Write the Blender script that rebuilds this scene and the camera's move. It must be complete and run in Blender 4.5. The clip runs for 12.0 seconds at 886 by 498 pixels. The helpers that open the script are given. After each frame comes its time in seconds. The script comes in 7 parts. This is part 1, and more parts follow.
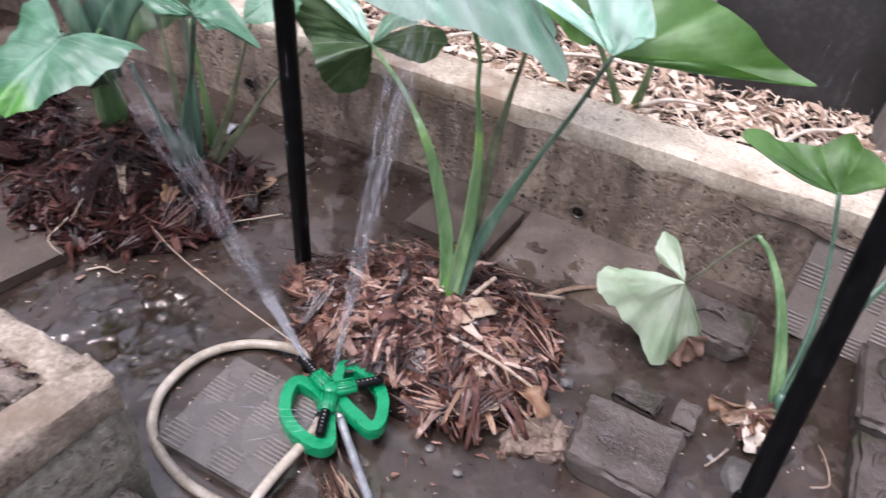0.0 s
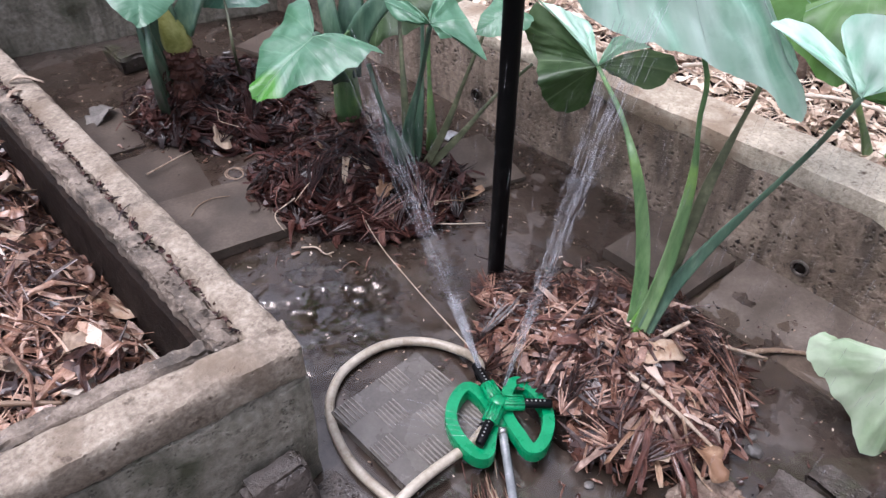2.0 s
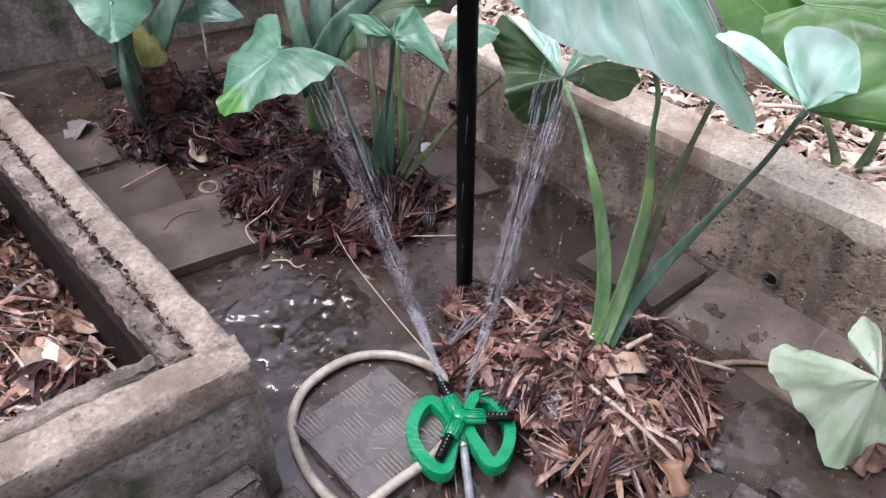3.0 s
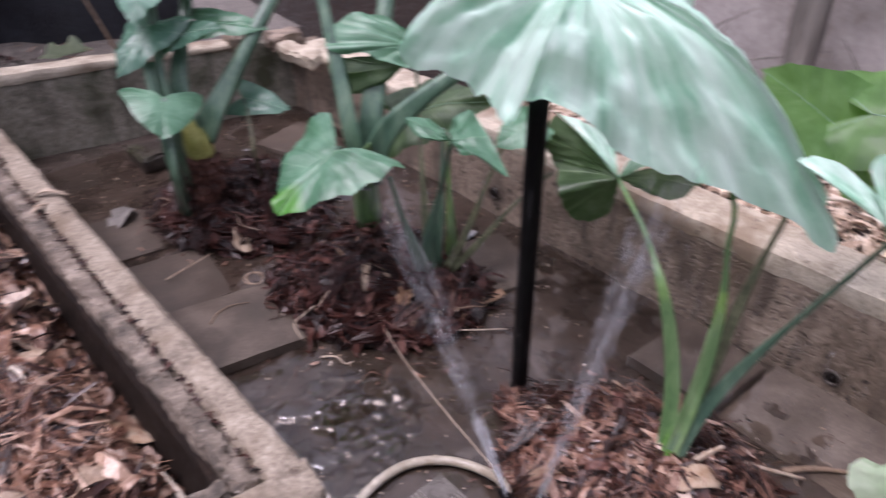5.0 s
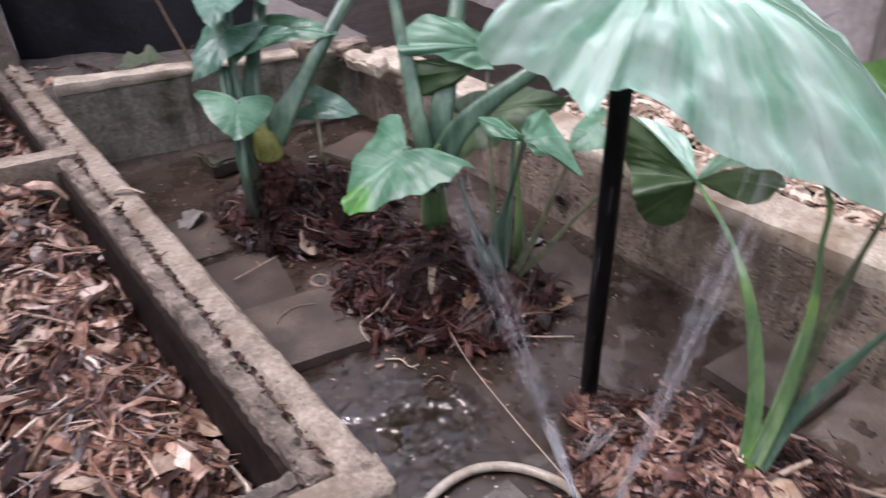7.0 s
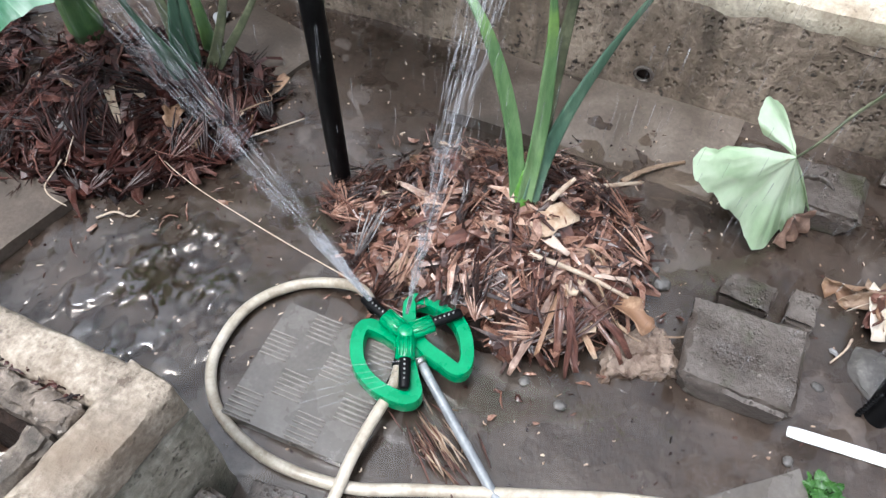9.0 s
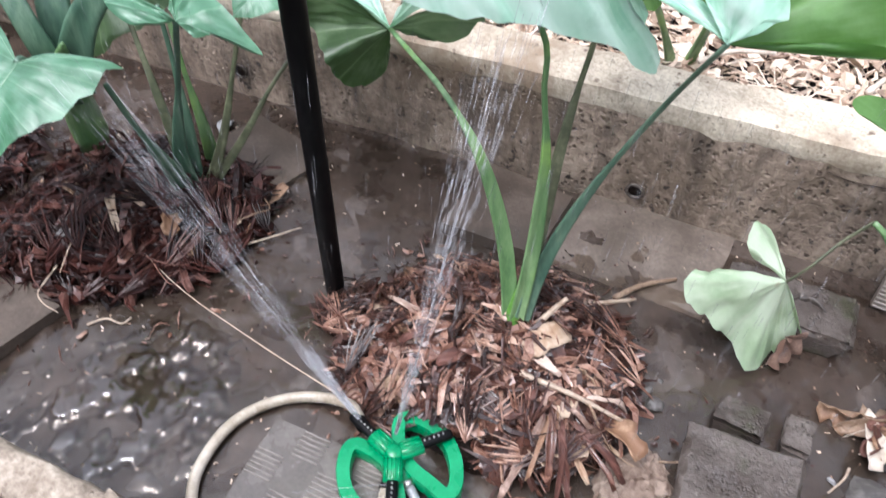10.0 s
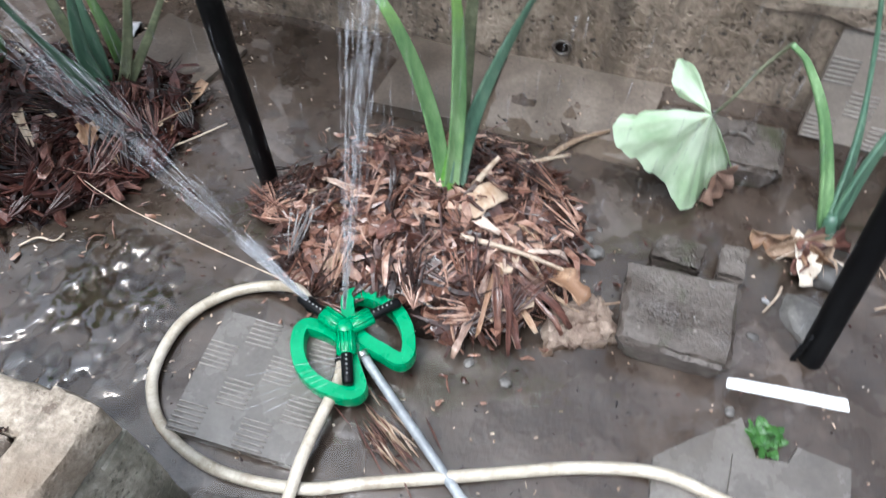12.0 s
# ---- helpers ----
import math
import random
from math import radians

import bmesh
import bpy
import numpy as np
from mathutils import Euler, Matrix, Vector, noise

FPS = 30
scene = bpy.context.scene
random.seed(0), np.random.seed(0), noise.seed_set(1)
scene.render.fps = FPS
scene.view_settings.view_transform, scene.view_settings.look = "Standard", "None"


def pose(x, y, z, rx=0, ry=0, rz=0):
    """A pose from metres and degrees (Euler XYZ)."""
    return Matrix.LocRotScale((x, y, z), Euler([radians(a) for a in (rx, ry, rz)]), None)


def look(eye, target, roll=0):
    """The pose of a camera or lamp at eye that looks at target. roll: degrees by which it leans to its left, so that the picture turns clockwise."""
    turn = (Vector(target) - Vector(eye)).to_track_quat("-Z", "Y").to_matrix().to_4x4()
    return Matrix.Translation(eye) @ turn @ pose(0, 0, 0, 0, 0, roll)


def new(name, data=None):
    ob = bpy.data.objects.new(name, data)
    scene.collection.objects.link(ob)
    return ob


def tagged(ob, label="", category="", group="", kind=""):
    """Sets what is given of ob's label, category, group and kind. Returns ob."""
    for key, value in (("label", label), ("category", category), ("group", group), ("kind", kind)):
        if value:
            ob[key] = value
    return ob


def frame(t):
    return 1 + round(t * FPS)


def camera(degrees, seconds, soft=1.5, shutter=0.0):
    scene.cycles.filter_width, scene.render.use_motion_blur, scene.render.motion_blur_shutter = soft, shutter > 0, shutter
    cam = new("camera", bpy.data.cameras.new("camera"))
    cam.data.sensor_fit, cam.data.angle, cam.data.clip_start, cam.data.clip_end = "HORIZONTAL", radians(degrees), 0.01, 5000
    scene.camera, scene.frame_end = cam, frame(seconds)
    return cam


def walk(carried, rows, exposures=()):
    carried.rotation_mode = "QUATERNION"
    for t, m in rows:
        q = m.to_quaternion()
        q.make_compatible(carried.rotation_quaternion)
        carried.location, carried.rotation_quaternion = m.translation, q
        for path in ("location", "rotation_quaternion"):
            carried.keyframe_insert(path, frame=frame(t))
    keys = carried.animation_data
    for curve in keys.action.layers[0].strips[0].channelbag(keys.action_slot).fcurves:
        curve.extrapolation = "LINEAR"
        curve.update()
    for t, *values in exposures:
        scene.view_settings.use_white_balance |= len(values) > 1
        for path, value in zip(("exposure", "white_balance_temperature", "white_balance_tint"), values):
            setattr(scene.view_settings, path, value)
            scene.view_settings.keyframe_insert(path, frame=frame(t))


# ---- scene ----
cam = camera(62.7, 12.0, 1.35, 0.5)
PATH = [
    (0, (0.141, 1.085, 1.03), (1.499, 1.73, -0.289), 6.7),
    (0.5, (0.155, 1.07, 1.016), (1.548, 1.618, -0.311), 7.3),
    (1, (0.14, 1.09, 1.011), (1.421, 1.827, -0.336), 4.8),
    (1.5, (0.148, 1.09, 1.011), (1.277, 2.03, -0.347), 3.0),
    (2, (0.159, 1.066, 1.018), (1.193, 2.175, -0.286), 1.7),
    (2.5, (0.182, 1.045, 1.019), (1.187, 2.184, -0.283), 0.8),
    (3, (0.215, 1.022, 1.022), (1.252, 2.153, -0.262), 1.1),
    (3.2, (0.215, 1.017, 1.022), (1.241, 2.172, -0.248), 0.7),
    (4.8, (0.21, 1.115, 1.077), (1.354, 2.254, -0.104), 0.4),
    (5, (0.189, 1.13, 1.081), (1.27, 2.343, -0.085), 0.5),
    (5.5, (0.142, 1.159, 1.092), (1.067, 2.508, -0.059), 0.8),
    (6, (0.125, 1.178, 1.065), (0.955, 2.583, -0.092), 0.4),
    (6.5, (0.129, 1.173, 1.079), (0.937, 2.58, -0.091), -1.0),
    (7, (0.161, 1.148, 1.042), (1.152, 2.475, -0.079), -1.3),
    (7.5, (0.209, 1.104, 0.987), (1.27, 2.223, -0.286), -2.6),
    (7.7, (0.234, 1.117, 0.965), (1.378, 2.095, -0.352), -1.4),
    (9.3, (0.281, 1.291, 0.973), (1.351, 1.75, -0.654), 1.4),
    (9.5, (0.284, 1.292, 0.972), (1.37, 1.779, -0.635), 2.0),
    (10, (0.311, 1.286, 1.002), (1.56, 1.841, -0.458), 2.1),
    (10.5, (0.311, 1.294, 1.009), (1.578, 1.879, -0.423), 1.1),
    (11, (0.323, 1.304, 1.025), (1.574, 1.912, -0.412), -0.3),
    (11.5, (0.307, 1.278, 0.994), (1.485, 1.722, -0.559), 2.4),
    (12.0, (0.293, 1.236, 0.969), (1.39, 1.614, -0.66), -1.0),
]
EXPOSURES = [(0, 1.18, 5950, 23), (0.5, 1.15, 5950, 25), (2.0, 1.1, 5850, 20), (3.2, 1.1, 5850, 23), (4.8, 0.85, 6030, 29), (5.5, 0.7, 6080, 30), (6.0, 0.67, 6110, 24), (6.5, 0.88, 6110, 22), (7.0, 0.87, 6060, 25), (7.5, 1.01, 5990, 29), (9.3, 1.45, 5830, 6), (9.8, 1.45, 5870, 11), (10.2, 1.27, 5950, 17), (10.5, 1.15, 6200, 22), (11.0, 1.16, 6190, 33), (11.5, 1.14, 5980, 24), (12, 1.53, 5700, 6)]
walk(cam, [(t, look(eye, target, roll)) for t, eye, target, roll in PATH], [(t, stops, kelvin, tint) for t, stops, kelvin, tint in EXPOSURES])
SKY, SUN = 0.14, 1.1
# ---- world, sun, exposure ----
world = bpy.data.worlds.new("overcast_sky")
scene.world = world
world.use_nodes = True
wn = world.node_tree
wn.nodes.clear()
sky = wn.nodes.new("ShaderNodeTexSky")
sky.sky_type = "NISHITA"
sky.sun_disc = False
sky.sun_elevation, sky.sun_rotation = radians(69), radians(297)
sky.dust_density, sky.air_density, sky.ozone_density = 4.0, 1.0, 1.0
grey = wn.nodes.new("ShaderNodeHueSaturation")
grey.inputs["Saturation"].default_value = 0.28
bg = wn.nodes.new("ShaderNodeBackground")
bg.inputs["Strength"].default_value = SKY
out = wn.nodes.new("ShaderNodeOutputWorld")
wn.links.new(sky.outputs["Color"], grey.inputs["Color"])
wn.links.new(grey.outputs["Color"], bg.inputs["Color"])
wn.links.new(bg.outputs["Background"], out.inputs["Surface"])
sun = new("sun", bpy.data.lights.new("sun", "SUN"))
sun.data.energy, sun.data.angle, sun.data.color = SUN, radians(30), (1.0, 0.95, 0.9)
sun.matrix_world = look((0, 0, 5), (0.60, -0.30, 3.25))

# ---- materials ----


def ramp_node(nt, stops, squeeze=1.0):
    r = nt.nodes.new("ShaderNodeValToRGB")
    while len(r.color_ramp.elements) < len(stops):
        r.color_ramp.elements.new(0.5)
    for e, (p, c) in zip(r.color_ramp.elements, stops):
        e.position, e.color = 0.5 + (p - 0.5) * squeeze, (*c, 1)
    return r


def noise_node(nt, coord, scale, detail=6, rough=0.6, stretch=None):
    n = nt.nodes.new("ShaderNodeTexNoise")
    n.inputs["Scale"].default_value, n.inputs["Detail"].default_value = scale, detail
    n.inputs["Roughness"].default_value = rough
    if stretch:
        m = nt.nodes.new("ShaderNodeMapping")
        m.inputs["Scale"].default_value = stretch
        nt.links.new(coord, m.inputs["Vector"])
        coord = m.outputs["Vector"]
    nt.links.new(coord, n.inputs["Vector"])
    return n


def surface(name, stops, scale=12.0, fine=90.0, rough=(0.4, 0.7), bump=0.3, depth=0.004, stain=None, spots=None,
            island=0.0, piece=0.0, metallic=0.0, coat=0.0, translucent=None, stretch=None, fine_mix=0.35, specular=0.5, pits=None, drips=None):
    """A node material: a colour ramp on coarse and fine noise, a stain on larger noise, random shift by island or object, roughness and relief from the same noise."""
    mat = bpy.data.materials.new(name)
    mat.use_nodes = True
    nt = mat.node_tree
    bsdf = nt.nodes["Principled BSDF"]
    co = nt.nodes.new("ShaderNodeTexCoord").outputs["Object"]
    big, small = noise_node(nt, co, scale, 7, 0.6, stretch), noise_node(nt, co, fine, 5, 0.65, stretch)
    mix = nt.nodes.new("ShaderNodeMix")
    mix.inputs["Factor"].default_value = fine_mix
    nt.links.new(big.outputs["Fac"], mix.inputs["A"])
    nt.links.new(small.outputs["Fac"], mix.inputs["B"])
    value = mix.outputs["Result"]
    if island or piece:
        src = nt.nodes.new("ShaderNodeNewGeometry").outputs["Random Per Island"] if island else nt.nodes.new("ShaderNodeObjectInfo").outputs["Random"]
        amount = island or piece
        m = nt.nodes.new("ShaderNodeMath")
        m.operation = "MULTIPLY_ADD"
        m.inputs[1].default_value, m.inputs[2].default_value = amount, -amount / 2
        nt.links.new(src, m.inputs[0])
        a = nt.nodes.new("ShaderNodeMath")
        a.operation = "ADD"
        nt.links.new(value, a.inputs[0])
        nt.links.new(m.outputs[0], a.inputs[1])
        value = a.outputs[0]
    ramp = ramp_node(nt, stops, 1.0 if island or piece > 0.6 else 0.55)
    nt.links.new(value, ramp.inputs["Fac"])
    colour = ramp.outputs["Color"]
    for spec, sc in ((stain, 3.0), (drips, 20.0), (spots, 40.0)):
        if spec:
            tint, lo, hi, *rest = spec
            n = noise_node(nt, co, rest[0] if rest else sc, 5, 0.6, rest[1] if len(rest) > 1 else None)
            r = nt.nodes.new("ShaderNodeMapRange")
            r.inputs["From Min"].default_value, r.inputs["From Max"].default_value = lo, hi
            nt.links.new(n.outputs["Fac"], r.inputs["Value"])
            mm = nt.nodes.new("ShaderNodeMix")
            mm.data_type = "RGBA"
            mm.inputs[7].default_value = (*tint, 1)
            nt.links.new(r.outputs["Result"], mm.inputs[0])
            nt.links.new(colour, mm.inputs[6])
            colour = mm.outputs[2]
    relief = mix.outputs["Result"]
    if pits:
        # small holes where stones and bubbles have come out of the concrete
        cells, where = nt.nodes.new("ShaderNodeTexVoronoi"), noise_node(nt, co, pits[0] * 0.22, 3, 0.6)
        cells.inputs["Scale"].default_value, cells.inputs["Randomness"].default_value = pits[0], 1.0
        nt.links.new(co, cells.inputs["Vector"])
        hole, some, both = nt.nodes.new("ShaderNodeMapRange"), nt.nodes.new("ShaderNodeMapRange"), nt.nodes.new("ShaderNodeMath")
        hole.inputs["From Min"].default_value, hole.inputs["From Max"].default_value = 0.42, 0.16
        some.inputs["From Min"].default_value, some.inputs["From Max"].default_value = 0.48, 0.66
        both.operation = "MULTIPLY"
        nt.links.new(cells.outputs["Distance"], hole.inputs["Value"])
        nt.links.new(where.outputs["Fac"], some.inputs["Value"])
        nt.links.new(hole.outputs["Result"], both.inputs[0])
        nt.links.new(some.outputs["Result"], both.inputs[1])
        shade, sink = nt.nodes.new("ShaderNodeMix"), nt.nodes.new("ShaderNodeMath")
        shade.data_type = "RGBA"
        shade.inputs[7].default_value = (*pits[2], 1)
        amount = nt.nodes.new("ShaderNodeMath")
        amount.operation = "MULTIPLY"
        amount.inputs[1].default_value = 0.6
        nt.links.new(both.outputs[0], amount.inputs[0])
        nt.links.new(amount.outputs[0], shade.inputs[0])
        nt.links.new(colour, shade.inputs[6])
        colour = shade.outputs[2]
        sink.operation = "MULTIPLY_ADD"
        sink.inputs[1].default_value = -pits[1]
        nt.links.new(both.outputs[0], sink.inputs[0])
        nt.links.new(relief, sink.inputs[2])
        relief = sink.outputs[0]
    nt.links.new(colour, bsdf.inputs["Base Color"])
    rr = nt.nodes.new("ShaderNodeMapRange")
    rr.inputs["From Min"].default_value, rr.inputs["From Max"].default_value = 0.35, 0.65
    rr.inputs["To Min"].default_value, rr.inputs["To Max"].default_value = rough
    nt.links.new(big.outputs["Fac"], rr.inputs["Value"])
    nt.links.new(rr.outputs["Result"], bsdf.inputs["Roughness"])
    bsdf.inputs["Metallic"].default_value = metallic
    bsdf.inputs["Coat Weight"].default_value = coat
    bsdf.inputs["Coat Roughness"].default_value = 0.08
    bsdf.inputs["Specular IOR Level"].default_value = specular
    if bump:
        b = nt.nodes.new("ShaderNodeBump")
        b.inputs["Strength"].default_value, b.inputs["Distance"].default_value = bump, depth
        nt.links.new(relief, b.inputs["Height"])
        nt.links.new(b.outputs["Normal"], bsdf.inputs["Normal"])
    if translucent:
        t = nt.nodes.new("ShaderNodeBsdfTranslucent")
        s = nt.nodes.new("ShaderNodeMixShader")
        tint = nt.nodes.new("ShaderNodeMix")
        tint.data_type = "RGBA"
        tint.inputs[0].default_value = 0.6
        tint.inputs[7].default_value = (*translucent[1], 1)
        nt.links.new(colour, tint.inputs[6])
        nt.links.new(tint.outputs[2], t.inputs["Color"])
        s.inputs["Fac"].default_value = translucent[0]
        nt.links.new(bsdf.outputs["BSDF"], s.inputs[1])
        nt.links.new(t.outputs["BSDF"], s.inputs[2])
        nt.links.new(s.outputs["Shader"], nt.nodes["Material Output"].inputs["Surface"])
    return mat


MUD = surface("wet_mud_concrete", [(0.3, (0.0392, 0.0284, 0.0225)), (0.5, (0.0656, 0.0490, 0.0395)), (0.72, (0.0981, 0.0753, 0.0621))], 9, 70,
              (0.14, 0.45), 0.8, 0.007, coat=0.6, stain=((0.050, 0.040, 0.032), 0.5, 0.68, 3.5), spots=((0.24, 0.20, 0.17), 0.69, 0.76, 60))
SLAB = surface("wet_slab_concrete", [(0.3, (0.0581, 0.0435, 0.0339)), (0.55, (0.0880, 0.0670, 0.0522)), (0.75, (0.1232, 0.0957, 0.0757))], 14, 150,
               (0.35, 0.62), 0.5, 0.003, coat=0.0, specular=0.35, stain=((0.057, 0.045, 0.035), 0.5, 0.7, 8), piece=0.10)
APRON = surface("damp_trowelled_concrete", [(0.3, (0.100, 0.079, 0.064)), (0.55, (0.150, 0.120, 0.098)), (0.75, (0.205, 0.168, 0.140))], 9, 140,
                (0.35, 0.6), 0.5, 0.003, specular=0.4, stain=((0.080, 0.064, 0.050), 0.52, 0.7, 6))
# lighter than the tile bodies it sits on
RIDGE = surface("pale_tile_ridge", [(0.3, (0.1771, 0.1550, 0.1384)), (0.55, (0.2657, 0.2380, 0.2159)), (0.75, (0.3542, 0.3210, 0.2934))], 40, 200, (0.4, 0.7), 0.3, 0.001)
DRY_TILE = surface("damp_tan_tile", [(0.3, (0.150, 0.122, 0.102)), (0.55, (0.200, 0.168, 0.142)), (0.75, (0.250, 0.215, 0.185))], 10, 150, (0.35, 0.6), 0.3, 0.002, stain=((0.13, 0.10, 0.08), 0.55, 0.72, 7))
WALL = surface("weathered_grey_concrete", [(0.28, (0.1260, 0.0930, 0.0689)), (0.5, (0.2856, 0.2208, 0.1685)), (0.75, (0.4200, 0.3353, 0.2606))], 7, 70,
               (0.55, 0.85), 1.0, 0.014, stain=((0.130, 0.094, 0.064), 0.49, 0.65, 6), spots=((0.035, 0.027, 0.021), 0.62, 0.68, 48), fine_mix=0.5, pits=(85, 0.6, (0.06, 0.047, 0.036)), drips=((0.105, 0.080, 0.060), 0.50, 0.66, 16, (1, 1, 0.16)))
MOSSY = surface("mossy_damp_concrete", [(0.28, (0.160, 0.148, 0.112)), (0.5, (0.320, 0.292, 0.236)), (0.75, (0.500, 0.456, 0.384))], 6, 70,
                (0.5, 0.8), 1.0, 0.012, stain=((0.075, 0.080, 0.045), 0.48, 0.66, 6), spots=((0.36, 0.32, 0.27), 0.66, 0.73, 50), fine_mix=0.5, pits=(170, 0.35, (0.06, 0.056, 0.04)), drips=((0.085, 0.078, 0.055), 0.52, 0.68, 16, (1, 1, 0.16)))
CAP = surface("sandy_cap_plaster", [(0.25, (0.150, 0.118, 0.088)), (0.5, (0.290, 0.238, 0.182)), (0.75, (0.440, 0.376, 0.300))], 15, 120,
              (0.6, 0.85), 0.8, 0.006, stain=((0.17, 0.125, 0.085), 0.50, 0.68, 7), spots=((0.10, 0.072, 0.050), 0.62, 0.68, 38), fine_mix=0.5, pits=(170, 0.3, (0.14, 0.10, 0.072)))
# paler than CAP throughout
PALE_CAP = surface("pale_cap_plaster", [(0.25, (0.2993, 0.2483, 0.1837)), (0.5, (0.5132, 0.4465, 0.3486)), (0.75, (0.6950, 0.6261, 0.5039))], 13, 120,
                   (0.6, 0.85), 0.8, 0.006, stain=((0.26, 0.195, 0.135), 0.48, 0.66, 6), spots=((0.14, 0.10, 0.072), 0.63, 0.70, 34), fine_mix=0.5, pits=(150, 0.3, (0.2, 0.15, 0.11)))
ROUGH_STRIP = surface("crumbled_mortar", [(0.3, (0.0891, 0.0676, 0.0512)), (0.5, (0.1958, 0.1560, 0.1220)), (0.7, (0.3375, 0.2782, 0.2245))], 26, 160,
                      (0.6, 0.9), 1.0, 0.010, stain=((0.05, 0.042, 0.034), 0.52, 0.68, 12), spots=((0.34, 0.30, 0.26), 0.64, 0.70, 75))
CHIP_COLOURS = [(0.05, (0.0122, 0.0047, 0.0038)), (0.33, (0.0490, 0.0199, 0.0141)), (0.53, (0.1652, 0.0741, 0.0442)), (0.72, (0.3366, 0.1881, 0.1241)), (0.94, (0.5916, 0.4133, 0.3102))]
CHIPS = surface("wet_bark_chips", CHIP_COLOURS, 60, 300, (0.25, 0.5), 0.8, 0.003, island=0.85, coat=0.35, stretch=(1, 1, 1))
DARK_CHIPS = surface("sodden_bark_shreds", [(0.0, (0.0048, 0.0023, 0.0016)), (0.42, (0.0172, 0.0046, 0.0035)), (0.68, (0.0435, 0.0127, 0.0096)), (0.88, (0.0911, 0.0353, 0.0265)), (1.0, (0.1619, 0.1000, 0.0813))],
                     60, 300, (0.25, 0.55), 0.6, 0.003, island=0.8, coat=0.08, specular=0.3)
MOUND_CHIPS = surface("wet_wood_shavings", [(0.05, (0.0126, 0.0050, 0.0038)), (0.42, (0.0453, 0.0168, 0.0111)), (0.62, (0.1225, 0.0536, 0.0361)), (0.82, (0.2660, 0.1434, 0.0997)), (1.0, (0.4571, 0.3061, 0.2308))],
                      60, 300, (0.22, 0.48), 0.8, 0.003, island=0.85, coat=0.35)
CHIP_PIECE = surface("wet_bark_piece", [(0.05, (0.0141, 0.0056, 0.0045)), (0.40, (0.0493, 0.0201, 0.0147)), (0.62, (0.1408, 0.0650, 0.0429)), (0.82, (0.3402, 0.1995, 0.1410)), (0.99, (0.6100, 0.4484, 0.3497))], 60, 300, (0.25, 0.5), 0.8, 0.003, piece=0.85, coat=0.35)
DARK_PIECE = surface("sodden_bark_piece", [(0.0, (0.0049, 0.0023, 0.0016)), (0.42, (0.0176, 0.0047, 0.0036)), (0.68, (0.0445, 0.0130, 0.0098)), (0.88, (0.0931, 0.0360, 0.0270)), (1.0, (0.1656, 0.1020, 0.0830))], 60, 300, (0.25, 0.55), 0.6, 0.003, piece=0.8, coat=0.08, specular=0.3)
MOUND_PIECE = surface("wet_shaving", [(0.05, (0.0138, 0.0053, 0.0039)), (0.42, (0.0508, 0.0189, 0.0130)), (0.66, (0.1250, 0.0551, 0.0369)), (0.87, (0.2649, 0.1470, 0.1016)), (1.0, (0.4556, 0.3045, 0.2263))], 60, 300, (0.22, 0.48), 0.8, 0.003, piece=0.95, coat=0.35)
PALE_CHIPS = surface("dry_pale_wood_chips", [(0.0, (0.1702, 0.1058, 0.0737)), (0.3, (0.3830, 0.2748, 0.1980)), (0.55, (0.5958, 0.4657, 0.3553)), (0.8, (0.7661, 0.6452, 0.5225)), (1.0, (0.8725, 0.7728, 0.6479))],
                     60, 300, (0.5, 0.8), 0.5, 0.003, island=0.8)
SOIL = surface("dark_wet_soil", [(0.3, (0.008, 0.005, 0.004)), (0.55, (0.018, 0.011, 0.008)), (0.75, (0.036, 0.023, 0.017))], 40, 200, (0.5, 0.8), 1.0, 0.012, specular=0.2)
WET_TILE = surface("wet_grey_tile", [(0.3, (0.0773, 0.0664, 0.0566)), (0.55, (0.1134, 0.0988, 0.0853)), (0.75, (0.1554, 0.1378, 0.1214))], 12, 150, (0.14, 0.40), 0.3, 0.002, coat=0.5, stain=((0.09, 0.076, 0.062), 0.52, 0.7, 9))

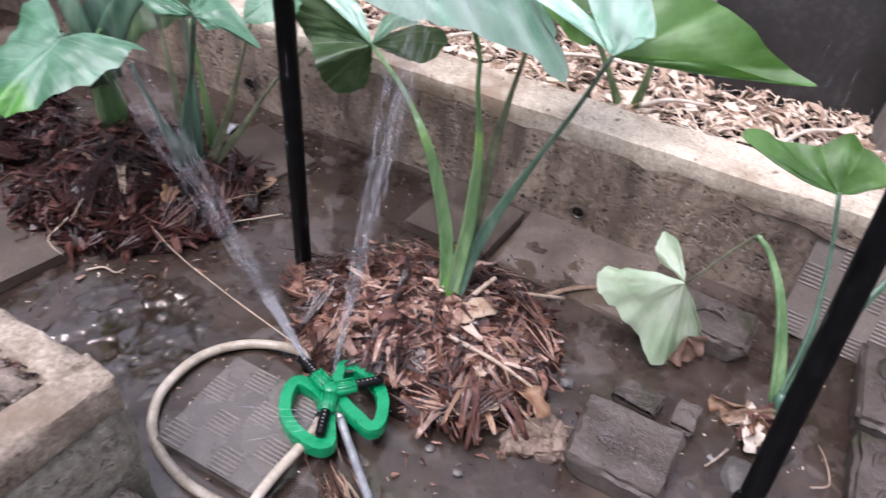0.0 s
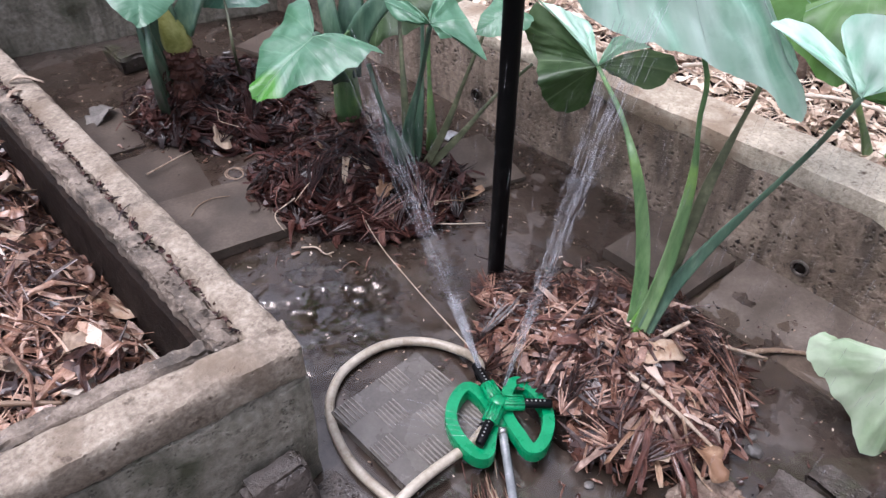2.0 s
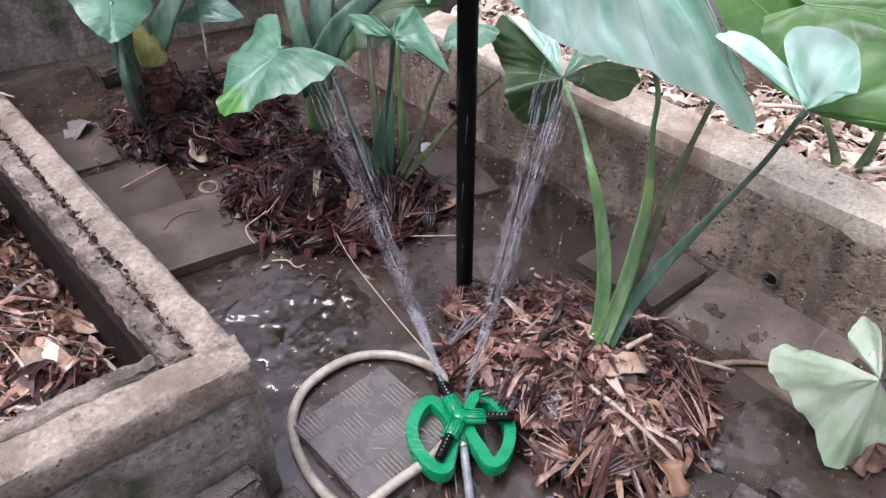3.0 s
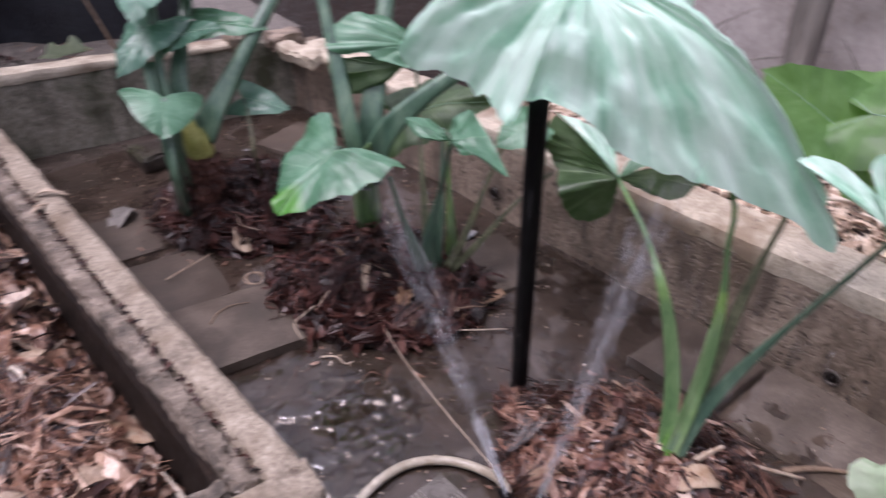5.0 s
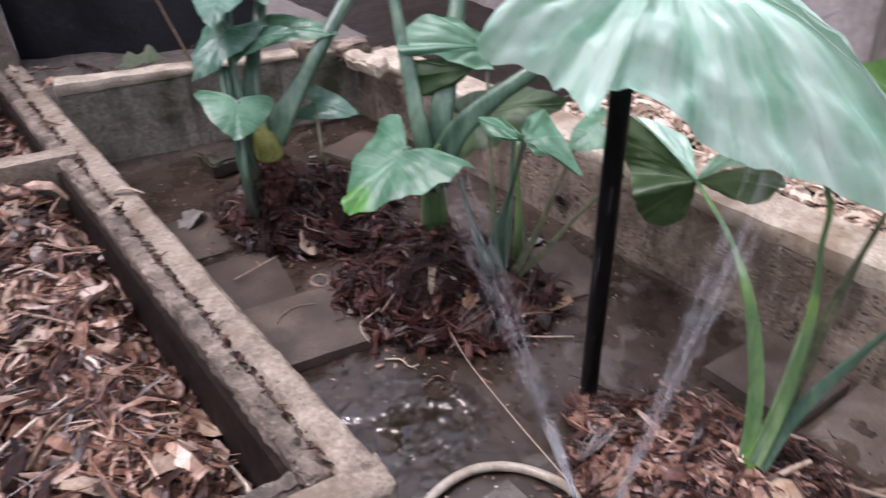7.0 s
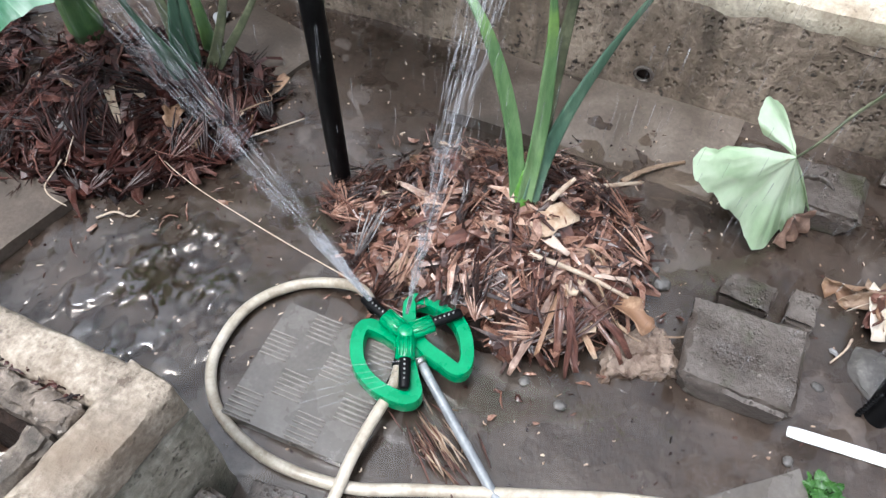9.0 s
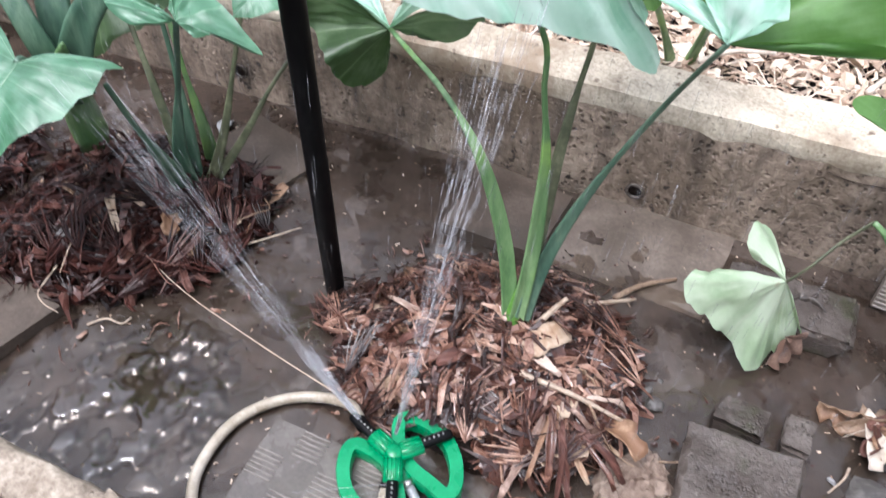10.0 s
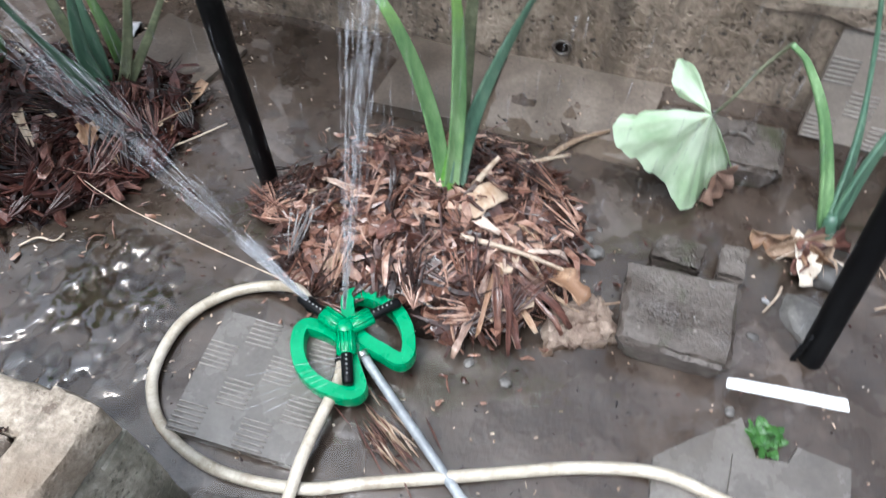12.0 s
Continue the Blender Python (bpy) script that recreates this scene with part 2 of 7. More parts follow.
def leaf_surface(name, dark, mid, light, sheen_tint, vein, sheen_at=(0.5, 0.72), rough=(0.28, 0.5), translucent=(0.16, (0.2, 0.44, 0.1)), brown=None, tip=None):
    """A leaf blade: mottled ground colour, pale streaks along the side veins that paint in the sky's sheen on its wax,
    thin veins and quilting between them.
    """
    mat = bpy.data.materials.new(name)
    mat.use_nodes = True
    nt = mat.node_tree
    bsdf = nt.nodes["Principled BSDF"]
    tc = nt.nodes.new("ShaderNodeTexCoord")
    uv, co = tc.outputs["UV"], tc.outputs["Object"]
    big = noise_node(nt, co, 11, 6, 0.6)
    ramp = ramp_node(nt, [(0.3, dark), (0.5, mid), (0.72, light)], 0.6)
    nt.links.new(big.outputs["Fac"], ramp.inputs["Fac"])
    colour = ramp.outputs["Color"]

    def blend(fac, tint):
        nonlocal colour
        m = nt.nodes.new("ShaderNodeMix")
        m.data_type = "RGBA"
        m.inputs[7].default_value = (*tint, 1)
        nt.links.new(fac, m.inputs[0])
        nt.links.new(colour, m.inputs[6])
        colour = m.outputs[2]

    def ranged(src, lo, hi, to=1.0):
        r = nt.nodes.new("ShaderNodeMapRange")
        r.inputs["From Min"].default_value, r.inputs["From Max"].default_value, r.inputs["To Max"].default_value = lo, hi, to
        nt.links.new(src, r.inputs["Value"])
        return r.outputs["Result"]
    # streaks lightened in the colour, for sky reflected along the veins
    streak = noise_node(nt, uv, 1.0, 3, 0.5, (17, 2.2, 1))
    blend(ranged(streak.outputs["Fac"], *sheen_at), sheen_tint)
    if brown:
        blend(ranged(noise_node(nt, co, 24, 5, 0.6).outputs["Fac"], 0.68, 0.74), brown)
    sep = nt.nodes.new("ShaderNodeSeparateXYZ")
    nt.links.new(uv, sep.inputs["Vector"])

    def wave(times):
        a, f, s, d = (nt.nodes.new("ShaderNodeMath") for _ in range(4))
        a.operation, f.operation, s.operation, d.operation = "MULTIPLY", "FRACT", "SUBTRACT", "ABSOLUTE"
        a.inputs[1].default_value, s.inputs[1].default_value = times, 0.5
        nt.links.new(sep.outputs["X"], a.inputs[0])
        nt.links.new(a.outputs[0], f.inputs[0])
        nt.links.new(f.outputs[0], s.inputs[0])
        nt.links.new(s.outputs[0], d.inputs[0])
        return d.outputs[0]
    # greener end of the blade, painted for light passing through it
    if tip:
        blend(ranged(sep.outputs["X"], *tip[1:]), tip[0])
    main, sub = wave(6.5), wave(26)
    blend(ranged(main, 0.460, 0.498, 0.5), vein)
    blend(ranged(sub, 0.38, 0.50, 0.12), vein)
    nt.links.new(colour, bsdf.inputs["Base Color"])
    rr = nt.nodes.new("ShaderNodeMapRange")
    rr.inputs["From Min"].default_value, rr.inputs["From Max"].default_value = 0.35, 0.65
    rr.inputs["To Min"].default_value, rr.inputs["To Max"].default_value = rough
    nt.links.new(big.outputs["Fac"], rr.inputs["Value"])
    nt.links.new(rr.outputs["Result"], bsdf.inputs["Roughness"])
    bsdf.inputs["Coat Weight"].default_value, bsdf.inputs["Coat Roughness"].default_value = 0.15, 0.2
    add, fine = nt.nodes.new("ShaderNodeMath"), noise_node(nt, co, 45, 3, 0.5)
    add.operation = "MULTIPLY_ADD"
    add.inputs[1].default_value = 0.9
    nt.links.new(main, add.inputs[0])
    add2 = nt.nodes.new("ShaderNodeMath")
    add2.operation = "MULTIPLY_ADD"
    add2.inputs[1].default_value = 0.22
    nt.links.new(sub, add2.inputs[0])
    nt.links.new(fine.outputs["Fac"], add2.inputs[2])
    nt.links.new(add2.outputs[0], add.inputs[2])
    bump = nt.nodes.new("ShaderNodeBump")
    bump.inputs["Strength"].default_value, bump.inputs["Distance"].default_value = 0.40, 0.004
    nt.links.new(add.outputs[0], bump.inputs["Height"])
    nt.links.new(bump.outputs["Normal"], bsdf.inputs["Normal"])
    t, s = nt.nodes.new("ShaderNodeBsdfTranslucent"), nt.nodes.new("ShaderNodeMixShader")
    tint = nt.nodes.new("ShaderNodeMix")
    tint.data_type = "RGBA"
    tint.inputs[0].default_value = 0.6
    tint.inputs[7].default_value = (*translucent[1], 1)
    nt.links.new(colour, tint.inputs[6])
    nt.links.new(tint.outputs[2], t.inputs["Color"])
    s.inputs["Fac"].default_value = translucent[0]
    nt.links.new(bsdf.outputs["BSDF"], s.inputs[1])
    nt.links.new(t.outputs["BSDF"], s.inputs[2])
    nt.links.new(s.outputs["Shader"], nt.nodes["Material Output"].inputs["Surface"])
    return mat


GREY_SOIL = surface("damp_grey_gravelly_soil", [(0.3, (0.085, 0.072, 0.060)), (0.55, (0.150, 0.130, 0.112)), (0.75, (0.230, 0.205, 0.180))], 40, 200, (0.5, 0.8), 1.0, 0.010)
LEAF_TOP = leaf_surface("waxy_blue_green_leaf", (0.0404, 0.1276, 0.0654), (0.0740, 0.1936, 0.1084), (0.1247, 0.2684, 0.1677), (0.1720, 0.3256, 0.2236), (0.1634, 0.3168, 0.1892), (0.50, 0.82), (0.32, 0.5))
# tip colour stands for light coming through the wet end
LEAF_TORN = leaf_surface("wet_leaf_with_painted_lit_tip", (0.0404, 0.1276, 0.0654), (0.0740, 0.1936, 0.1084), (0.1247, 0.2684, 0.1677), (0.1806, 0.3344, 0.2322), (0.1634, 0.3168, 0.1892), (0.52, 0.85), rough=(0.32, 0.5), tip=((0.0645, 0.2376, 0.0258), 0.52, 0.66))
# near-white tones paint in the sky's sheen on the wet leaf
LEAF_BIG = leaf_surface("pale_sky_sheen_wet_leaf", (0.280, 0.550, 0.395), (0.370, 0.650, 0.490), (0.490, 0.750, 0.600), (0.720, 0.900, 0.800), (0.640, 0.850, 0.730), (0.38, 0.62), (0.20, 0.38), (0.34, (0.42, 0.78, 0.46)))
LEAF_DEEP = leaf_surface("green_taro_leaf", (0.042, 0.118, 0.078), (0.078, 0.185, 0.128), (0.14, 0.265, 0.195), (0.20, 0.34, 0.25), (0.14, 0.27, 0.17), (0.52, 0.76))
# yellow-green base carries light from behind, on top of the translucency
LEAF_LIME = leaf_surface("backlit_tinted_leaf", (0.045, 0.120, 0.024), (0.078, 0.185, 0.042), (0.125, 0.265, 0.075), (0.19, 0.34, 0.13), (0.17, 0.32, 0.10), (0.55, 0.8), (0.35, 0.55), (0.42, (0.20, 0.44, 0.05)))
# dull underside green, darkened further to carry the shade on hidden leaves
LEAF_SHADED = leaf_surface("shade_darkened_leaf", (0.030, 0.062, 0.022), (0.055, 0.100, 0.040), (0.10, 0.155, 0.075), (0.15, 0.21, 0.12), (0.20, 0.28, 0.15), (0.55, 0.8), (0.45, 0.65), (0.2, (0.10, 0.24, 0.03)))
LEAF_DULL = leaf_surface("dull_mid_green_leaf", (0.075, 0.130, 0.070), (0.120, 0.190, 0.110), (0.185, 0.265, 0.165), (0.24, 0.33, 0.22), (0.26, 0.36, 0.22), (0.55, 0.8), (0.4, 0.6), (0.2, (0.16, 0.32, 0.08)))
LEAF_PALE = leaf_surface("pale_wilted_leaf", (0.36, 0.50, 0.30), (0.48, 0.62, 0.41), (0.60, 0.71, 0.53), (0.68, 0.77, 0.61), (0.64, 0.71, 0.56), (0.5, 0.75), (0.45, 0.6), (0.36, (0.62, 0.76, 0.42)), (0.36, 0.27, 0.15))
VEIN_PALE = surface("whitish_leaf_vein", [(0.3, (0.38, 0.55, 0.45)), (0.7, (0.52, 0.68, 0.58))], 20, 90, (0.4, 0.6), 0.1, 0.001)
VEIN = surface("pale_leaf_vein", [(0.3, (0.17, 0.31, 0.19)), (0.7, (0.27, 0.42, 0.28))], 20, 90, (0.4, 0.6), 0.1, 0.001)
STEM = surface("green_leaf_stalk", [(0.3, (0.075, 0.155, 0.060)), (0.5, (0.125, 0.225, 0.090)), (0.75, (0.22, 0.34, 0.16))], 25, 120, (0.3, 0.5), 0.2, 0.002,
               coat=0.25, stretch=(1, 1, 0.15), stain=((0.21, 0.36, 0.09), 0.52, 0.68, 9))
STEM_BLUE = surface("blue_green_leaf_stalk", [(0.3, (0.0414, 0.0917, 0.0608)), (0.5, (0.0704, 0.1376, 0.0896)), (0.75, (0.1325, 0.2140, 0.1408))], 25, 120, (0.3, 0.5), 0.2, 0.002,
                    coat=0.25, stretch=(1, 1, 0.15))
STEM_DARK = surface("brownish_thin_stalk", [(0.3, (0.060, 0.070, 0.040)), (0.6, (0.115, 0.125, 0.070)), (0.8, (0.19, 0.20, 0.12))], 25, 120, (0.35, 0.55), 0.2, 0.002)
SHEATH = surface("bright_green_stalk_base", [(0.3, (0.065, 0.17, 0.025)), (0.6, (0.115, 0.26, 0.045)), (0.8, (0.20, 0.35, 0.09))], 25, 100, (0.3, 0.5), 0.2, 0.002, coat=0.2)
CORM = surface("yellow_green_corm", [(0.3, (0.24, 0.25, 0.06)), (0.55, (0.40, 0.40, 0.13)), (0.75, (0.52, 0.50, 0.22))], 18, 90, (0.4, 0.6), 0.4, 0.003, stain=((0.16, 0.10, 0.05), 0.58, 0.72, 16))
CORM_BARK = surface("red_brown_corm_fibre", [(0.3, (0.045, 0.016, 0.012)), (0.55, (0.105, 0.040, 0.028)), (0.8, (0.21, 0.10, 0.072))], 30, 150, (0.45, 0.7), 0.9, 0.006, stretch=(0.3, 0.3, 3))
DEAD_LEAF = surface("dry_tan_leaf", [(0.3, (0.1920, 0.1032, 0.0570)), (0.5, (0.3200, 0.2064, 0.1292)), (0.75, (0.4224, 0.3234, 0.2356))], 30, 140, (0.45, 0.7), 0.6, 0.004, piece=0.3)
HUSK = surface("torn_pale_husk", [(0.25, (0.150, 0.088, 0.062)), (0.5, (0.290, 0.195, 0.150)), (0.75, (0.46, 0.35, 0.285))], 30, 160, (0.35, 0.6), 0.8, 0.004, piece=0.5, coat=0.2)
STRAW = surface("dry_stalk_straw", [(0.3, (0.195, 0.128, 0.083)), (0.55, (0.323, 0.232, 0.165)), (0.8, (0.450, 0.360, 0.277))], 40, 160, (0.5, 0.75), 0.4, 0.002, piece=0.35)
BONE = surface("bleached_wood", [(0.3, (0.46, 0.38, 0.30)), (0.55, (0.63, 0.55, 0.46)), (0.8, (0.76, 0.70, 0.62))], 30, 140, (0.5, 0.75), 0.4, 0.002, stretch=(1, 1, 1))
GREEN = surface("green_moulded_plastic", [(0.3, (0.0000, 0.1880, 0.0680)), (0.6, (0.0020, 0.2400, 0.0920)), (0.8, (0.0100, 0.2880, 0.1200))], 20, 200, (0.20, 0.36), 0.06, 0.001)
BLACK = surface("black_plastic", [(0.3, (0.0015, 0.0015, 0.002)), (0.6, (0.003, 0.003, 0.0035)), (0.8, (0.008, 0.008, 0.008))], 30, 200, (0.40, 0.6), 0.15, 0.001, spots=((0.03, 0.028, 0.025), 0.72, 0.77, 50), specular=0.15)
GREY_TUBE = surface("wet_grey_plastic_tube", [(0.3, (0.15, 0.16, 0.17)), (0.6, (0.24, 0.25, 0.26)), (0.8, (0.36, 0.37, 0.38))], 20, 120, (0.15, 0.35), 0.1, 0.001)
HOSE = surface("grimy_cream_hose", [(0.25, (0.255, 0.212, 0.157)), (0.5, (0.399, 0.348, 0.276)), (0.75, (0.527, 0.476, 0.399))], 14, 120, (0.25, 0.45), 0.12, 0.001, stain=((0.22, 0.17, 0.12), 0.6, 0.75, 10))
STEEL = surface("wet_steel_clip", [(0.3, (0.35, 0.34, 0.33)), (0.7, (0.6, 0.59, 0.57))], 30, 150, (0.25, 0.45), 0.2, 0.001, metallic=1.0)
BRICK = surface("wet_grey_brown_brick", [(0.3, (0.036, 0.027, 0.022)), (0.5, (0.062, 0.049, 0.041)), (0.75, (0.102, 0.084, 0.072))], 16, 110, (0.20, 0.55), 0.8, 0.007,
                stain=((0.040, 0.040, 0.020), 0.54, 0.68, 14), spots=((0.24, 0.21, 0.18), 0.66, 0.73, 60), piece=0.2, fine_mix=0.5, pits=(150, 0.4, (0.02, 0.016, 0.013)))
ROCK = surface("sandy_mortar_lump", [(0.3, (0.125, 0.082, 0.060)), (0.5, (0.225, 0.165, 0.126)), (0.75, (0.34, 0.266, 0.212))], 25, 130, (0.55, 0.8), 1.0, 0.012, spots=((0.14, 0.095, 0.07), 0.6, 0.68, 40))
PEBBLE = surface("wet_dark_stone", [(0.3, (0.060, 0.054, 0.050)), (0.6, (0.105, 0.096, 0.088)), (0.8, (0.17, 0.155, 0.14))], 30, 120, (0.42, 0.7), 0.6, 0.004, piece=0.3)
WHITE = surface("wet_white_plastic", [(0.3, (0.72, 0.71, 0.70)), (0.7, (0.86, 0.86, 0.85))], 20, 120, (0.2, 0.35), 0.08, 0.001)
PALE_SCRAP = surface("sodden_pale_scrap", [(0.3, (0.18, 0.175, 0.175)), (0.7, (0.36, 0.36, 0.37))], 50, 200, (0.2, 0.45), 0.3, 0.002, piece=0.4)
WEED = surface("bright_weed_leaf", [(0.3, (0.022, 0.085, 0.014)), (0.7, (0.062, 0.165, 0.034))], 60, 200, (0.3, 0.5), 0.2, 0.001, translucent=(0.25, (0.2, 0.45, 0.05)))
TARP = surface("black_plastic_sheeting", [(0.3, (0.008, 0.009, 0.013)), (0.6, (0.016, 0.018, 0.024)), (0.8, (0.035, 0.038, 0.048))], 6, 60, (0.35, 0.6), 0.6, 0.02)
DARK_PANEL = surface("dark_grey_board", [(0.3, (0.0160, 0.0152, 0.0148)), (0.6, (0.0300, 0.0284, 0.0276)), (0.8, (0.0520, 0.0488, 0.0472))], 5, 60, (0.45, 0.7), 0.3, 0.004)
PLASTER = surface("stained_house_plaster", [(0.28, (0.075, 0.070, 0.058)), (0.5, (0.145, 0.134, 0.112)), (0.75, (0.235, 0.216, 0.185))], 5, 60, (0.6, 0.85), 0.4, 0.006,
                  stain=((0.055, 0.056, 0.042), 0.46, 0.64, 6), spots=((0.30, 0.28, 0.24), 0.66, 0.72, 14))
BACK_WALL = surface("pale_grey_rendered_wall", [(0.28, (0.22, 0.195, 0.180)), (0.5, (0.36, 0.325, 0.305)), (0.75, (0.47, 0.43, 0.41))], 4, 60, (0.6, 0.85), 0.3, 0.005,
                    stain=((0.14, 0.115, 0.10), 0.5, 0.7, 2.5))
POST = surface("grey_split_timber", [(0.3, (0.105, 0.095, 0.084)), (0.55, (0.189, 0.171, 0.154)), (0.8, (0.280, 0.259, 0.234))], 20, 120, (0.6, 0.85), 0.8, 0.008, stretch=(1, 1, 0.12))


def water_material():
    mat = bpy.data.materials.new("white_water_spray")
    mat.use_nodes = True
    nt = mat.node_tree
    bsdf = nt.nodes["Principled BSDF"]
    bsdf.inputs["Base Color"].default_value = (0.86, 0.87, 0.92, 1)
    bsdf.inputs["Roughness"].default_value = 0.15
    clear = nt.nodes.new("ShaderNodeBsdfTransparent")
    mix = nt.nodes.new("ShaderNodeMixShader")
    co = nt.nodes.new("ShaderNodeTexCoord").outputs["Object"]
    n = noise_node(nt, co, 30, 3)
    r = nt.nodes.new("ShaderNodeMapRange")
    r.inputs["From Min"].default_value, r.inputs["From Max"].default_value = 0.3, 0.7
    r.inputs["To Min"].default_value, r.inputs["To Max"].default_value = 0.96, 0.82
    nt.links.new(n.outputs["Fac"], r.inputs["Value"])
    nt.links.new(r.outputs["Result"], mix.inputs["Fac"])
    nt.links.new(bsdf.outputs["BSDF"], mix.inputs[1])
    nt.links.new(clear.outputs["BSDF"], mix.inputs[2])
    nt.links.new(mix.outputs["Shader"], nt.nodes["Material Output"].inputs["Surface"])
    return mat


WATER = water_material()


def film_material(name, ior, rough=0.03):
    """A thin sheet of standing water: clear, with the sky's gloss and small ripples."""
    mat = bpy.data.materials.new(name)
    mat.use_nodes = True
    nt = mat.node_tree
    nt.nodes.remove(nt.nodes["Principled BSDF"])
    clear, gloss = nt.nodes.new("ShaderNodeBsdfTransparent"), nt.nodes.new("ShaderNodeBsdfGlossy")
    clear.inputs["Color"].default_value = (0.80, 0.76, 0.72, 1)
    gloss.inputs["Roughness"].default_value = rough
    fres, mix, bump = nt.nodes.new("ShaderNodeFresnel"), nt.nodes.new("ShaderNodeMixShader"), nt.nodes.new("ShaderNodeBump")
    fres.inputs["IOR"].default_value = ior
    co = nt.nodes.new("ShaderNodeTexCoord").outputs["Object"]
    n, m = noise_node(nt, co, 17, 3, 0.5), noise_node(nt, co, 5, 2, 0.5)
    mul = nt.nodes.new("ShaderNodeMath")
    mul.operation = "MULTIPLY"
    nt.links.new(n.outputs["Fac"], mul.inputs[0])
    nt.links.new(m.outputs["Fac"], mul.inputs[1])
    bump.inputs["Strength"].default_value, bump.inputs["Distance"].default_value = 0.45, 0.014
    nt.links.new(mul.outputs[0], bump.inputs["Height"])
    for node in (fres, gloss):
        nt.links.new(bump.outputs["Normal"], node.inputs["Normal"])
    nt.links.new(fres.outputs["Fac"], mix.inputs["Fac"])
    nt.links.new(clear.outputs["BSDF"], mix.inputs[1])
    nt.links.new(gloss.outputs["BSDF"], mix.inputs[2])
    nt.links.new(mix.outputs["Shader"], nt.nodes["Material Output"].inputs["Surface"])
    return mat


FILM = film_material("standing_water", 1.60)
SPLASH = film_material("splashed_water", 2.0, 0.07)

# ---- mesh helpers ----


def mesh_from(name, verts, faces, material, smooth=True):
    me = bpy.data.meshes.new(name)
    me.from_pydata([tuple(v) for v in verts], [], [tuple(f) for f in faces])
    me.update()
    me.materials.append(material)
    if smooth:
        me.polygons.foreach_set("use_smooth", [True] * len(me.polygons))
    return me


def part(name, bm, material, parent=None, label=""):
    """Links a bmesh, or (verts, faces), as one mesh object under a thing or a part."""
    if isinstance(bm, tuple):
        me = mesh_from(name, bm[0], bm[1], material, bm[2] if len(bm) > 2 else True)
    else:
        me = bpy.data.meshes.new(name)
        bm.to_mesh(me)
        bm.free()
        me.materials.append(material)
        me.polygons.foreach_set("use_smooth", [True] * len(me.polygons))
        me.set_sharp_from_angle(angle=radians(38))
    ob = new(name, me)
    if parent:
        ob.parent = parent
        ob.matrix_parent_inverse = parent.matrix_world.inverted()
    if label:
        ob["label"] = label
    return ob


def thing(name, label, category, group="", at=(0, 0, 0), kind=""):
    ob = new(name)
    ob.empty_display_size = 0.02
    ob.location = at
    bpy.context.view_layer.update()
    return tagged(ob, label, category, group, kind)


def spline(points, n):
    """n points along a Catmull-Rom curve through points."""
    p = [np.array(q, float) for q in points]
    p = [2 * p[0] - p[1]] + p + [2 * p[-1] - p[-2]]
    segs, res = len(p) - 3, []
    for i in range(n):
        u = i / (n - 1) * segs
        k = min(int(u), segs - 1)
        t = u - k
        a, b, c, d = p[k:k + 4]
        res.append(0.5 * (2 * b + (c - a) * t + (2 * a - 5 * b + 4 * c - d) * t * t + (3 * b - a - 3 * c + d) * t ** 3))
    return res


def tube(points, radii, sides=8, flat=1.0, closed=False, twist=None):
    """A tapered tube along points; flat squeezes it across; twist names the wide axis."""
    pts = [np.array(p, float) for p in points]
    n = len(pts)
    radii = [radii] * n if np.isscalar(radii) else radii
    verts, faces, prev = [], [], None
    for i in range(n):
        a, b = (pts[i - 1], pts[(i + 1) % n]) if closed else (pts[max(i - 1, 0)], pts[min(i + 1, n - 1)])
        t = (b - a) / (np.linalg.norm(b - a) + 1e-9)
        ref = np.array(twist, float) if twist is not None else (prev if prev is not None else np.array([0.0, 0, 1]) if abs(t[2]) < 0.9 else np.array([1.0, 0, 0]))
        x = ref - t * (ref @ t)
        x /= np.linalg.norm(x) + 1e-9
        if twist is None:
            prev = x
        y = np.cross(t, x)
        for s in range(sides):
            w = 2 * math.pi * s / sides
            verts.append(pts[i] + radii[i] * (math.cos(w) * x + flat * math.sin(w) * y))
    for i in range(n if closed else n - 1):
        for s in range(sides):
            q, r = (s + 1) % sides, (i + 1) % n
            faces.append((i * sides + s, i * sides + q, r * sides + q, r * sides + s))
    if not closed:
        faces.append(tuple(range(sides - 1, -1, -1)))
        faces.append(tuple((n - 1) * sides + s for s in range(sides)))
    return verts, faces


def merged(*pieces):
    verts, faces = [], []
    for v, f in pieces:
        o = len(verts)
        verts += list(v)
        faces += [tuple(i + o for i in q) for q in f]
    return verts, faces


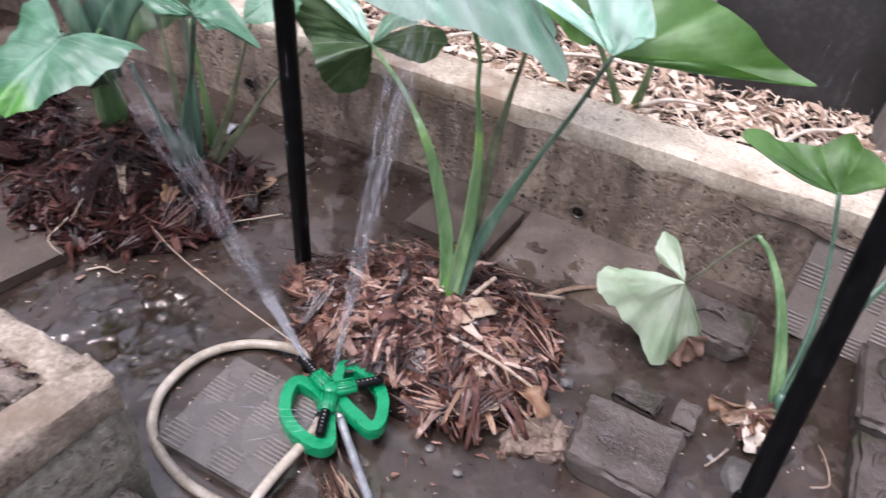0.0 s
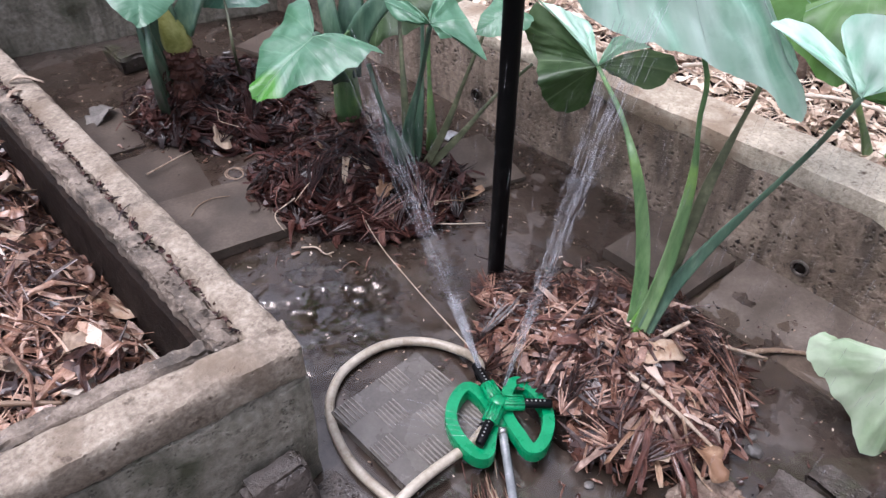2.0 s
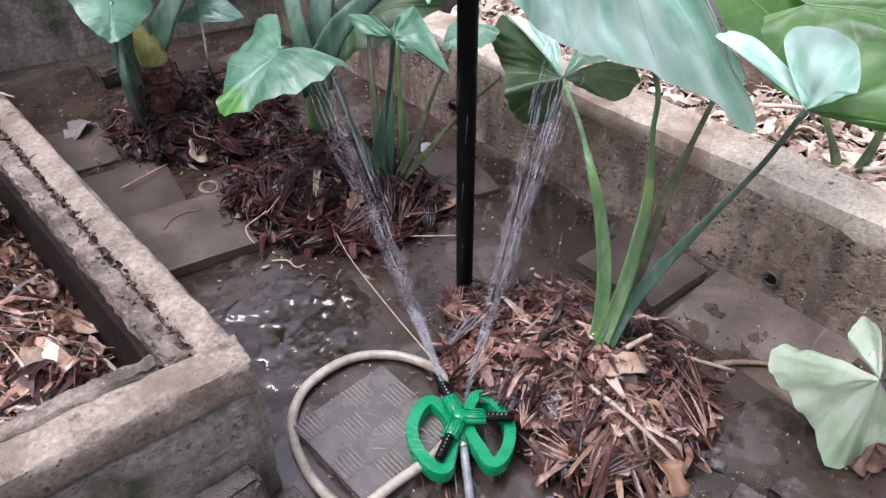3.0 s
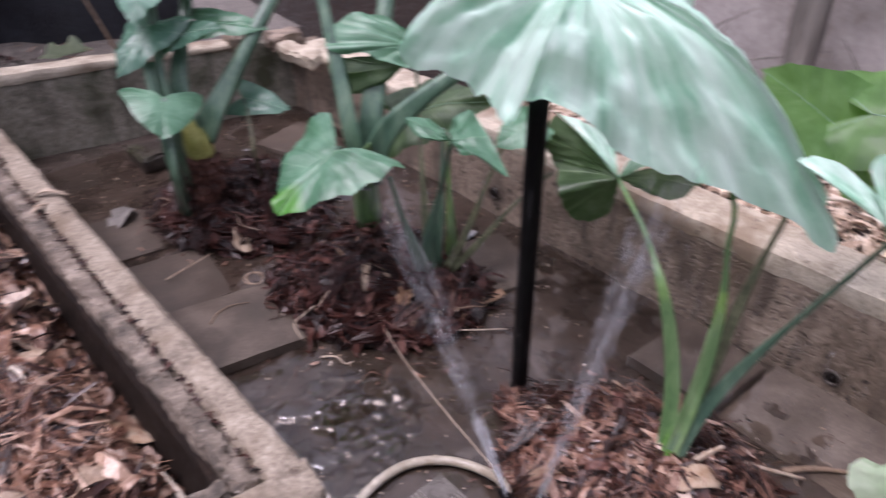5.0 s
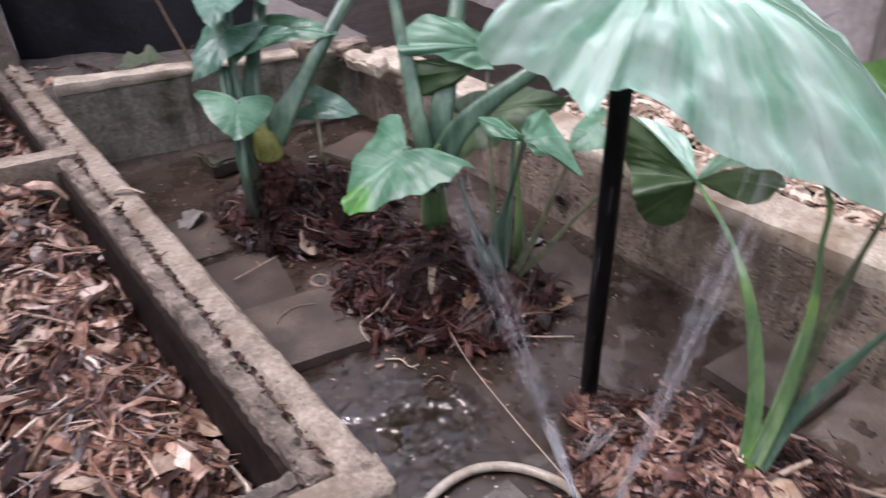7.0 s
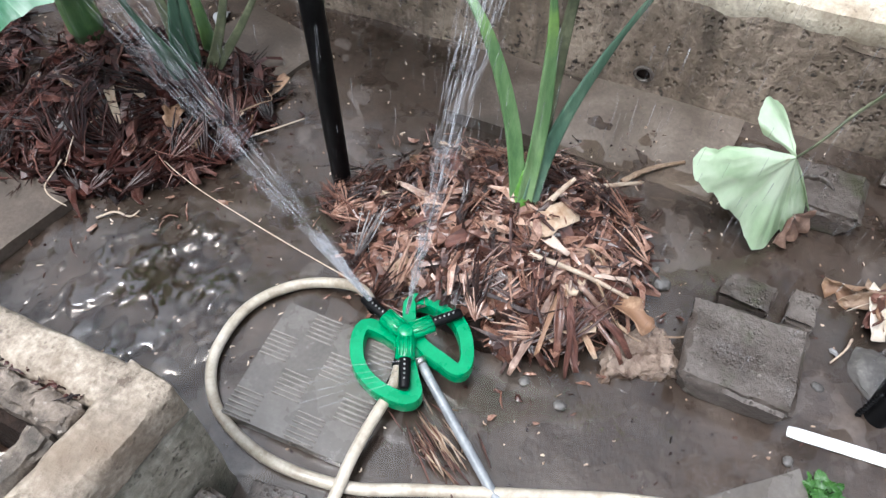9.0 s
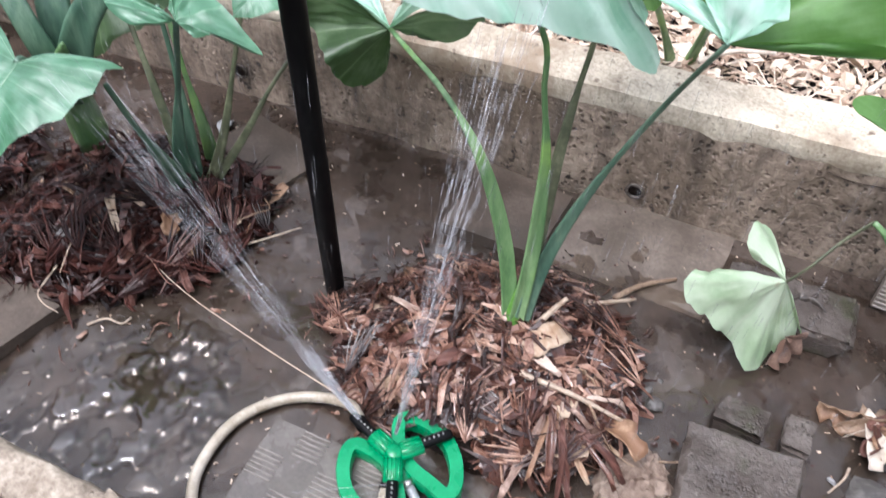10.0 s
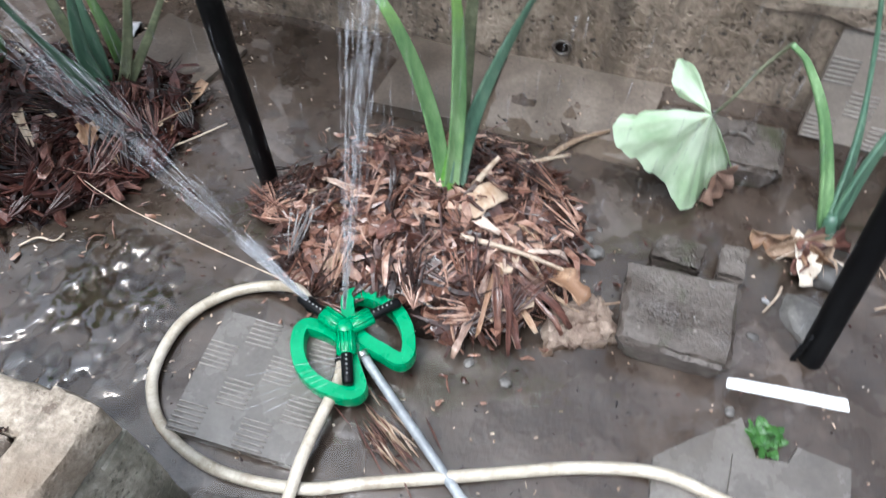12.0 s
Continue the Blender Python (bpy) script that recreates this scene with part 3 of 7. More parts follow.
def rough_block(corners, div, amp, scale, bevel=0.006, seed=0.0):
    """A hexahedron of eight corners (bottom four, top four, both counter-clockwise), divided, its edges rounded and its faces roughened."""
    bm = bmesh.new()
    c = [np.array(p, float) for p in corners]
    nu, nv, nw = div
    keep = {}

    def vert(u, v, w):
        key = (round(u, 5), round(v, 5), round(w, 5))
        if key not in keep:
            bot = (1 - u) * (1 - v) * c[0] + u * (1 - v) * c[1] + u * v * c[2] + (1 - u) * v * c[3]
            top = (1 - u) * (1 - v) * c[4] + u * (1 - v) * c[5] + u * v * c[6] + (1 - u) * v * c[7]
            p = (1 - w) * bot + w * top
            edge = sum(1 for q in (u, v, w) if q < 1e-6 or q > 1 - 1e-6)
            q = Vector(p) * scale + Vector((seed, seed * 1.7, -seed))
            d = np.array(noise.noise_vector(q)) * amp + np.array(noise.noise_vector(q * 3.1)) * amp * 0.45
            if edge >= 2:
                pull = np.zeros(3)
                for side, far in ((u, 1), (v, 3), (w, 4)):
                    if side < 1e-6 or side > 1 - 1e-6:
                        way = c[far] - c[0]
                        pull += way / np.linalg.norm(way) * (1 if side < 0.5 else -1)
                p = p + pull * bevel * (0.45 + 0.6 * abs(noise.noise(q * 2)) + 1.1 * max(0.0, noise.noise(q * 0.55)))
            keep[key] = bm.verts.new(p + d)
        return keep[key]

    def patch(f, a, b):
        for i in range(a):
            for j in range(b):
                quad = [f(i / a, j / b), f((i + 1) / a, j / b), f((i + 1) / a, (j + 1) / b), f(i / a, (j + 1) / b)]
                bm.faces.new([vert(*q) for q in quad])

    patch(lambda s, t: (t, s, 0), nv, nu)
    patch(lambda s, t: (s, t, 1), nu, nv)
    patch(lambda s, t: (s, 0, t), nu, nw)
    patch(lambda s, t: (t, 1, s), nw, nu)
    patch(lambda s, t: (0, s, t), nv, nw)
    patch(lambda s, t: (1, s, t), nv, nw)
    bmesh.ops.recalc_face_normals(bm, faces=bm.faces)
    return bm


def box_corners(a, b, d0, d1, z0, za, zb):
    """Corners of a bar along a-b in plan, from d0 to d1 to its left, from z0 up to za at a and zb at b."""
    a, b = np.array(a, float), np.array(b, float)
    t = (b - a) / np.linalg.norm(b - a)
    n = np.array([-t[1], t[0]])
    q = [a + n * d0, b + n * d0, b + n * d1, a + n * d1]
    return [(*p, z0) for p in q] + [(*q[0], za), (*q[1], zb), (*q[2], zb), (*q[3], za)]


def wall(name, label, a, b, d0, d1, z0, za, zb, material, step=0.03, amp=0.005, scale=9, bevel=0.008, parent=None, seed=0.0):
    length = math.dist(a, b)
    div = (max(2, int(length / step)), max(2, int(abs(d1 - d0) / step) + 1), max(2, int((max(za, zb) - z0) / step)))
    ob = part(name, rough_block(box_corners(a, b, d0, d1, z0, za, zb), div, amp, scale, bevel, seed), material, parent)
    if parent is None:
        tagged(ob, label, "wall", kind="structure")
    elif label:
        ob["label"] = label
    return ob


SHREDS = ((0.40, (0.060, 0.200), (0.0026, 0.0075)), (0.42, (0.050, 0.140), (0.008, 0.018)), (0.18, (0.050, 0.125), (0.016, 0.034)))
FIBRES = ((0.42, (0.035, 0.110), (0.0016, 0.0055)), (0.38, (0.025, 0.075), (0.006, 0.016)), (0.20, (0.030, 0.080), (0.015, 0.032)))
CHUNKS = ((0.38, (0.035, 0.13), (0.0018, 0.0055)), (0.40, (0.022, 0.075), (0.006, 0.016)), (0.22, (0.030, 0.075), (0.014, 0.030)))
SHAVINGS = ((0.26, (0.05, 0.14), (0.002, 0.006)), (0.46, (0.045, 0.115), (0.008, 0.016)), (0.28, (0.04, 0.09), (0.015, 0.028)))
STRIPS = ((0.22, (0.07, 0.15), (0.004, 0.008)), (0.48, (0.06, 0.13), (0.009, 0.017)), (0.30, (0.05, 0.11), (0.017, 0.030)))
LEAFY = ((0.48, (0.07, 0.19), (0.004, 0.009)), (0.37, (0.05, 0.12), (0.009, 0.018)), (0.15, (0.05, 0.10), (0.020, 0.036)))
FINE = ((0.5, (0.003, 0.012), (0.0012, 0.003)), (0.5, (0.003, 0.008), (0.002, 0.005)))


def flakes(count, place, kinds, seed, tilt=0.45, curl=0.5, flow=None, clump=0.7):
    """Many creased, curled shreds and chips; place(rng) gives a point and a surface normal; neighbours lie roughly the same way."""
    rng = random.Random(seed)
    verts, faces = [], []
    for _ in range(count):
        p, nrm = place(rng)
        p, nrm = np.array(p, float), np.array(nrm, float)
        nrm = nrm + np.array([rng.gauss(0, tilt), rng.gauss(0, tilt), 0])
        nrm /= np.linalg.norm(nrm)
        pick, (length, width) = rng.random(), kinds[-1][1:]
        for weight, l_range, w_range in kinds:
            if pick < weight:
                length, width = l_range, w_range
                break
            pick -= weight
        drift = 5 * noise.noise(Vector((p[0] * 11, p[1] * 11, seed * 0.37)))
        w = (drift if flow is None else flow(p) + 0.5 * drift) + rng.gauss(0, clump)
        d = np.array([math.cos(w), math.sin(w), 0])
        d -= nrm * (d @ nrm)
        d /= np.linalg.norm(d)
        s = np.cross(nrm, d)
        l, h = length[0] * (length[1] / length[0]) ** rng.random(), width[0] * (width[1] / width[0]) ** rng.random()
        c, bend, base, crease = rng.uniform(-0.4, 1.3) * curl * l, rng.gauss(0, 0.45) * l, len(verts), rng.uniform(-0.5, 0.6) * h
        twist, ends = rng.gauss(0, 0.8), (rng.uniform(0.12, 0.75), rng.uniform(0.6, 1.15), rng.uniform(0.75, 1.15), rng.uniform(0.6, 1.1), rng.uniform(0.1, 0.65))
        for k, u in enumerate((-0.5, -0.28, 0.0, 0.28, 0.5)):
            a = twist * u * 2
            sk, nk = s * math.cos(a) + nrm * math.sin(a), nrm * math.cos(a) - s * math.sin(a)
            mid = p + d * l * u + nrm * (c * (0.16 - u * u) + rng.gauss(0, 0.030) * l) + s * (bend * (0.25 - u * u) + rng.gauss(0, 0.026) * l)
            e = h * 0.5 * ends[k]
            verts += [mid + sk * e, mid + nk * (0.0009 + crease * ends[k]), mid - sk * e, mid - nk * 0.0005]
        for k in (0, 4, 8, 12):
            a = base + k
            faces += [(a, a + 1, a + 5, a + 4), (a + 1, a + 2, a + 6, a + 5), (a + 2, a + 3, a + 7, a + 6), (a + 3, a, a + 4, a + 7)]
        faces += [(base + 3, base + 2, base + 1, base), (base + 16, base + 17, base + 18, base + 19)]
    return verts, faces, False


def pieces(name, count, place, kinds, material, parent, seed, tilt=0.35, flow=None, clump=0.6):
    """Single shreds that can be told apart, each an object of its own on one of a few shared meshes."""
    rng = random.Random(seed)
    pool = []
    for k in range(18):
        turn = -2.5 * noise.noise(Vector((0, 0, (seed + 31 * k) * 0.37)))
        verts, faces, _ = flakes(1, lambda r: ((0, 0, 0), (0, 0, 1)), kinds, seed + 31 * k, 0.0, 0.9, lambda p: turn, 0.0)
        pool.append(mesh_from(name, verts, faces, material, False))
    for _ in range(count):
        p, nrm = place(rng)
        n = Vector((nrm[0] + rng.gauss(0, tilt), nrm[1] + rng.gauss(0, tilt), 1.0)).normalized()
        drift = 5 * noise.noise(Vector((p[0] * 11, p[1] * 11, seed * 0.37)))
        w = (drift if flow is None else flow(p) + 0.4 * drift) + rng.gauss(0, clump)
        d = Vector((math.cos(w), math.sin(w), 0.0))
        d = (d - n * d.dot(n)).normalized()
        side = n.cross(d)
        ob = new(name, pool[rng.randrange(18)])
        ob.parent = parent
        ob.matrix_world = Matrix(((d.x, side.x, n.x, p[0]), (d.y, side.y, n.y, p[1]), (d.z, side.z, n.z, p[2]), (0, 0, 0, 1)))


def frays(count, place, seed, length=(0.030, 0.085), width=(0.0022, 0.0055), strands=(5, 10), fan=0.30, tilt=0.40):
    """Torn pieces of bark: fibres that fan out from one end, one joined piece each."""
    rng = random.Random(seed)
    verts, faces = [], []
    for _ in range(count):
        p, nrm = place(rng)
        p, nrm = np.array(p, float), np.array(nrm, float) + np.array([rng.gauss(0, tilt), rng.gauss(0, tilt), 0])
        nrm /= np.linalg.norm(nrm)
        w = rng.uniform(0, 2 * math.pi)
        l0 = rng.uniform(*length)
        root = len(verts)
        d = np.array([math.cos(w), math.sin(w), 0.0])
        verts.append(p - d * l0 * 0.5)
        n = rng.randint(*strands)
        for k in range(n):
            a = w + (k / (n - 1) - 0.5) * fan + rng.gauss(0, 0.10)
            d = np.array([math.cos(a), math.sin(a), 0.0])
            d -= nrm * (d @ nrm)
            d /= np.linalg.norm(d)
            s, l, h = np.cross(nrm, d), l0 * rng.uniform(0.45, 1.2), rng.uniform(*width)
            side, lift, c = s * (k / (n - 1) - 0.5) * l0 * 0.22, nrm * rng.uniform(-0.003, 0.005), rng.uniform(-0.1, 0.3) * l
            b0 = len(verts)
            for u, e in ((0.12, 0.8), (0.5, 1.0), (0.85, 0.7), (1.0, 0.2)):
                mid = verts[root] + side * min(1, u * 2) + d * l * u + nrm * (c * u * (1 - u)) + lift * min(1, u * 3)
                verts += [mid + s * h * e * 0.5, mid + nrm * h * 0.30 * e, mid - s * h * e * 0.5]
            faces += [(root, b0 + 1, b0), (root, b0 + 2, b0 + 1)]
            for q in (b0, b0 + 3, b0 + 6):
                faces += [(q, q + 1, q + 4, q + 3), (q + 1, q + 2, q + 5, q + 4), (q + 2, q, q + 3, q + 5)]
    return verts, faces, False


def height_sheet(x0, x1, y0, y1, step, height, drop=None):
    nx, ny = max(2, int((x1 - x0) / step)), max(2, int((y1 - y0) / step))
    verts = [(x0 + (x1 - x0) * i / nx, y0 + (y1 - y0) * j / ny, height(x0 + (x1 - x0) * i / nx, y0 + (y1 - y0) * j / ny)) for j in range(ny + 1) for i in range(nx + 1)]
    faces = [(j * (nx + 1) + i, j * (nx + 1) + i + 1, (j + 1) * (nx + 1) + i + 1, (j + 1) * (nx + 1) + i) for j in range(ny) for i in range(nx)]
    return verts, faces


# ---- ground and walls ----


def ground_height(x, y):
    if x < -1 or x > 2.4 or y < -0.5 or y > 4.3:
        return -0.01
    v = Vector((x, y, 0))
    return 0.006 * noise.noise(v * 5) + 0.004 * noise.noise(v * 17) + 0.0022 * noise.noise(v * 45) + 0.0012 * noise.noise(v * 110)


def ground_mesh():
    """One sheet: fine squares where the yard is, long ones out to the horizon."""
    xs = [-400, -60, -12, -4, -1.4] + list(np.arange(-0.2, 1.62, 0.012)) + [2.6, 5, 14, 70, 400]
    ys = [-400, -60, -12, -3, -0.6, 0.2] + list(np.arange(0.45, 3.5, 0.014)) + [4.4, 8, 20, 80, 400]
    verts = [(x, y, ground_height(x, y)) for y in ys for x in xs]
    n = len(xs)
    faces = [(j * n + i, j * n + i + 1, (j + 1) * n + i + 1, (j + 1) * n + i) for j in range(len(ys) - 1) for i in range(n - 1)]
    return verts, faces


tagged(part("ground", ground_mesh(), MUD), "wet muddy concrete floor with shallow puddles", "ground", kind="structure")

film = part("puddle_water", height_sheet(-0.2, 1.40, 0.4, 3.3, 0.02, lambda x, y: 0.0030 + 0.0022 * math.exp(-((x - 0.67) ** 2 + (y - 1.94) ** 2) / 0.03) + 0.0060 * math.exp(-((x - 0.70) ** 2 + (y - 1.18) ** 2) / 0.03)), FILM)
film.visible_shadow = False
tagged(film, "shallow rippled rain puddles on the mud", "puddle", kind="structure")


def ripples(x, y):
    """Broken wavelets where the drops fall, dying out around each place."""
    h = 0.0
    for cx, cy, r in ((0.665, 1.945, 0.10), (0.60, 1.90, 0.05), (0.715, 1.99, 0.05), (0.772, 1.874, 0.03), (0.64, 2.03, 0.05)):
        d = math.hypot(x - cx, y - cy)
        h += math.exp(-(d / r) ** 2) * (0.12 * math.cos(d * 160 + 3 * noise.noise(Vector((x * 25, y * 25, cx)))) + 1.5 * noise.noise(Vector((x * 9, y * 21, cx))) + 0.30 * noise.noise(Vector((x * 26, y * 44, cy))))
    q = math.hypot(x - 0.66, y - 1.95) / 0.15 + 0.3 * noise.noise(Vector((x * 16, y * 16, 3)))
    patch = noise.noise(Vector((x * 19, y * 26, 7.0))) + 0.5 * noise.noise(Vector((x * 48, y * 60, 2.0)))
    return 0.0060 + 0.0015 * h * max(0.0, 1.3 - q) - 0.016 * max(0.0, q - 0.75) - 0.012 * max(0.0, 0.22 - patch)


splash = part("rippled_puddle", height_sheet(0.50, 0.83, 1.80, 2.12, 0.0035, ripples), SPLASH)
splash.visible_shadow = False
tagged(splash, "rippled puddle that catches the white sky", "puddle", kind="structure")

# raised beds beside the walk: outer cap, groove, crumbled inner strip
wall("wall_left_bed", "raised bed wall with a sandy plaster cap", (0.4640, 1.700), (0.441, 3.66), 0.0, 0.053, 0.225, 0.2985, 0.285, CAP, 0.012, 0.0020, 30, 0.006)
wall("wall_left_face", "damp mossy concrete side of the raised bed", (0.4645, 1.652), (0.442, 3.60), 0.0, 0.050, -0.05, 0.228, 0.222, MOSSY, 0.025, 0.004, 11, 0.004, seed=7)
wall("wall_left_inner", "crumbled mortar strip inside the bed wall", (0.4075, 1.728), (0.385, 3.74), 0.0, 0.034, -0.05, 0.291, 0.279, ROUGH_STRIP, 0.006, 0.0058, 60, 0.005, seed=3)
# added facing in soil colour: paints shade on a side the sun reaches
wall("wall_left_dark_facing", "dark facing added to shade the bed wall's inner side", (0.3745, 1.765), (0.352, 3.74), 0.0, 0.013, -0.05, 0.262, 0.250, SOIL, 0.02, 0.0015, 20, 0.001, seed=4)
wall("wall_front_bed", "front of the raised bed with a sandy plaster cap", (-0.9, 1.765), (0.4635, 1.652), 0.0, 0.064, 0.235, 0.298, 0.298, CAP, 0.012, 0.0020, 30, 0.006, seed=5)
wall("wall_front_face", "damp mossy concrete front of the raised bed", (-0.9, 1.762), (0.4635, 1.649), 0.0, 0.060, -0.05, 0.240, 0.240, MOSSY, 0.022, 0.005, 11, 0.005, seed=6)
wall("wall_front_inner", "crumbled mortar strip inside the front bed wall", (-0.9, 1.840), (0.372, 1.730), 0.0, 0.034, -0.05, 0.288, 0.289, ROUGH_STRIP, 0.007, 0.0038, 50, 0.005, seed=8)
wall("wall_cross", "low dividing wall between the mulch beds", (-0.9, 3.150), (0.404, 2.884), 0.0, 0.060, 0.235, 0.296, 0.2965, CAP, 0.018, 0.0025, 18, 0.004, seed=9)
wall("wall_cross_face", "rough grey face of the dividing wall", (-0.9, 3.156), (0.374, 2.894), 0.0, 0.050, -0.05, 0.258, 0.258, MOSSY, 0.03, 0.006, 14, 0.005, seed=10)
wall("wall_far", "far concrete bed wall with a pale worn top", (0.475, 3.442), (1.41, 3.222), 0.004, 0.066, -0.05, 0.268, 0.240, MOSSY, 0.03, 0.005, 8, 0.006, seed=11)
tagged(part("wall_far_cap", rough_block(box_corners((0.474, 3.438), (1.25, 3.256), 0.0, 0.07, 0.236, 0.278, 0.254), (34, 4, 3), 0.003, 14, 0.005, 12), PALE_CAP), "pale plaster top of the far wall", "wall", kind="structure")
RW_A, RW_B = (1.482, 0.2), (1.374, 3.28)
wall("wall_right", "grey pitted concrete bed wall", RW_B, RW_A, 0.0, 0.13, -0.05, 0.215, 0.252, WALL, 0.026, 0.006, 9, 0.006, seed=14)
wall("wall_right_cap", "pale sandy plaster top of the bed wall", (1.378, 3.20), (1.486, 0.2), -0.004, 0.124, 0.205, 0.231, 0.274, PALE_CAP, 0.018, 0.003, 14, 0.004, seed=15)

# ---- surroundings ----
wall("wall_house", "stained grey plaster house wall", (-1.2, 3.98), (0.41, 3.857), 0.0, 0.2, -0.05, 1.9, 1.9, PLASTER, 0.12, 0.004, 4, 0.01, seed=20)
wall("wall_house_corner", "pinkish plaster corner of the house wall", (0.372, 3.80), (0.452, 3.795), 0.0, 0.25, -0.05, 1.9, 1.9, CAP, 0.08, 0.004, 5, 0.01, seed=21)
wall("wall_back", "pale grey rendered boundary wall", (2.12, 4.6), (2.12, -0.6), 0.0, 0.15, -0.05, 1.25, 1.25, BACK_WALL, 0.15, 0.006, 3, 0.01, seed=22)
# two walls out of view, added to cut off low skylight
wall("wall_unseen_behind", "unseen grey wall added behind to hold back low skylight", (2.3, -1.0), (-1.4, -1.0), 0.0, 0.15, -0.05, 1.5, 1.5, BACK_WALL, 0.2, 0.005, 3, 0.01, seed=23)
wall("wall_unseen_side", "unseen grey wall added at the side to hold back low skylight", (-1.35, -1.1), (-1.35, 4.1), 0.0, 0.15, -0.05, 1.5, 1.5, PLASTER, 0.2, 0.005, 3, 0.01, seed=24)


def soil_height(level, amp, seed=0.0):
    return lambda x, y: level + amp * noise.noise(Vector((x * 4 + seed, y * 4, seed))) + amp * 0.6 * noise.noise(Vector((x * 13, y * 13, seed)))


def soil_bed(name, label, x0, x1, y0, y1, height):
    return tagged(part(name, height_sheet(x0, x1, y0, y1, 0.025, height), GREY_SOIL if "grey" in label else SOIL), label, "soil", kind="structure")


bed_flat = soil_height(0.158, 0.035, 2.0)


def BED_H(x, y):
    """Mulch level: sunken along the bed's inner edge."""
    return bed_flat(x, y) + 0.050 * min(1.0, max(0.0, (y - 2.35) / 0.4)) - 0.085 * min(1.0, max(0.0, (x - 0.265) / 0.075)) ** 1.4 - 0.03 * min(1.0, max(0.0, (1.90 - y) / 0.08))


BED2_H = soil_height(0.150, 0.030, 5.0)
RIGHT_H = soil_height(0.196, 0.018, 8.0)
far_flat = soil_height(0.225, 0.012, 11.0)


def FAR_H(x, y):
    """Soil level behind the far wall, falling away under it."""
    return far_flat(x, y) if y > 3.480 - 0.235 * (x - 0.475) else -0.06


soil_bed("bed_soil_near", "dark soil under the mulch bed", -0.95, 0.372, 1.80, 3.18, BED_H)
soil_bed("bed_soil_far", "dark soil under the far mulch bed", -0.95, 0.362, 2.92, 3.95, BED2_H)
soil_bed("bed_soil_right", "dark soil beyond the bed wall", 1.45, 2.12, 0.0, 4.5, RIGHT_H)
soil_bed("bed_soil_strip", "grey soil strip behind the far wall", 0.45, 1.50, 3.36, 4.20, FAR_H)


def scatter(height, x0, x1, y0, y1, lift=(0.0, 0.022), inside=None):
    def place(rng):
        while True:
            x, y = rng.uniform(x0, x1), rng.uniform(y0, y1)
            if inside is None or inside(x, y):
                break
        e = 0.01
        z = height(x, y)
        n = (-(height(x + e, y) - z) / e, -(height(x, y + e) - z) / e, 1.0)
        return (x, y, z + rng.uniform(*lift)), n
    return place


def left_edge(y):
    return 0.352 - 0.011 * (y - 1.7)


def in_near_bed(x, y):
    return x < left_edge(y) and y < 2.885 - 0.204 * (x - 0.372)


def in_far_bed(x, y):
    return y > 2.960 - 0.204 * (x - 0.372)


def joined(*pieces):
    return (*merged(*[q[:2] for q in pieces]), False)


mulch = part("bark_mulch", joined(flakes(4300, scatter(BED_H, -0.32, 0.366, 1.80, 2.99, (0.0, 0.026), in_near_bed), SHREDS, 11, 0.55, 0.7),
                                  frays(760, scatter(BED_H, -0.32, 0.350, 1.82, 2.99, (0.006, 0.034), in_near_bed), 111)), CHIPS)
tagged(mulch, "brown bark and leaf mulch filling a raised bed", "mulch", kind="stuff")
pieces("bark_piece", 300, scatter(BED_H, -0.26, 0.345, 1.86, 2.90, (0.026, 0.042), in_near_bed), LEAFY, CHIP_PIECE, mulch, 211, 0.30)
mulch = part("bark_mulch", joined(flakes(1300, scatter(BED2_H, -0.3, 0.355, 2.93, 3.84, (0.0, 0.026), in_far_bed), SHREDS, 12, 0.55, 0.7),
                                  frays(160, scatter(BED2_H, -0.3, 0.345, 2.93, 3.84, (0.006, 0.034), in_far_bed), 112)), CHIPS)
tagged(mulch, "brown leaf mulch in the far corner bed", "mulch", kind="stuff")
pieces("bark_piece", 110, scatter(BED2_H, -0.15, 0.335, 2.96, 3.80, (0.026, 0.040), in_far_bed), LEAFY, CHIP_PIECE, mulch, 212, 0.30)
mulch = part("wood_chips", flakes(3600, scatter(RIGHT_H, 1.50, 2.0, 0.75, 2.5, (0.008, 0.036), lambda x, y: x > 1.595 - 0.035 * (y - 0.2)), CHUNKS, 13, 0.4, 0.4), PALE_CHIPS)
tagged(mulch, "pale dry wood chips beyond the bed wall", "mulch", kind="stuff")
mulch = part("leaf_litter", flakes(60, scatter(FAR_H, 0.46, 1.1, 3.48, 3.8, (0.0, 0.008)), CHUNKS, 14, 0.35, 0.4), CHIPS)
tagged(mulch, "scattered leaf litter on the soil strip", "litter", kind="stuff")

tarp = part("tarpaulin", height_sheet(0.0, 0.80, 0.0, 0.85, 0.04, lambda x, y: 0.02 * noise.noise(Vector((x * 3, y * 2, 4))) + 0.012 * math.sin(x * 21 + y * 2)), TARP)
tarp.matrix_world = Matrix.Translation((0.470, 3.925, 0.2)) @ Matrix.Rotation(radians(-30), 4, "Z") @ Matrix.Rotation(radians(90), 4, "X")
tagged(tarp, "black plastic sheet hung on the boundary", "tarpaulin", kind="structure")
tagged(part("dark_board", rough_block(box_corners((1.90, 1.30), (1.99, 0.45), 0.0, 0.02, 0.15, 0.75, 0.75), (10, 2, 10), 0.004, 5, 0.004, 30), DARK_PANEL), "dark grey board leaning behind the chips", "board")
tagged(part("timber_post", rough_block(box_corners((1.80, 0.86), (1.83, 0.77), 0.0, 0.09, 0.12, 1.0, 1.0), (4, 4, 20), 0.008, 8, 0.008, 31), POST), "grey weathered timber post in the bed", "post")
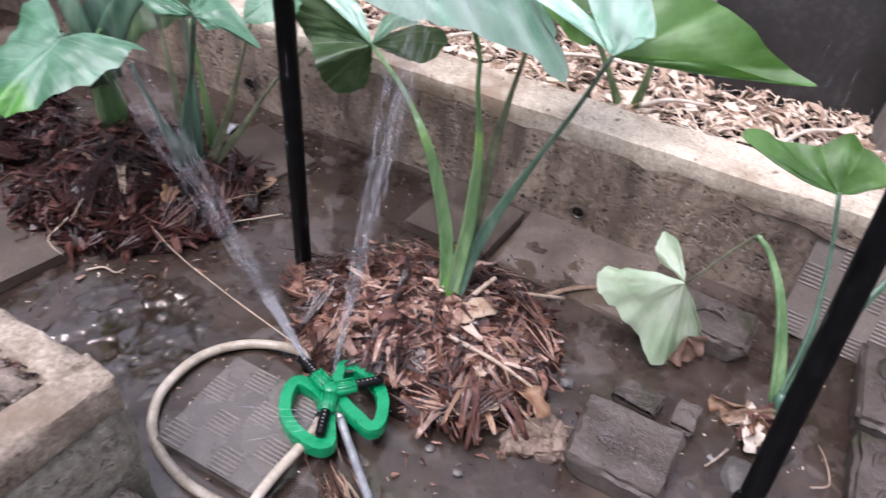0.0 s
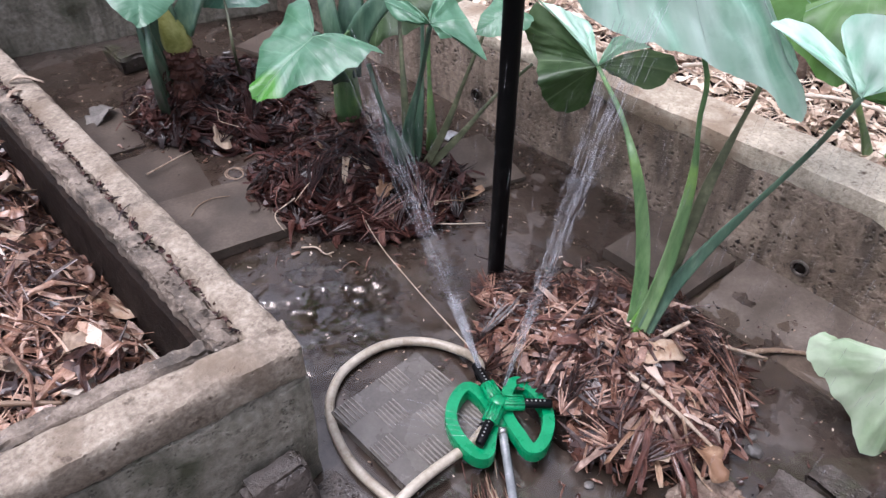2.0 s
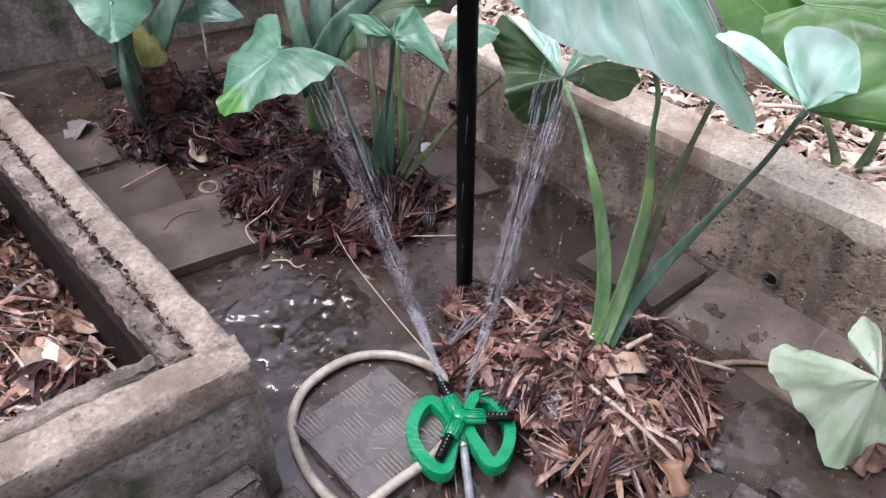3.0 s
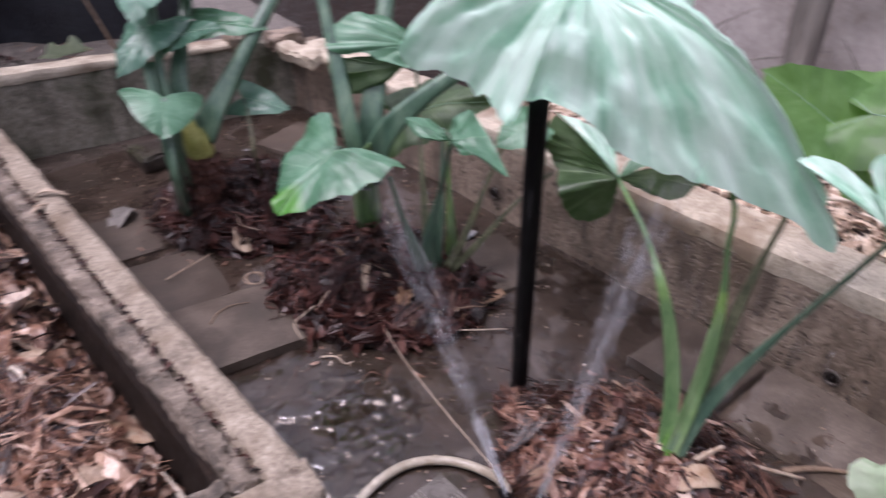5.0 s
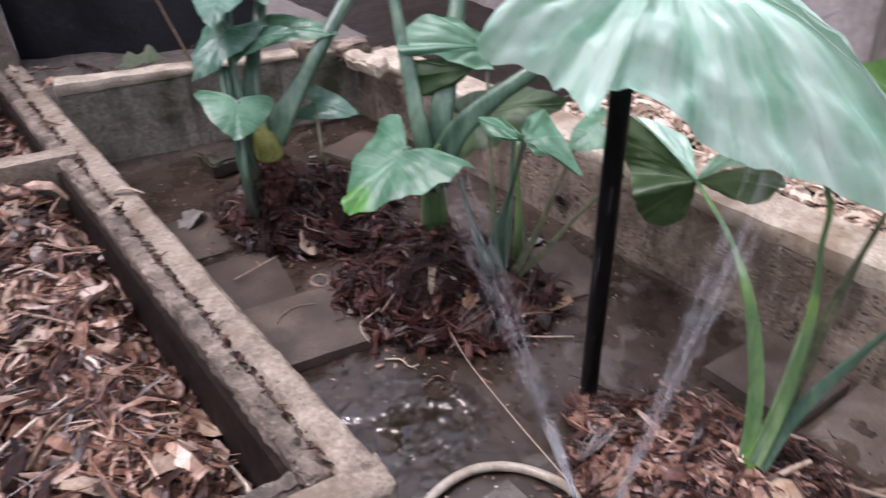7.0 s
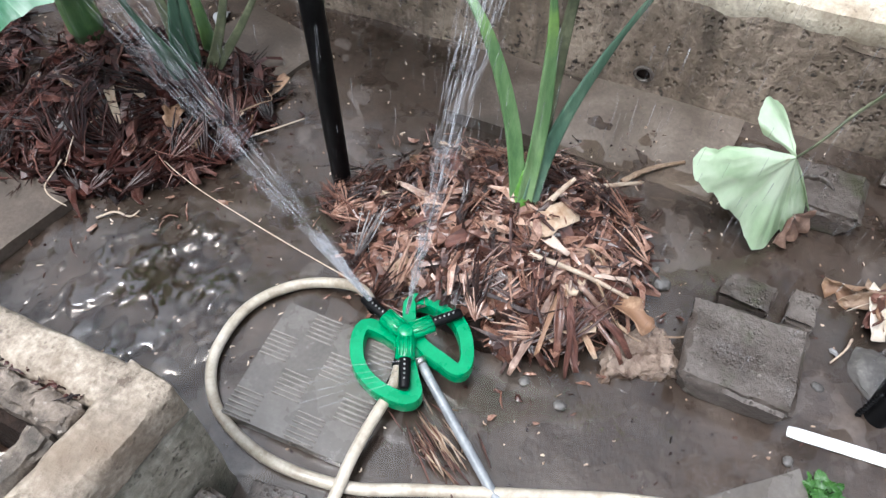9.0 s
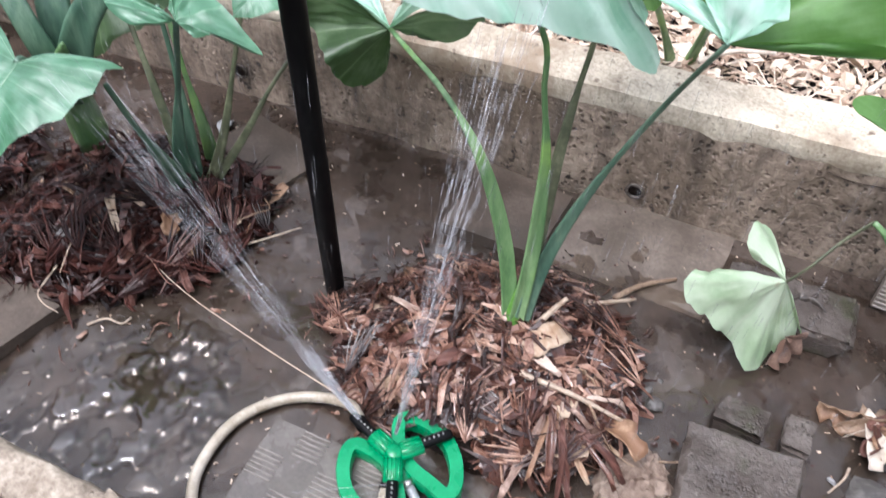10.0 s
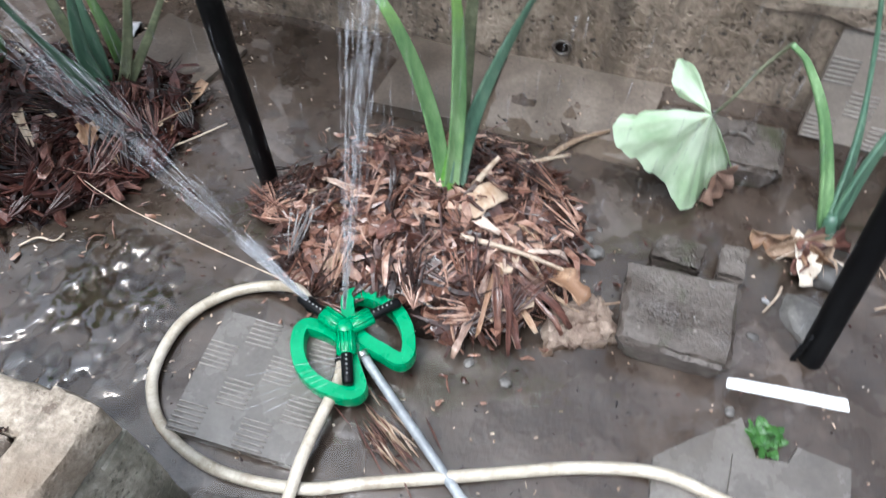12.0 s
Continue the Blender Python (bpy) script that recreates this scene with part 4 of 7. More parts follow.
tagged(part("timber_post", rough_block(box_corners((1.92, 1.86), (1.93, 1.79), 0.0, 0.06, 0.12, 1.3, 1.3), (4, 4, 20), 0.010, 8, 0.008, 32), POST), "grey weathered timber post by the wall", "post")


def stone(name, label, centre, size, seed, material, turn=0.0, lumps=0.25, category="stone", squash=0.0):
    bm = bmesh.new()
    bmesh.ops.create_icosphere(bm, subdivisions=3, radius=1.0)
    for v in bm.verts:
        n = 1 + lumps * noise.noise(v.co * 1.5 + Vector((seed, 0, 0))) + lumps * 0.5 * noise.noise(v.co * 4 + Vector((0, seed, 0)))
        v.co = v.co * n
        if squash:
            v.co = Vector([math.copysign(abs(c) ** (1 - squash), c) for c in v.co])
        v.co = Vector((v.co.x * size[0], v.co.y * size[1], v.co.z * size[2]))
    ob = part(name, bm, material)
    ob.matrix_world = pose(*centre, 0, 0, turn)
    return tagged(ob, label, category)


# broken corner stones where the two walls meet
for z, quad, seed, mat in ((0.262, [(1.303, 2.985), (1.365, 3.02), (1.352, 3.185), (1.281, 3.16)], 3, PALE_CAP), (0.285, [(1.175, 3.265), (1.262, 3.245), (1.275, 3.315), (1.19, 3.335)], 4, CAP), (0.268, [(1.285, 3.20), (1.40, 3.17), (1.43, 3.26), (1.30, 3.29)], 5, WALL)):
    tagged(part("corner_stone", rough_block([(x, y, 0.215) for x, y in quad] + [(x, y, z) for x, y in quad], (12, 12, 4), 0.012, 22, 0.010, seed), mat), "pale broken stone on the wall corner", "stone")
stone("garden_stone", "pinkish stone among the wood chips", (1.86, 1.72, 0.25), (0.05, 0.06, 0.10), 6, ROCK, 10, 0.25)
stone("garden_stone", "grey stone at the back of the chips", (1.90, 2.05, 0.26), (0.09, 0.12, 0.12), 7, PEBBLE, 10, 0.2)

# ---- paving ----


def slab(name, label, quad, z0, z1, seed, category="paving slab", material=SLAB):
    c = [(x, y, z0) for x, y in quad] + [(x, y, z1) for x, y in quad]
    ob = part(name, rough_block(c, (9, 9, 2), 0.0012, 22, 0.0015, seed), material)
    return tagged(ob, label, category, "paving slabs")


tagged(part("apron", rough_block([(1.215, 1.19, -0.02), (1.46, 1.17, -0.02), (1.45, 1.484, -0.02), (1.222, 1.490, -0.02), (1.215, 1.19, 0.003), (1.46, 1.17, 0.005), (1.45, 1.484, 0.005), (1.222, 1.490, 0.003)], (16, 20, 2), 0.0015, 18, 0.002, 13), APRON), "smooth damp concrete apron at the wall's foot", "paving", kind="structure")
SLAB_LABEL = "wet grey concrete paving slab lying loose"
slab("paving_slab", SLAB_LABEL, [(0.50, 2.225), (0.737, 2.176), (0.78, 2.40), (0.54, 2.445)], -0.01, 0.026, 1)
slab("paving_slab", SLAB_LABEL, [(1.208, 1.497), (1.390, 1.486), (1.412, 1.676), (1.206, 1.692)], -0.01, 0.028, 2)
slab("paving_slab", SLAB_LABEL, [(1.09, 2.05), (1.290, 1.99), (1.345, 2.20), (1.14, 2.26)], -0.01, 0.013, 3)
slab("paving_slab", SLAB_LABEL, [(1.161, 2.915), (1.335, 2.955), (1.30, 3.11), (1.108, 3.057)], -0.01, 0.012, 4)
slab("paving_slab", SLAB_LABEL, [(0.50, 2.47), (0.70, 2.44), (0.74, 2.66), (0.50, 2.70)], -0.01, 0.007, 5)
slab("paving_slab", SLAB_LABEL, [(0.49, 2.74), (0.66, 2.71), (0.69, 2.93), (0.49, 2.95)], -0.01, 0.007, 6)
slab("paving_slab", "thin wet grey tile fragment on the mud", [(0.55, 1.07), (0.70, 1.085), (0.795, 0.975), (0.62, 0.90)], -0.01, 0.012, 9, material=WET_TILE)
slab("paving_slab", "thin wet grey tile fragment on the mud", [(0.60, 0.99), (0.735, 0.985), (0.755, 0.84), (0.60, 0.84)], -0.008, 0.017, 10, material=WET_TILE)
slab("paving_slab", "broken wet grey tile corner on the mud", [(0.70, 0.93), (0.775, 0.90), (0.765, 0.83), (0.69, 0.83)], -0.008, 0.010, 11, material=WET_TILE)


def ribbed_tile(label, size, m, seed, blocks=4, ridges=5, body=SLAB, turned=True, height=0.0026):
    """A chequer-ribbed concrete tile: ribbed fields that turn by turns, or ribbed and plain fields by turns."""
    t = thing("ribbed_tile", label, "paving tile", "ribbed tiles")
    h = size / 2
    c = [(-h, -h, -0.022), (h, -h, -0.022), (h, h, -0.022), (-h, h, -0.022), (-h, -h, 0), (h, -h, 0), (h, h, 0), (-h, h, 0)]
    part("tile_body", rough_block(c, (8, 8, 2), 0.0006, 30, 0.002, seed), body, t)
    cell = size / blocks
    bar = mesh_from("ridge", *tube([(-cell * 0.44, 0, 0), (cell * 0.44, 0, 0)], height * 0.62, 6, 0.9), RIDGE)
    for i in range(blocks):
        for j in range(blocks):
            along = (i + j) % 2 == 0
            if not turned and along:
                continue
            for k in range(ridges):
                o = -h + (k + 0.7) * cell / (ridges + 0.4)
                upright = along or not turned
                ridge = new("ridge", bar)
                ridge.parent = t
                ridge.matrix_world = pose(o + i * cell, -h + j * cell + cell / 2, 0.0006, 0, 0, 90) if upright else pose(-h + i * cell + cell / 2, o + j * cell, 0.0006)
    t.matrix_world = m
    return t


ribbed_tile("wet ribbed concrete tile under the sprinkler", 0.195, Matrix.Translation((0.628, 1.630, 0.027)) @ Matrix.Rotation(radians(2), 4, "Z"), 1, ridges=6, body=WET_TILE, turned=False, height=0.0025)
ribbed_tile("grey ribbed concrete tile leaning on the wall", 0.21, Matrix.Translation((1.416, 0.818, 0.098)) @ Matrix.Rotation(radians(-3), 4, "Z") @ Matrix.Rotation(radians(-69), 4, "Y"), 2, ridges=6, body=DRY_TILE, turned=False, height=0.0030)

# ---- bricks ----


def brick(label, quad, z0, z1, seed, marks=(), category="brick", name="brick", bevel=0.010):
    """A worn brick with its shallow moulded marks; marks are arcs (x, y, radius, start, end) in plan."""
    t = thing(name, label, category, "bricks")
    mx, my = sum(q[0] for q in quad) / 4, sum(q[1] for q in quad) / 4
    # bottom drawn in so the sides tilt down and come out shaded
    c = [(x + (mx - x) * 0.16, y + (my - y) * 0.16, z0) for x, y in quad] + [(x, y, z1) for x, y in quad]
    part("brick_body", rough_block(c, (16, 16, 6), 0.0045, 26, bevel, seed), BRICK, t)
    for x, y, r, a0, a1 in marks:
        pts = [(x + r * math.cos(radians(a0 + (a1 - a0) * k / 8)), y + 0.8 * r * math.sin(radians(a0 + (a1 - a0) * k / 8)), z1 + 0.001 + 0.002 * noise.noise(Vector((x * 40, k * 0.6, seed)))) for k in range(9)]
        part("moulded_mark", tube(pts, [0.002] + [0.0065 + 0.0015 * math.sin(k * 1.9 + seed) for k in range(7)] + [0.002], 6, 0.6), BRICK, t, "worn raised curved mark on the brick")
    return t


brick("wet mossy grey paving block on the mud", [(0.832, 1.004), (0.986, 1.002), (0.978, 1.176), (0.834, 1.168)], -0.01, 0.058, 1, name="paving_block", category="paving block")
brick("broken grey block fragment sunk in the mud", [(1.000, 1.06), (1.060, 1.055), (1.062, 1.13), (1.005, 1.145)], -0.01, 0.036, 2, name="block_fragment", category="paving block", bevel=0.020)
brick("broken grey block fragment sunk in the mud", [(1.000, 0.998), (1.068, 0.992), (1.070, 1.035), (1.004, 1.04)], -0.01, 0.038, 3, name="block_fragment", category="paving block", bevel=0.016)
brick("wet brown brick with curved moulded marks", [(1.225, 0.955), (1.345, 0.950), (1.340, 1.175), (1.225, 1.175)], -0.01, 0.052, 4, [(1.255, 1.04, 0.045, -60, 60), (1.325, 1.05, 0.03, 150, 260)])
brick("wet brown brick with moulded lettering worn away", [(1.180, 0.642), (1.425, 0.652), (1.425, 0.772), (1.180, 0.762)], -0.01, 0.056, 5, [(1.27, 0.70, 0.035, 20, 160), (1.33, 0.71, 0.035, 20, 160), (1.25, 0.70, 0.03, 200, 330)])
brick("wet brown brick with moulded lettering worn away", [(0.930, 0.632), (1.166, 0.640), (1.166, 0.760), (0.930, 0.752)], -0.01, 0.056, 6, [(1.02, 0.69, 0.035, 20, 160), (1.10, 0.70, 0.035, -40, 120), (1.01, 0.70, 0.03, 200, 330)])
brick("small dark brick by the far wall", [(0.774, 3.100), (0.862, 3.108), (0.894, 3.205), (0.768, 3.230)], -0.01, 0.052, 7)
brick("wet mossy block at the foot of the bed wall", [(0.405, 1.525), (0.480, 1.545), (0.468, 1.630), (0.398, 1.615)], -0.01, 0.042, 8, name="paving_block", category="paving block")
upright = [(0.322, 1.568, -0.02), (0.428, 1.568, -0.02), (0.428, 1.628, -0.02), (0.322, 1.634, -0.02), (0.328, 1.614, 0.112), (0.420, 1.612, 0.120), (0.420, 1.646, 0.122), (0.328, 1.652, 0.114)]
tagged(part("paving_block", rough_block(upright, (14, 8, 14), 0.004, 30, 0.008, 19), BRICK), "dark wet block standing against the bed wall", "paving block", "bricks")
tagged(part("mortar_lump", rough_block([(0.800, 1.270, -0.01), (0.865, 1.150, -0.01), (0.935, 1.195, -0.01), (0.885, 1.275, -0.01), (0.806, 1.262, 0.013), (0.868, 1.160, 0.018), (0.925, 1.20, 0.024), (0.88, 1.262, 0.020)], (34, 34, 6), 0.013, 44, 0.010, 9), ROCK), "pale crumbling mortar lump beside the mulch", "stone")
stone("pebble", "dark wet stone beside the small plant", (1.075, 0.87, 0.012), (0.028, 0.032, 0.02), 11, PEBBLE)
stone("pebble", "flat dark stone by the black pole", (0.985, 0.895, 0.006), (0.045, 0.035, 0.014), 12, PEBBLE, 25)
for k, (px, py, ps) in enumerate([(1.011, 1.222, 0.013), (1.035, 1.238, 0.007), (0.80, 0.99, 0.007), (1.06, 1.225, 0.005), (0.93, 0.97, 0.008), (0.745, 1.30, 0.008), (0.76, 1.36, 0.007)]):
    stone("pebble", "small wet pebble on the mud", (px, py, ps * 0.5), (ps, ps * 1.2, ps * 0.7), 13 + k, PEBBLE, 40 * k)

# ---- mulch mounds ----


def mound(label, centre, axis, r1, r2, h, seed, count, chips, single, kinds, tilt=0.5, radial=True):
    ax = np.array(axis, float)
    ax /= np.linalg.norm(ax)
    ay = np.array([-ax[1], ax[0]])

    def height(x, y):
        d = np.array([x - centre[0], y - centre[1]])
        q = math.hypot(d @ ax / r1, d @ ay / r2)
        q *= 1 + 0.16 * noise.noise(Vector((x * 9, y * 9, seed)))
        return h * max(0.0, 1 - q ** 1.9) + 0.012 * noise.noise(Vector((x * 14, y * 14, seed))) * (1 if q < 1 else 0) - (0.02 if q >= 1.02 else 0)
    r = max(r1, r2) * 1.15
    base = part("mulch_mound", height_sheet(centre[0] - r, centre[0] + r, centre[1] - r, centre[1] + r, 0.014, lambda x, y: height(x, y) - 0.004), SOIL)
    tagged(base, label, "mulch mound", "mulch mounds", "stuff")

    def inside(x, y):
        d = np.array([x - centre[0], y - centre[1]])
        return math.hypot(d @ ax / r1, d @ ay / r2) < 0.99 and (abs(x - 0.745) > 0.075 or abs(y - 1.50) > 0.085)
    spot = scatter(lambda x, y: max(height(x, y), 0.0), centre[0] - r, centre[0] + r, centre[1] - r, centre[1] + r, (0.0, 0.020), inside)
    part("chips", joined(flakes(int(count * 0.8), spot, kinds, int(seed * 10), tilt * 1.4, 1.0, flow=(lambda p: math.atan2(p[1] - centre[1], p[0] - centre[0])) if radial else None),
                         frays(int(count * 0.20), spot, int(seed * 10) + 500, (0.040, 0.105), (0.0018, 0.005), (6, 12), 0.22)), chips, base)
    if single:
        top = scatter(lambda x, y: max(height(x, y), 0.0), centre[0] - r, centre[0] + r, centre[1] - r, centre[1] + r, (0.010, 0.024), inside)
        pieces("shaving", 280, top, STRIPS, single, base, int(seed * 10) + 70, 0.35, (lambda p: math.atan2(p[1] - centre[1], p[0] - centre[0])) if radial else None)
    return height


M1 = mound("mound of wet brown wood shavings round a plant", (0.965, 1.490), (0.12, -0.51), 0.238, 0.195, 0.098, 1.3, 2500, MOUND_CHIPS, MOUND_PIECE, SHAVINGS, 0.5)
M2 = mound("mound of dark sodden bark round a plant", (0.955, 2.215), (0.73, -0.68), 0.255, 0.185, 0.120, 2.7, 2300, DARK_CHIPS, DARK_PIECE, FIBRES, 0.6, False)
M3 = mound("mound of dark sodden bark round the far plant", (0.895, 2.735), (0.62, -0.78), 0.238, 0.198, 0.095, 4.1, 2000, DARK_CHIPS, DARK_PIECE, FIBRES, 0.6, False)
mound("clod of wet fibres at the foot of the black pole", (0.950, 1.730), (0.6, -0.8), 0.062, 0.045, 0.035, 6.2, 170, MOUND_CHIPS, None, ((0.6, (0.015, 0.045), (0.0015, 0.004)), (0.4, (0.012, 0.03), (0.004, 0.01))), 0.6)
grains = part("mortar_crumbs", flakes(130, scatter(lambda x, y: 0.2895 - 0.0055 * (y - 1.73), 0.352, 0.408, 1.76, 3.6, (0.0, 0.004), lambda x, y: 0.374 < x + 0.0112 * (y - 1.74) < 0.407), ((1.0, (0.004, 0.016), (0.003, 0.011)),), 63, 0.2, 0.2), ROUGH_STRIP)
groove = part("groove_soil", flakes(300, scatter(lambda x, y: 0.2885 - 0.0055 * (y - 1.73), 0.385, 0.418, 1.73, 3.6, (0.0, 0.006), lambda x, y: 0.4055 < x + 0.0118 * (y - 1.72) < 0.4165), ((0.7, (0.005, 0.018), (0.003, 0.009)), (0.3, (0.015, 0.045), (0.002, 0.005))), 64, 0.4, 0.3), DARK_CHIPS)
tagged(groove, "dark soil crumbs caught in the wall's groove", "soil", kind="stuff")
tagged(grains, "loose mortar crumbs on the inner wall strip", "rubble", kind="stuff")
crumbs = part("mud_crumbs", flakes(1000, scatter(lambda x, y: 0.001, 0.5, 1.44, 0.62, 3.25, (0.0, 0.003)), FINE, 61, 0.3, 0.2), PALE_CHIPS)
tagged(crumbs, "small wood crumbs washed over the mud", "litter", kind="stuff")
grit = part("mud_grit", flakes(1500, scatter(lambda x, y: 0.001, 0.5, 1.44, 0.62, 3.25, (0.0, 0.003)), FINE, 62, 0.3, 0.2), DARK_CHIPS)
tagged(grit, "dark grit and bark bits on the mud", "litter", kind="stuff")


def mound_foot(x, y):
    """A ring of washed-out bits round the foot of each mound."""
    for cx, cy, r in ((0.965, 1.490, 0.215), (0.955, 2.215, 0.215), (0.895, 2.735, 0.215)):
        if 0.98 < math.hypot(x - cx, y - cy) / r < 1.45 and (abs(x - 0.745) > 0.085 or abs(y - 1.50) > 0.10):
            return True
    return False


bits = part("mulch_bits", flakes(330, scatter(lambda x, y: 0.003, 0.6, 1.3, 1.15, 3.05, (0.0, 0.005), mound_foot), ((0.5, (0.010, 0.040), (0.0015, 0.004)), (0.5, (0.008, 0.024), (0.004, 0.010))), 65, 0.3, 0.4), MOUND_CHIPS)
tagged(bits, "loose bark bits washed round the mulch mounds", "litter", kind="stuff")
twigs = thing("twig_pile", "tangle of thin dry twigs by the boundary wall", "twigs", at=(1.98, 1.95, 0.2))
rng_twig = random.Random(33)
for _ in range(34):
    a = np.array([rng_twig.uniform(1.90, 2.04), rng_twig.uniform(1.62, 2.30), rng_twig.uniform(0.17, 0.30)])
    w = np.array([rng_twig.gauss(0, 0.05), rng_twig.gauss(0, 0.16), rng_twig.uniform(0.02, 0.26)])
    part("twig", tube(spline([a, a + w * 0.5 + np.array([0.0, rng_twig.gauss(0, 0.02), 0.02]), a + w], 6), [0.004, 0.0036, 0.003, 0.0025, 0.002, 0.001], 6), POST, twigs)

# ---- sprinkler, hose, poles ----
HUB = np.array([0.729, 1.535])
AXIS = np.array([0.545, 0.838])
SIDE = np.array([0.838, -0.545])


def hub_point(p, a, z):
    q = HUB + SIDE * p + AXIS * a
    return (q[0], q[1], z)


def profile_loop(points, width, height, z):
    """A closed moulded band with rounded shoulders along points in plan."""
    n = len(points)
    p = [np.array(q[:2], float) for q in points]
    section = [(-0.5, 0.0), (-0.5, 0.93), (-0.46, 1.0), (0.46, 1.0), (0.5, 0.93), (0.5, 0.0)]
    verts, faces, m = [], [], len(section)
    for i in range(n):
        t = p[(i + 1) % n] - p[i - 1]
        t /= np.linalg.norm(t)
        s = np.array([-t[1], t[0]])
        for u, w in section:
            q = p[i] + s * u * width
            verts.append((q[0], q[1], z + w * height))
    for i in range(n):
        for k in range(m):
            j, r = (i + 1) % n, (k + 1) % m
            faces.append((i * m + k, j * m + k, j * m + r, i * m + r))
    return verts, faces


def sprinkler():
    t = thing("lawn_sprinkler", "green plastic butterfly-shaped sprinkler with three black nozzles, running", "sprinkler", at=(HUB[0], HUB[1], 0.03))
    wing = [(0.012, 0.004), (0.022, 0.028), (0.036, 0.047), (0.052, 0.044), (0.070, 0.020), (0.079, -0.012), (0.072, -0.048), (0.052, -0.079), (0.034, -0.082), (0.024, -0.056), (0.014, -0.026)]
    for s in (1, -1):
        pts = spline([hub_point(s * p, a, 0) for p, a in wing + wing[:1]], 56)[:-1]
        part("base_wing", profile_loop(pts, 0.0200, 0.024, 0.030), GREEN, t).data.set_sharp_from_angle(angle=radians(40))
    part("hub", merged(tube([hub_point(0, 0, 0.026), hub_point(0, 0, 0.048), hub_point(0, 0, 0.058)], [0.022, 0.020, 0.016], 20), tube([hub_point(0, -0.006, 0.044), hub_point(0.0, -0.036, 0.042)], [0.011, 0.0095], 14)), GREEN, t)
    part("swivel_cap", tube([hub_point(0, 0, 0.056), hub_point(0, 0, 0.070), hub_point(0, 0, 0.074)], [0.013, 0.013, 0.009], 18), GREEN, t)
    for ang in (72, -42, 205):
        d = np.array([math.cos(radians(ang)), math.sin(radians(ang)), 0.0])
        s = np.array([-d[1], d[0], 0])
        o = np.array([HUB[0], HUB[1], 0.064])
        arm = part("arm", tube([o + d * 0.002, o + d * 0.020, o + d * 0.040, o + d * 0.042], [0.0135, 0.0145, 0.0145, 0.012], 10, 0.62, twist=s), GREEN, t)
        for k in (-1.5, -0.5, 0.5, 1.5):
            part("rib", tube([o + d * 0.010 + s * k * 0.0056 + (0, 0, 0.0088), o + d * 0.040 + s * k * 0.0056 + (0, 0, 0.0086)], 0.0015, 6), GREEN, arm)
        noz = part("nozzle", tube([o + d * 0.038, o + d * 0.042, o + d * 0.084, o + d * 0.087], [0.0075, 0.0085, 0.0078, 0.006], 12, 0.9, twist=s), BLACK, t, "black plastic nozzle bar with jet holes")
        for k in range(5):
            part("jet_hole", tube([o + d * (0.046 + 0.007 * k) + (0, 0, 0.0055), o + d * (0.046 + 0.007 * k) + (0, 0, 0.0082)], 0.0016, 8), STEEL, noz)
    part("hose_clip", merged(tube([hub_point(0.0, -0.034, 0.042), hub_point(0.0, -0.044, 0.040)], 0.0088, 16), tube([hub_point(0.007, -0.037, 0.047), hub_point(-0.007, -0.037, 0.049)], 0.002, 8)), STEEL, t, "steel hose clip")
    part("inlet_tube", tube(spline([hub_point(0, -0.040, 0.040), (0.672, 1.452, 0.024), (0.571, 1.317, 0.012), (0.47, 1.182, 0.010)], 18), 0.0072, 12), GREY_TUBE, t, "wet grey plastic inlet tube")


sprinkler()


def hose(label, pts, r=0.0085, n=70):
    t = thing("garden_hose", label, "hose", "garden hoses", at=pts[0])
    part("hose_tube", tube(spline(pts, n), r, 12), HOSE, t)
    a, b = np.array(pts[0]), np.array(pts[1])
    part("hose_collar", tube([a, a + (b - a) * 0.3], r * 1.15, 14), BLACK, t, "black push-on collar")
    return t


hose("cream garden hose looped round the sprinkler", [(0.752, 1.598, 0.052), (0.783, 1.640, 0.036), (0.782, 1.700, 0.016), (0.753, 1.750, 0.0125), (0.705, 1.785, 0.0125), (0.648, 1.795, 0.0125), (0.584, 1.781, 0.0125), (0.530, 1.729, 0.0125), (0.502, 1.633, 0.0125),
      (0.513, 1.519, 0.012), (0.550, 1.429, 0.012), (0.607, 1.290, 0.012), (0.655, 1.171, 0.012), (0.675, 1.077, 0.021), (0.669, 1.011, 0.021), (0.645, 0.93, 0.027), (0.58, 0.80, 0.020), (0.42, 0.62, 0.010)], n=110)
hose("cream garden hose running out from under the sprinkler", [(0.700, 1.530, 0.037), (0.657, 1.521, 0.037), (0.577, 1.524, 0.036), (0.520, 1.523, 0.030), (0.46, 1.515, 0.012), (0.36, 1.46, 0.010), (0.2, 1.35, 0.010)], n=40)


def pole(label, base, way, length, r):
    t = thing("plastic_pole", label, "pole", "black poles", at=base)
    b, w = np.array(base, float), np.array(way, float)
    w /= np.linalg.norm(w)
    part("pipe", tube([b - w * 0.05] + [b + w * length * k / 10 for k in range(11)], r, 20), BLACK, t)
    part("end_rim", tube([b + w * length, b + w * (length + 0.006)], [r * 1.02, r * 0.9], 20), BLACK, t)
    return t


pole("upright black plastic pipe leaning a little", (0.968, 1.777, 0.0), (-0.039, -0.020, 0.60), 0.690, 0.0160)
pole("upright black plastic pipe with a cord at its foot", (0.922, 0.886, 0.0), (0.158, 0.060, 0.985), 1.15, 0.0185)
cord = [(0.925 - 0.016 + 0.0022 * math.cos(k * 1.9), 0.912 + 0.0022 * math.sin(k * 1.9), 0.006 + 0.0021 * k) for k in range(34)]
tagged(part("steel_rod", tube(cord, 0.0030, 6), BLACK), "short dark twisted rod beside the black pole", "rod")


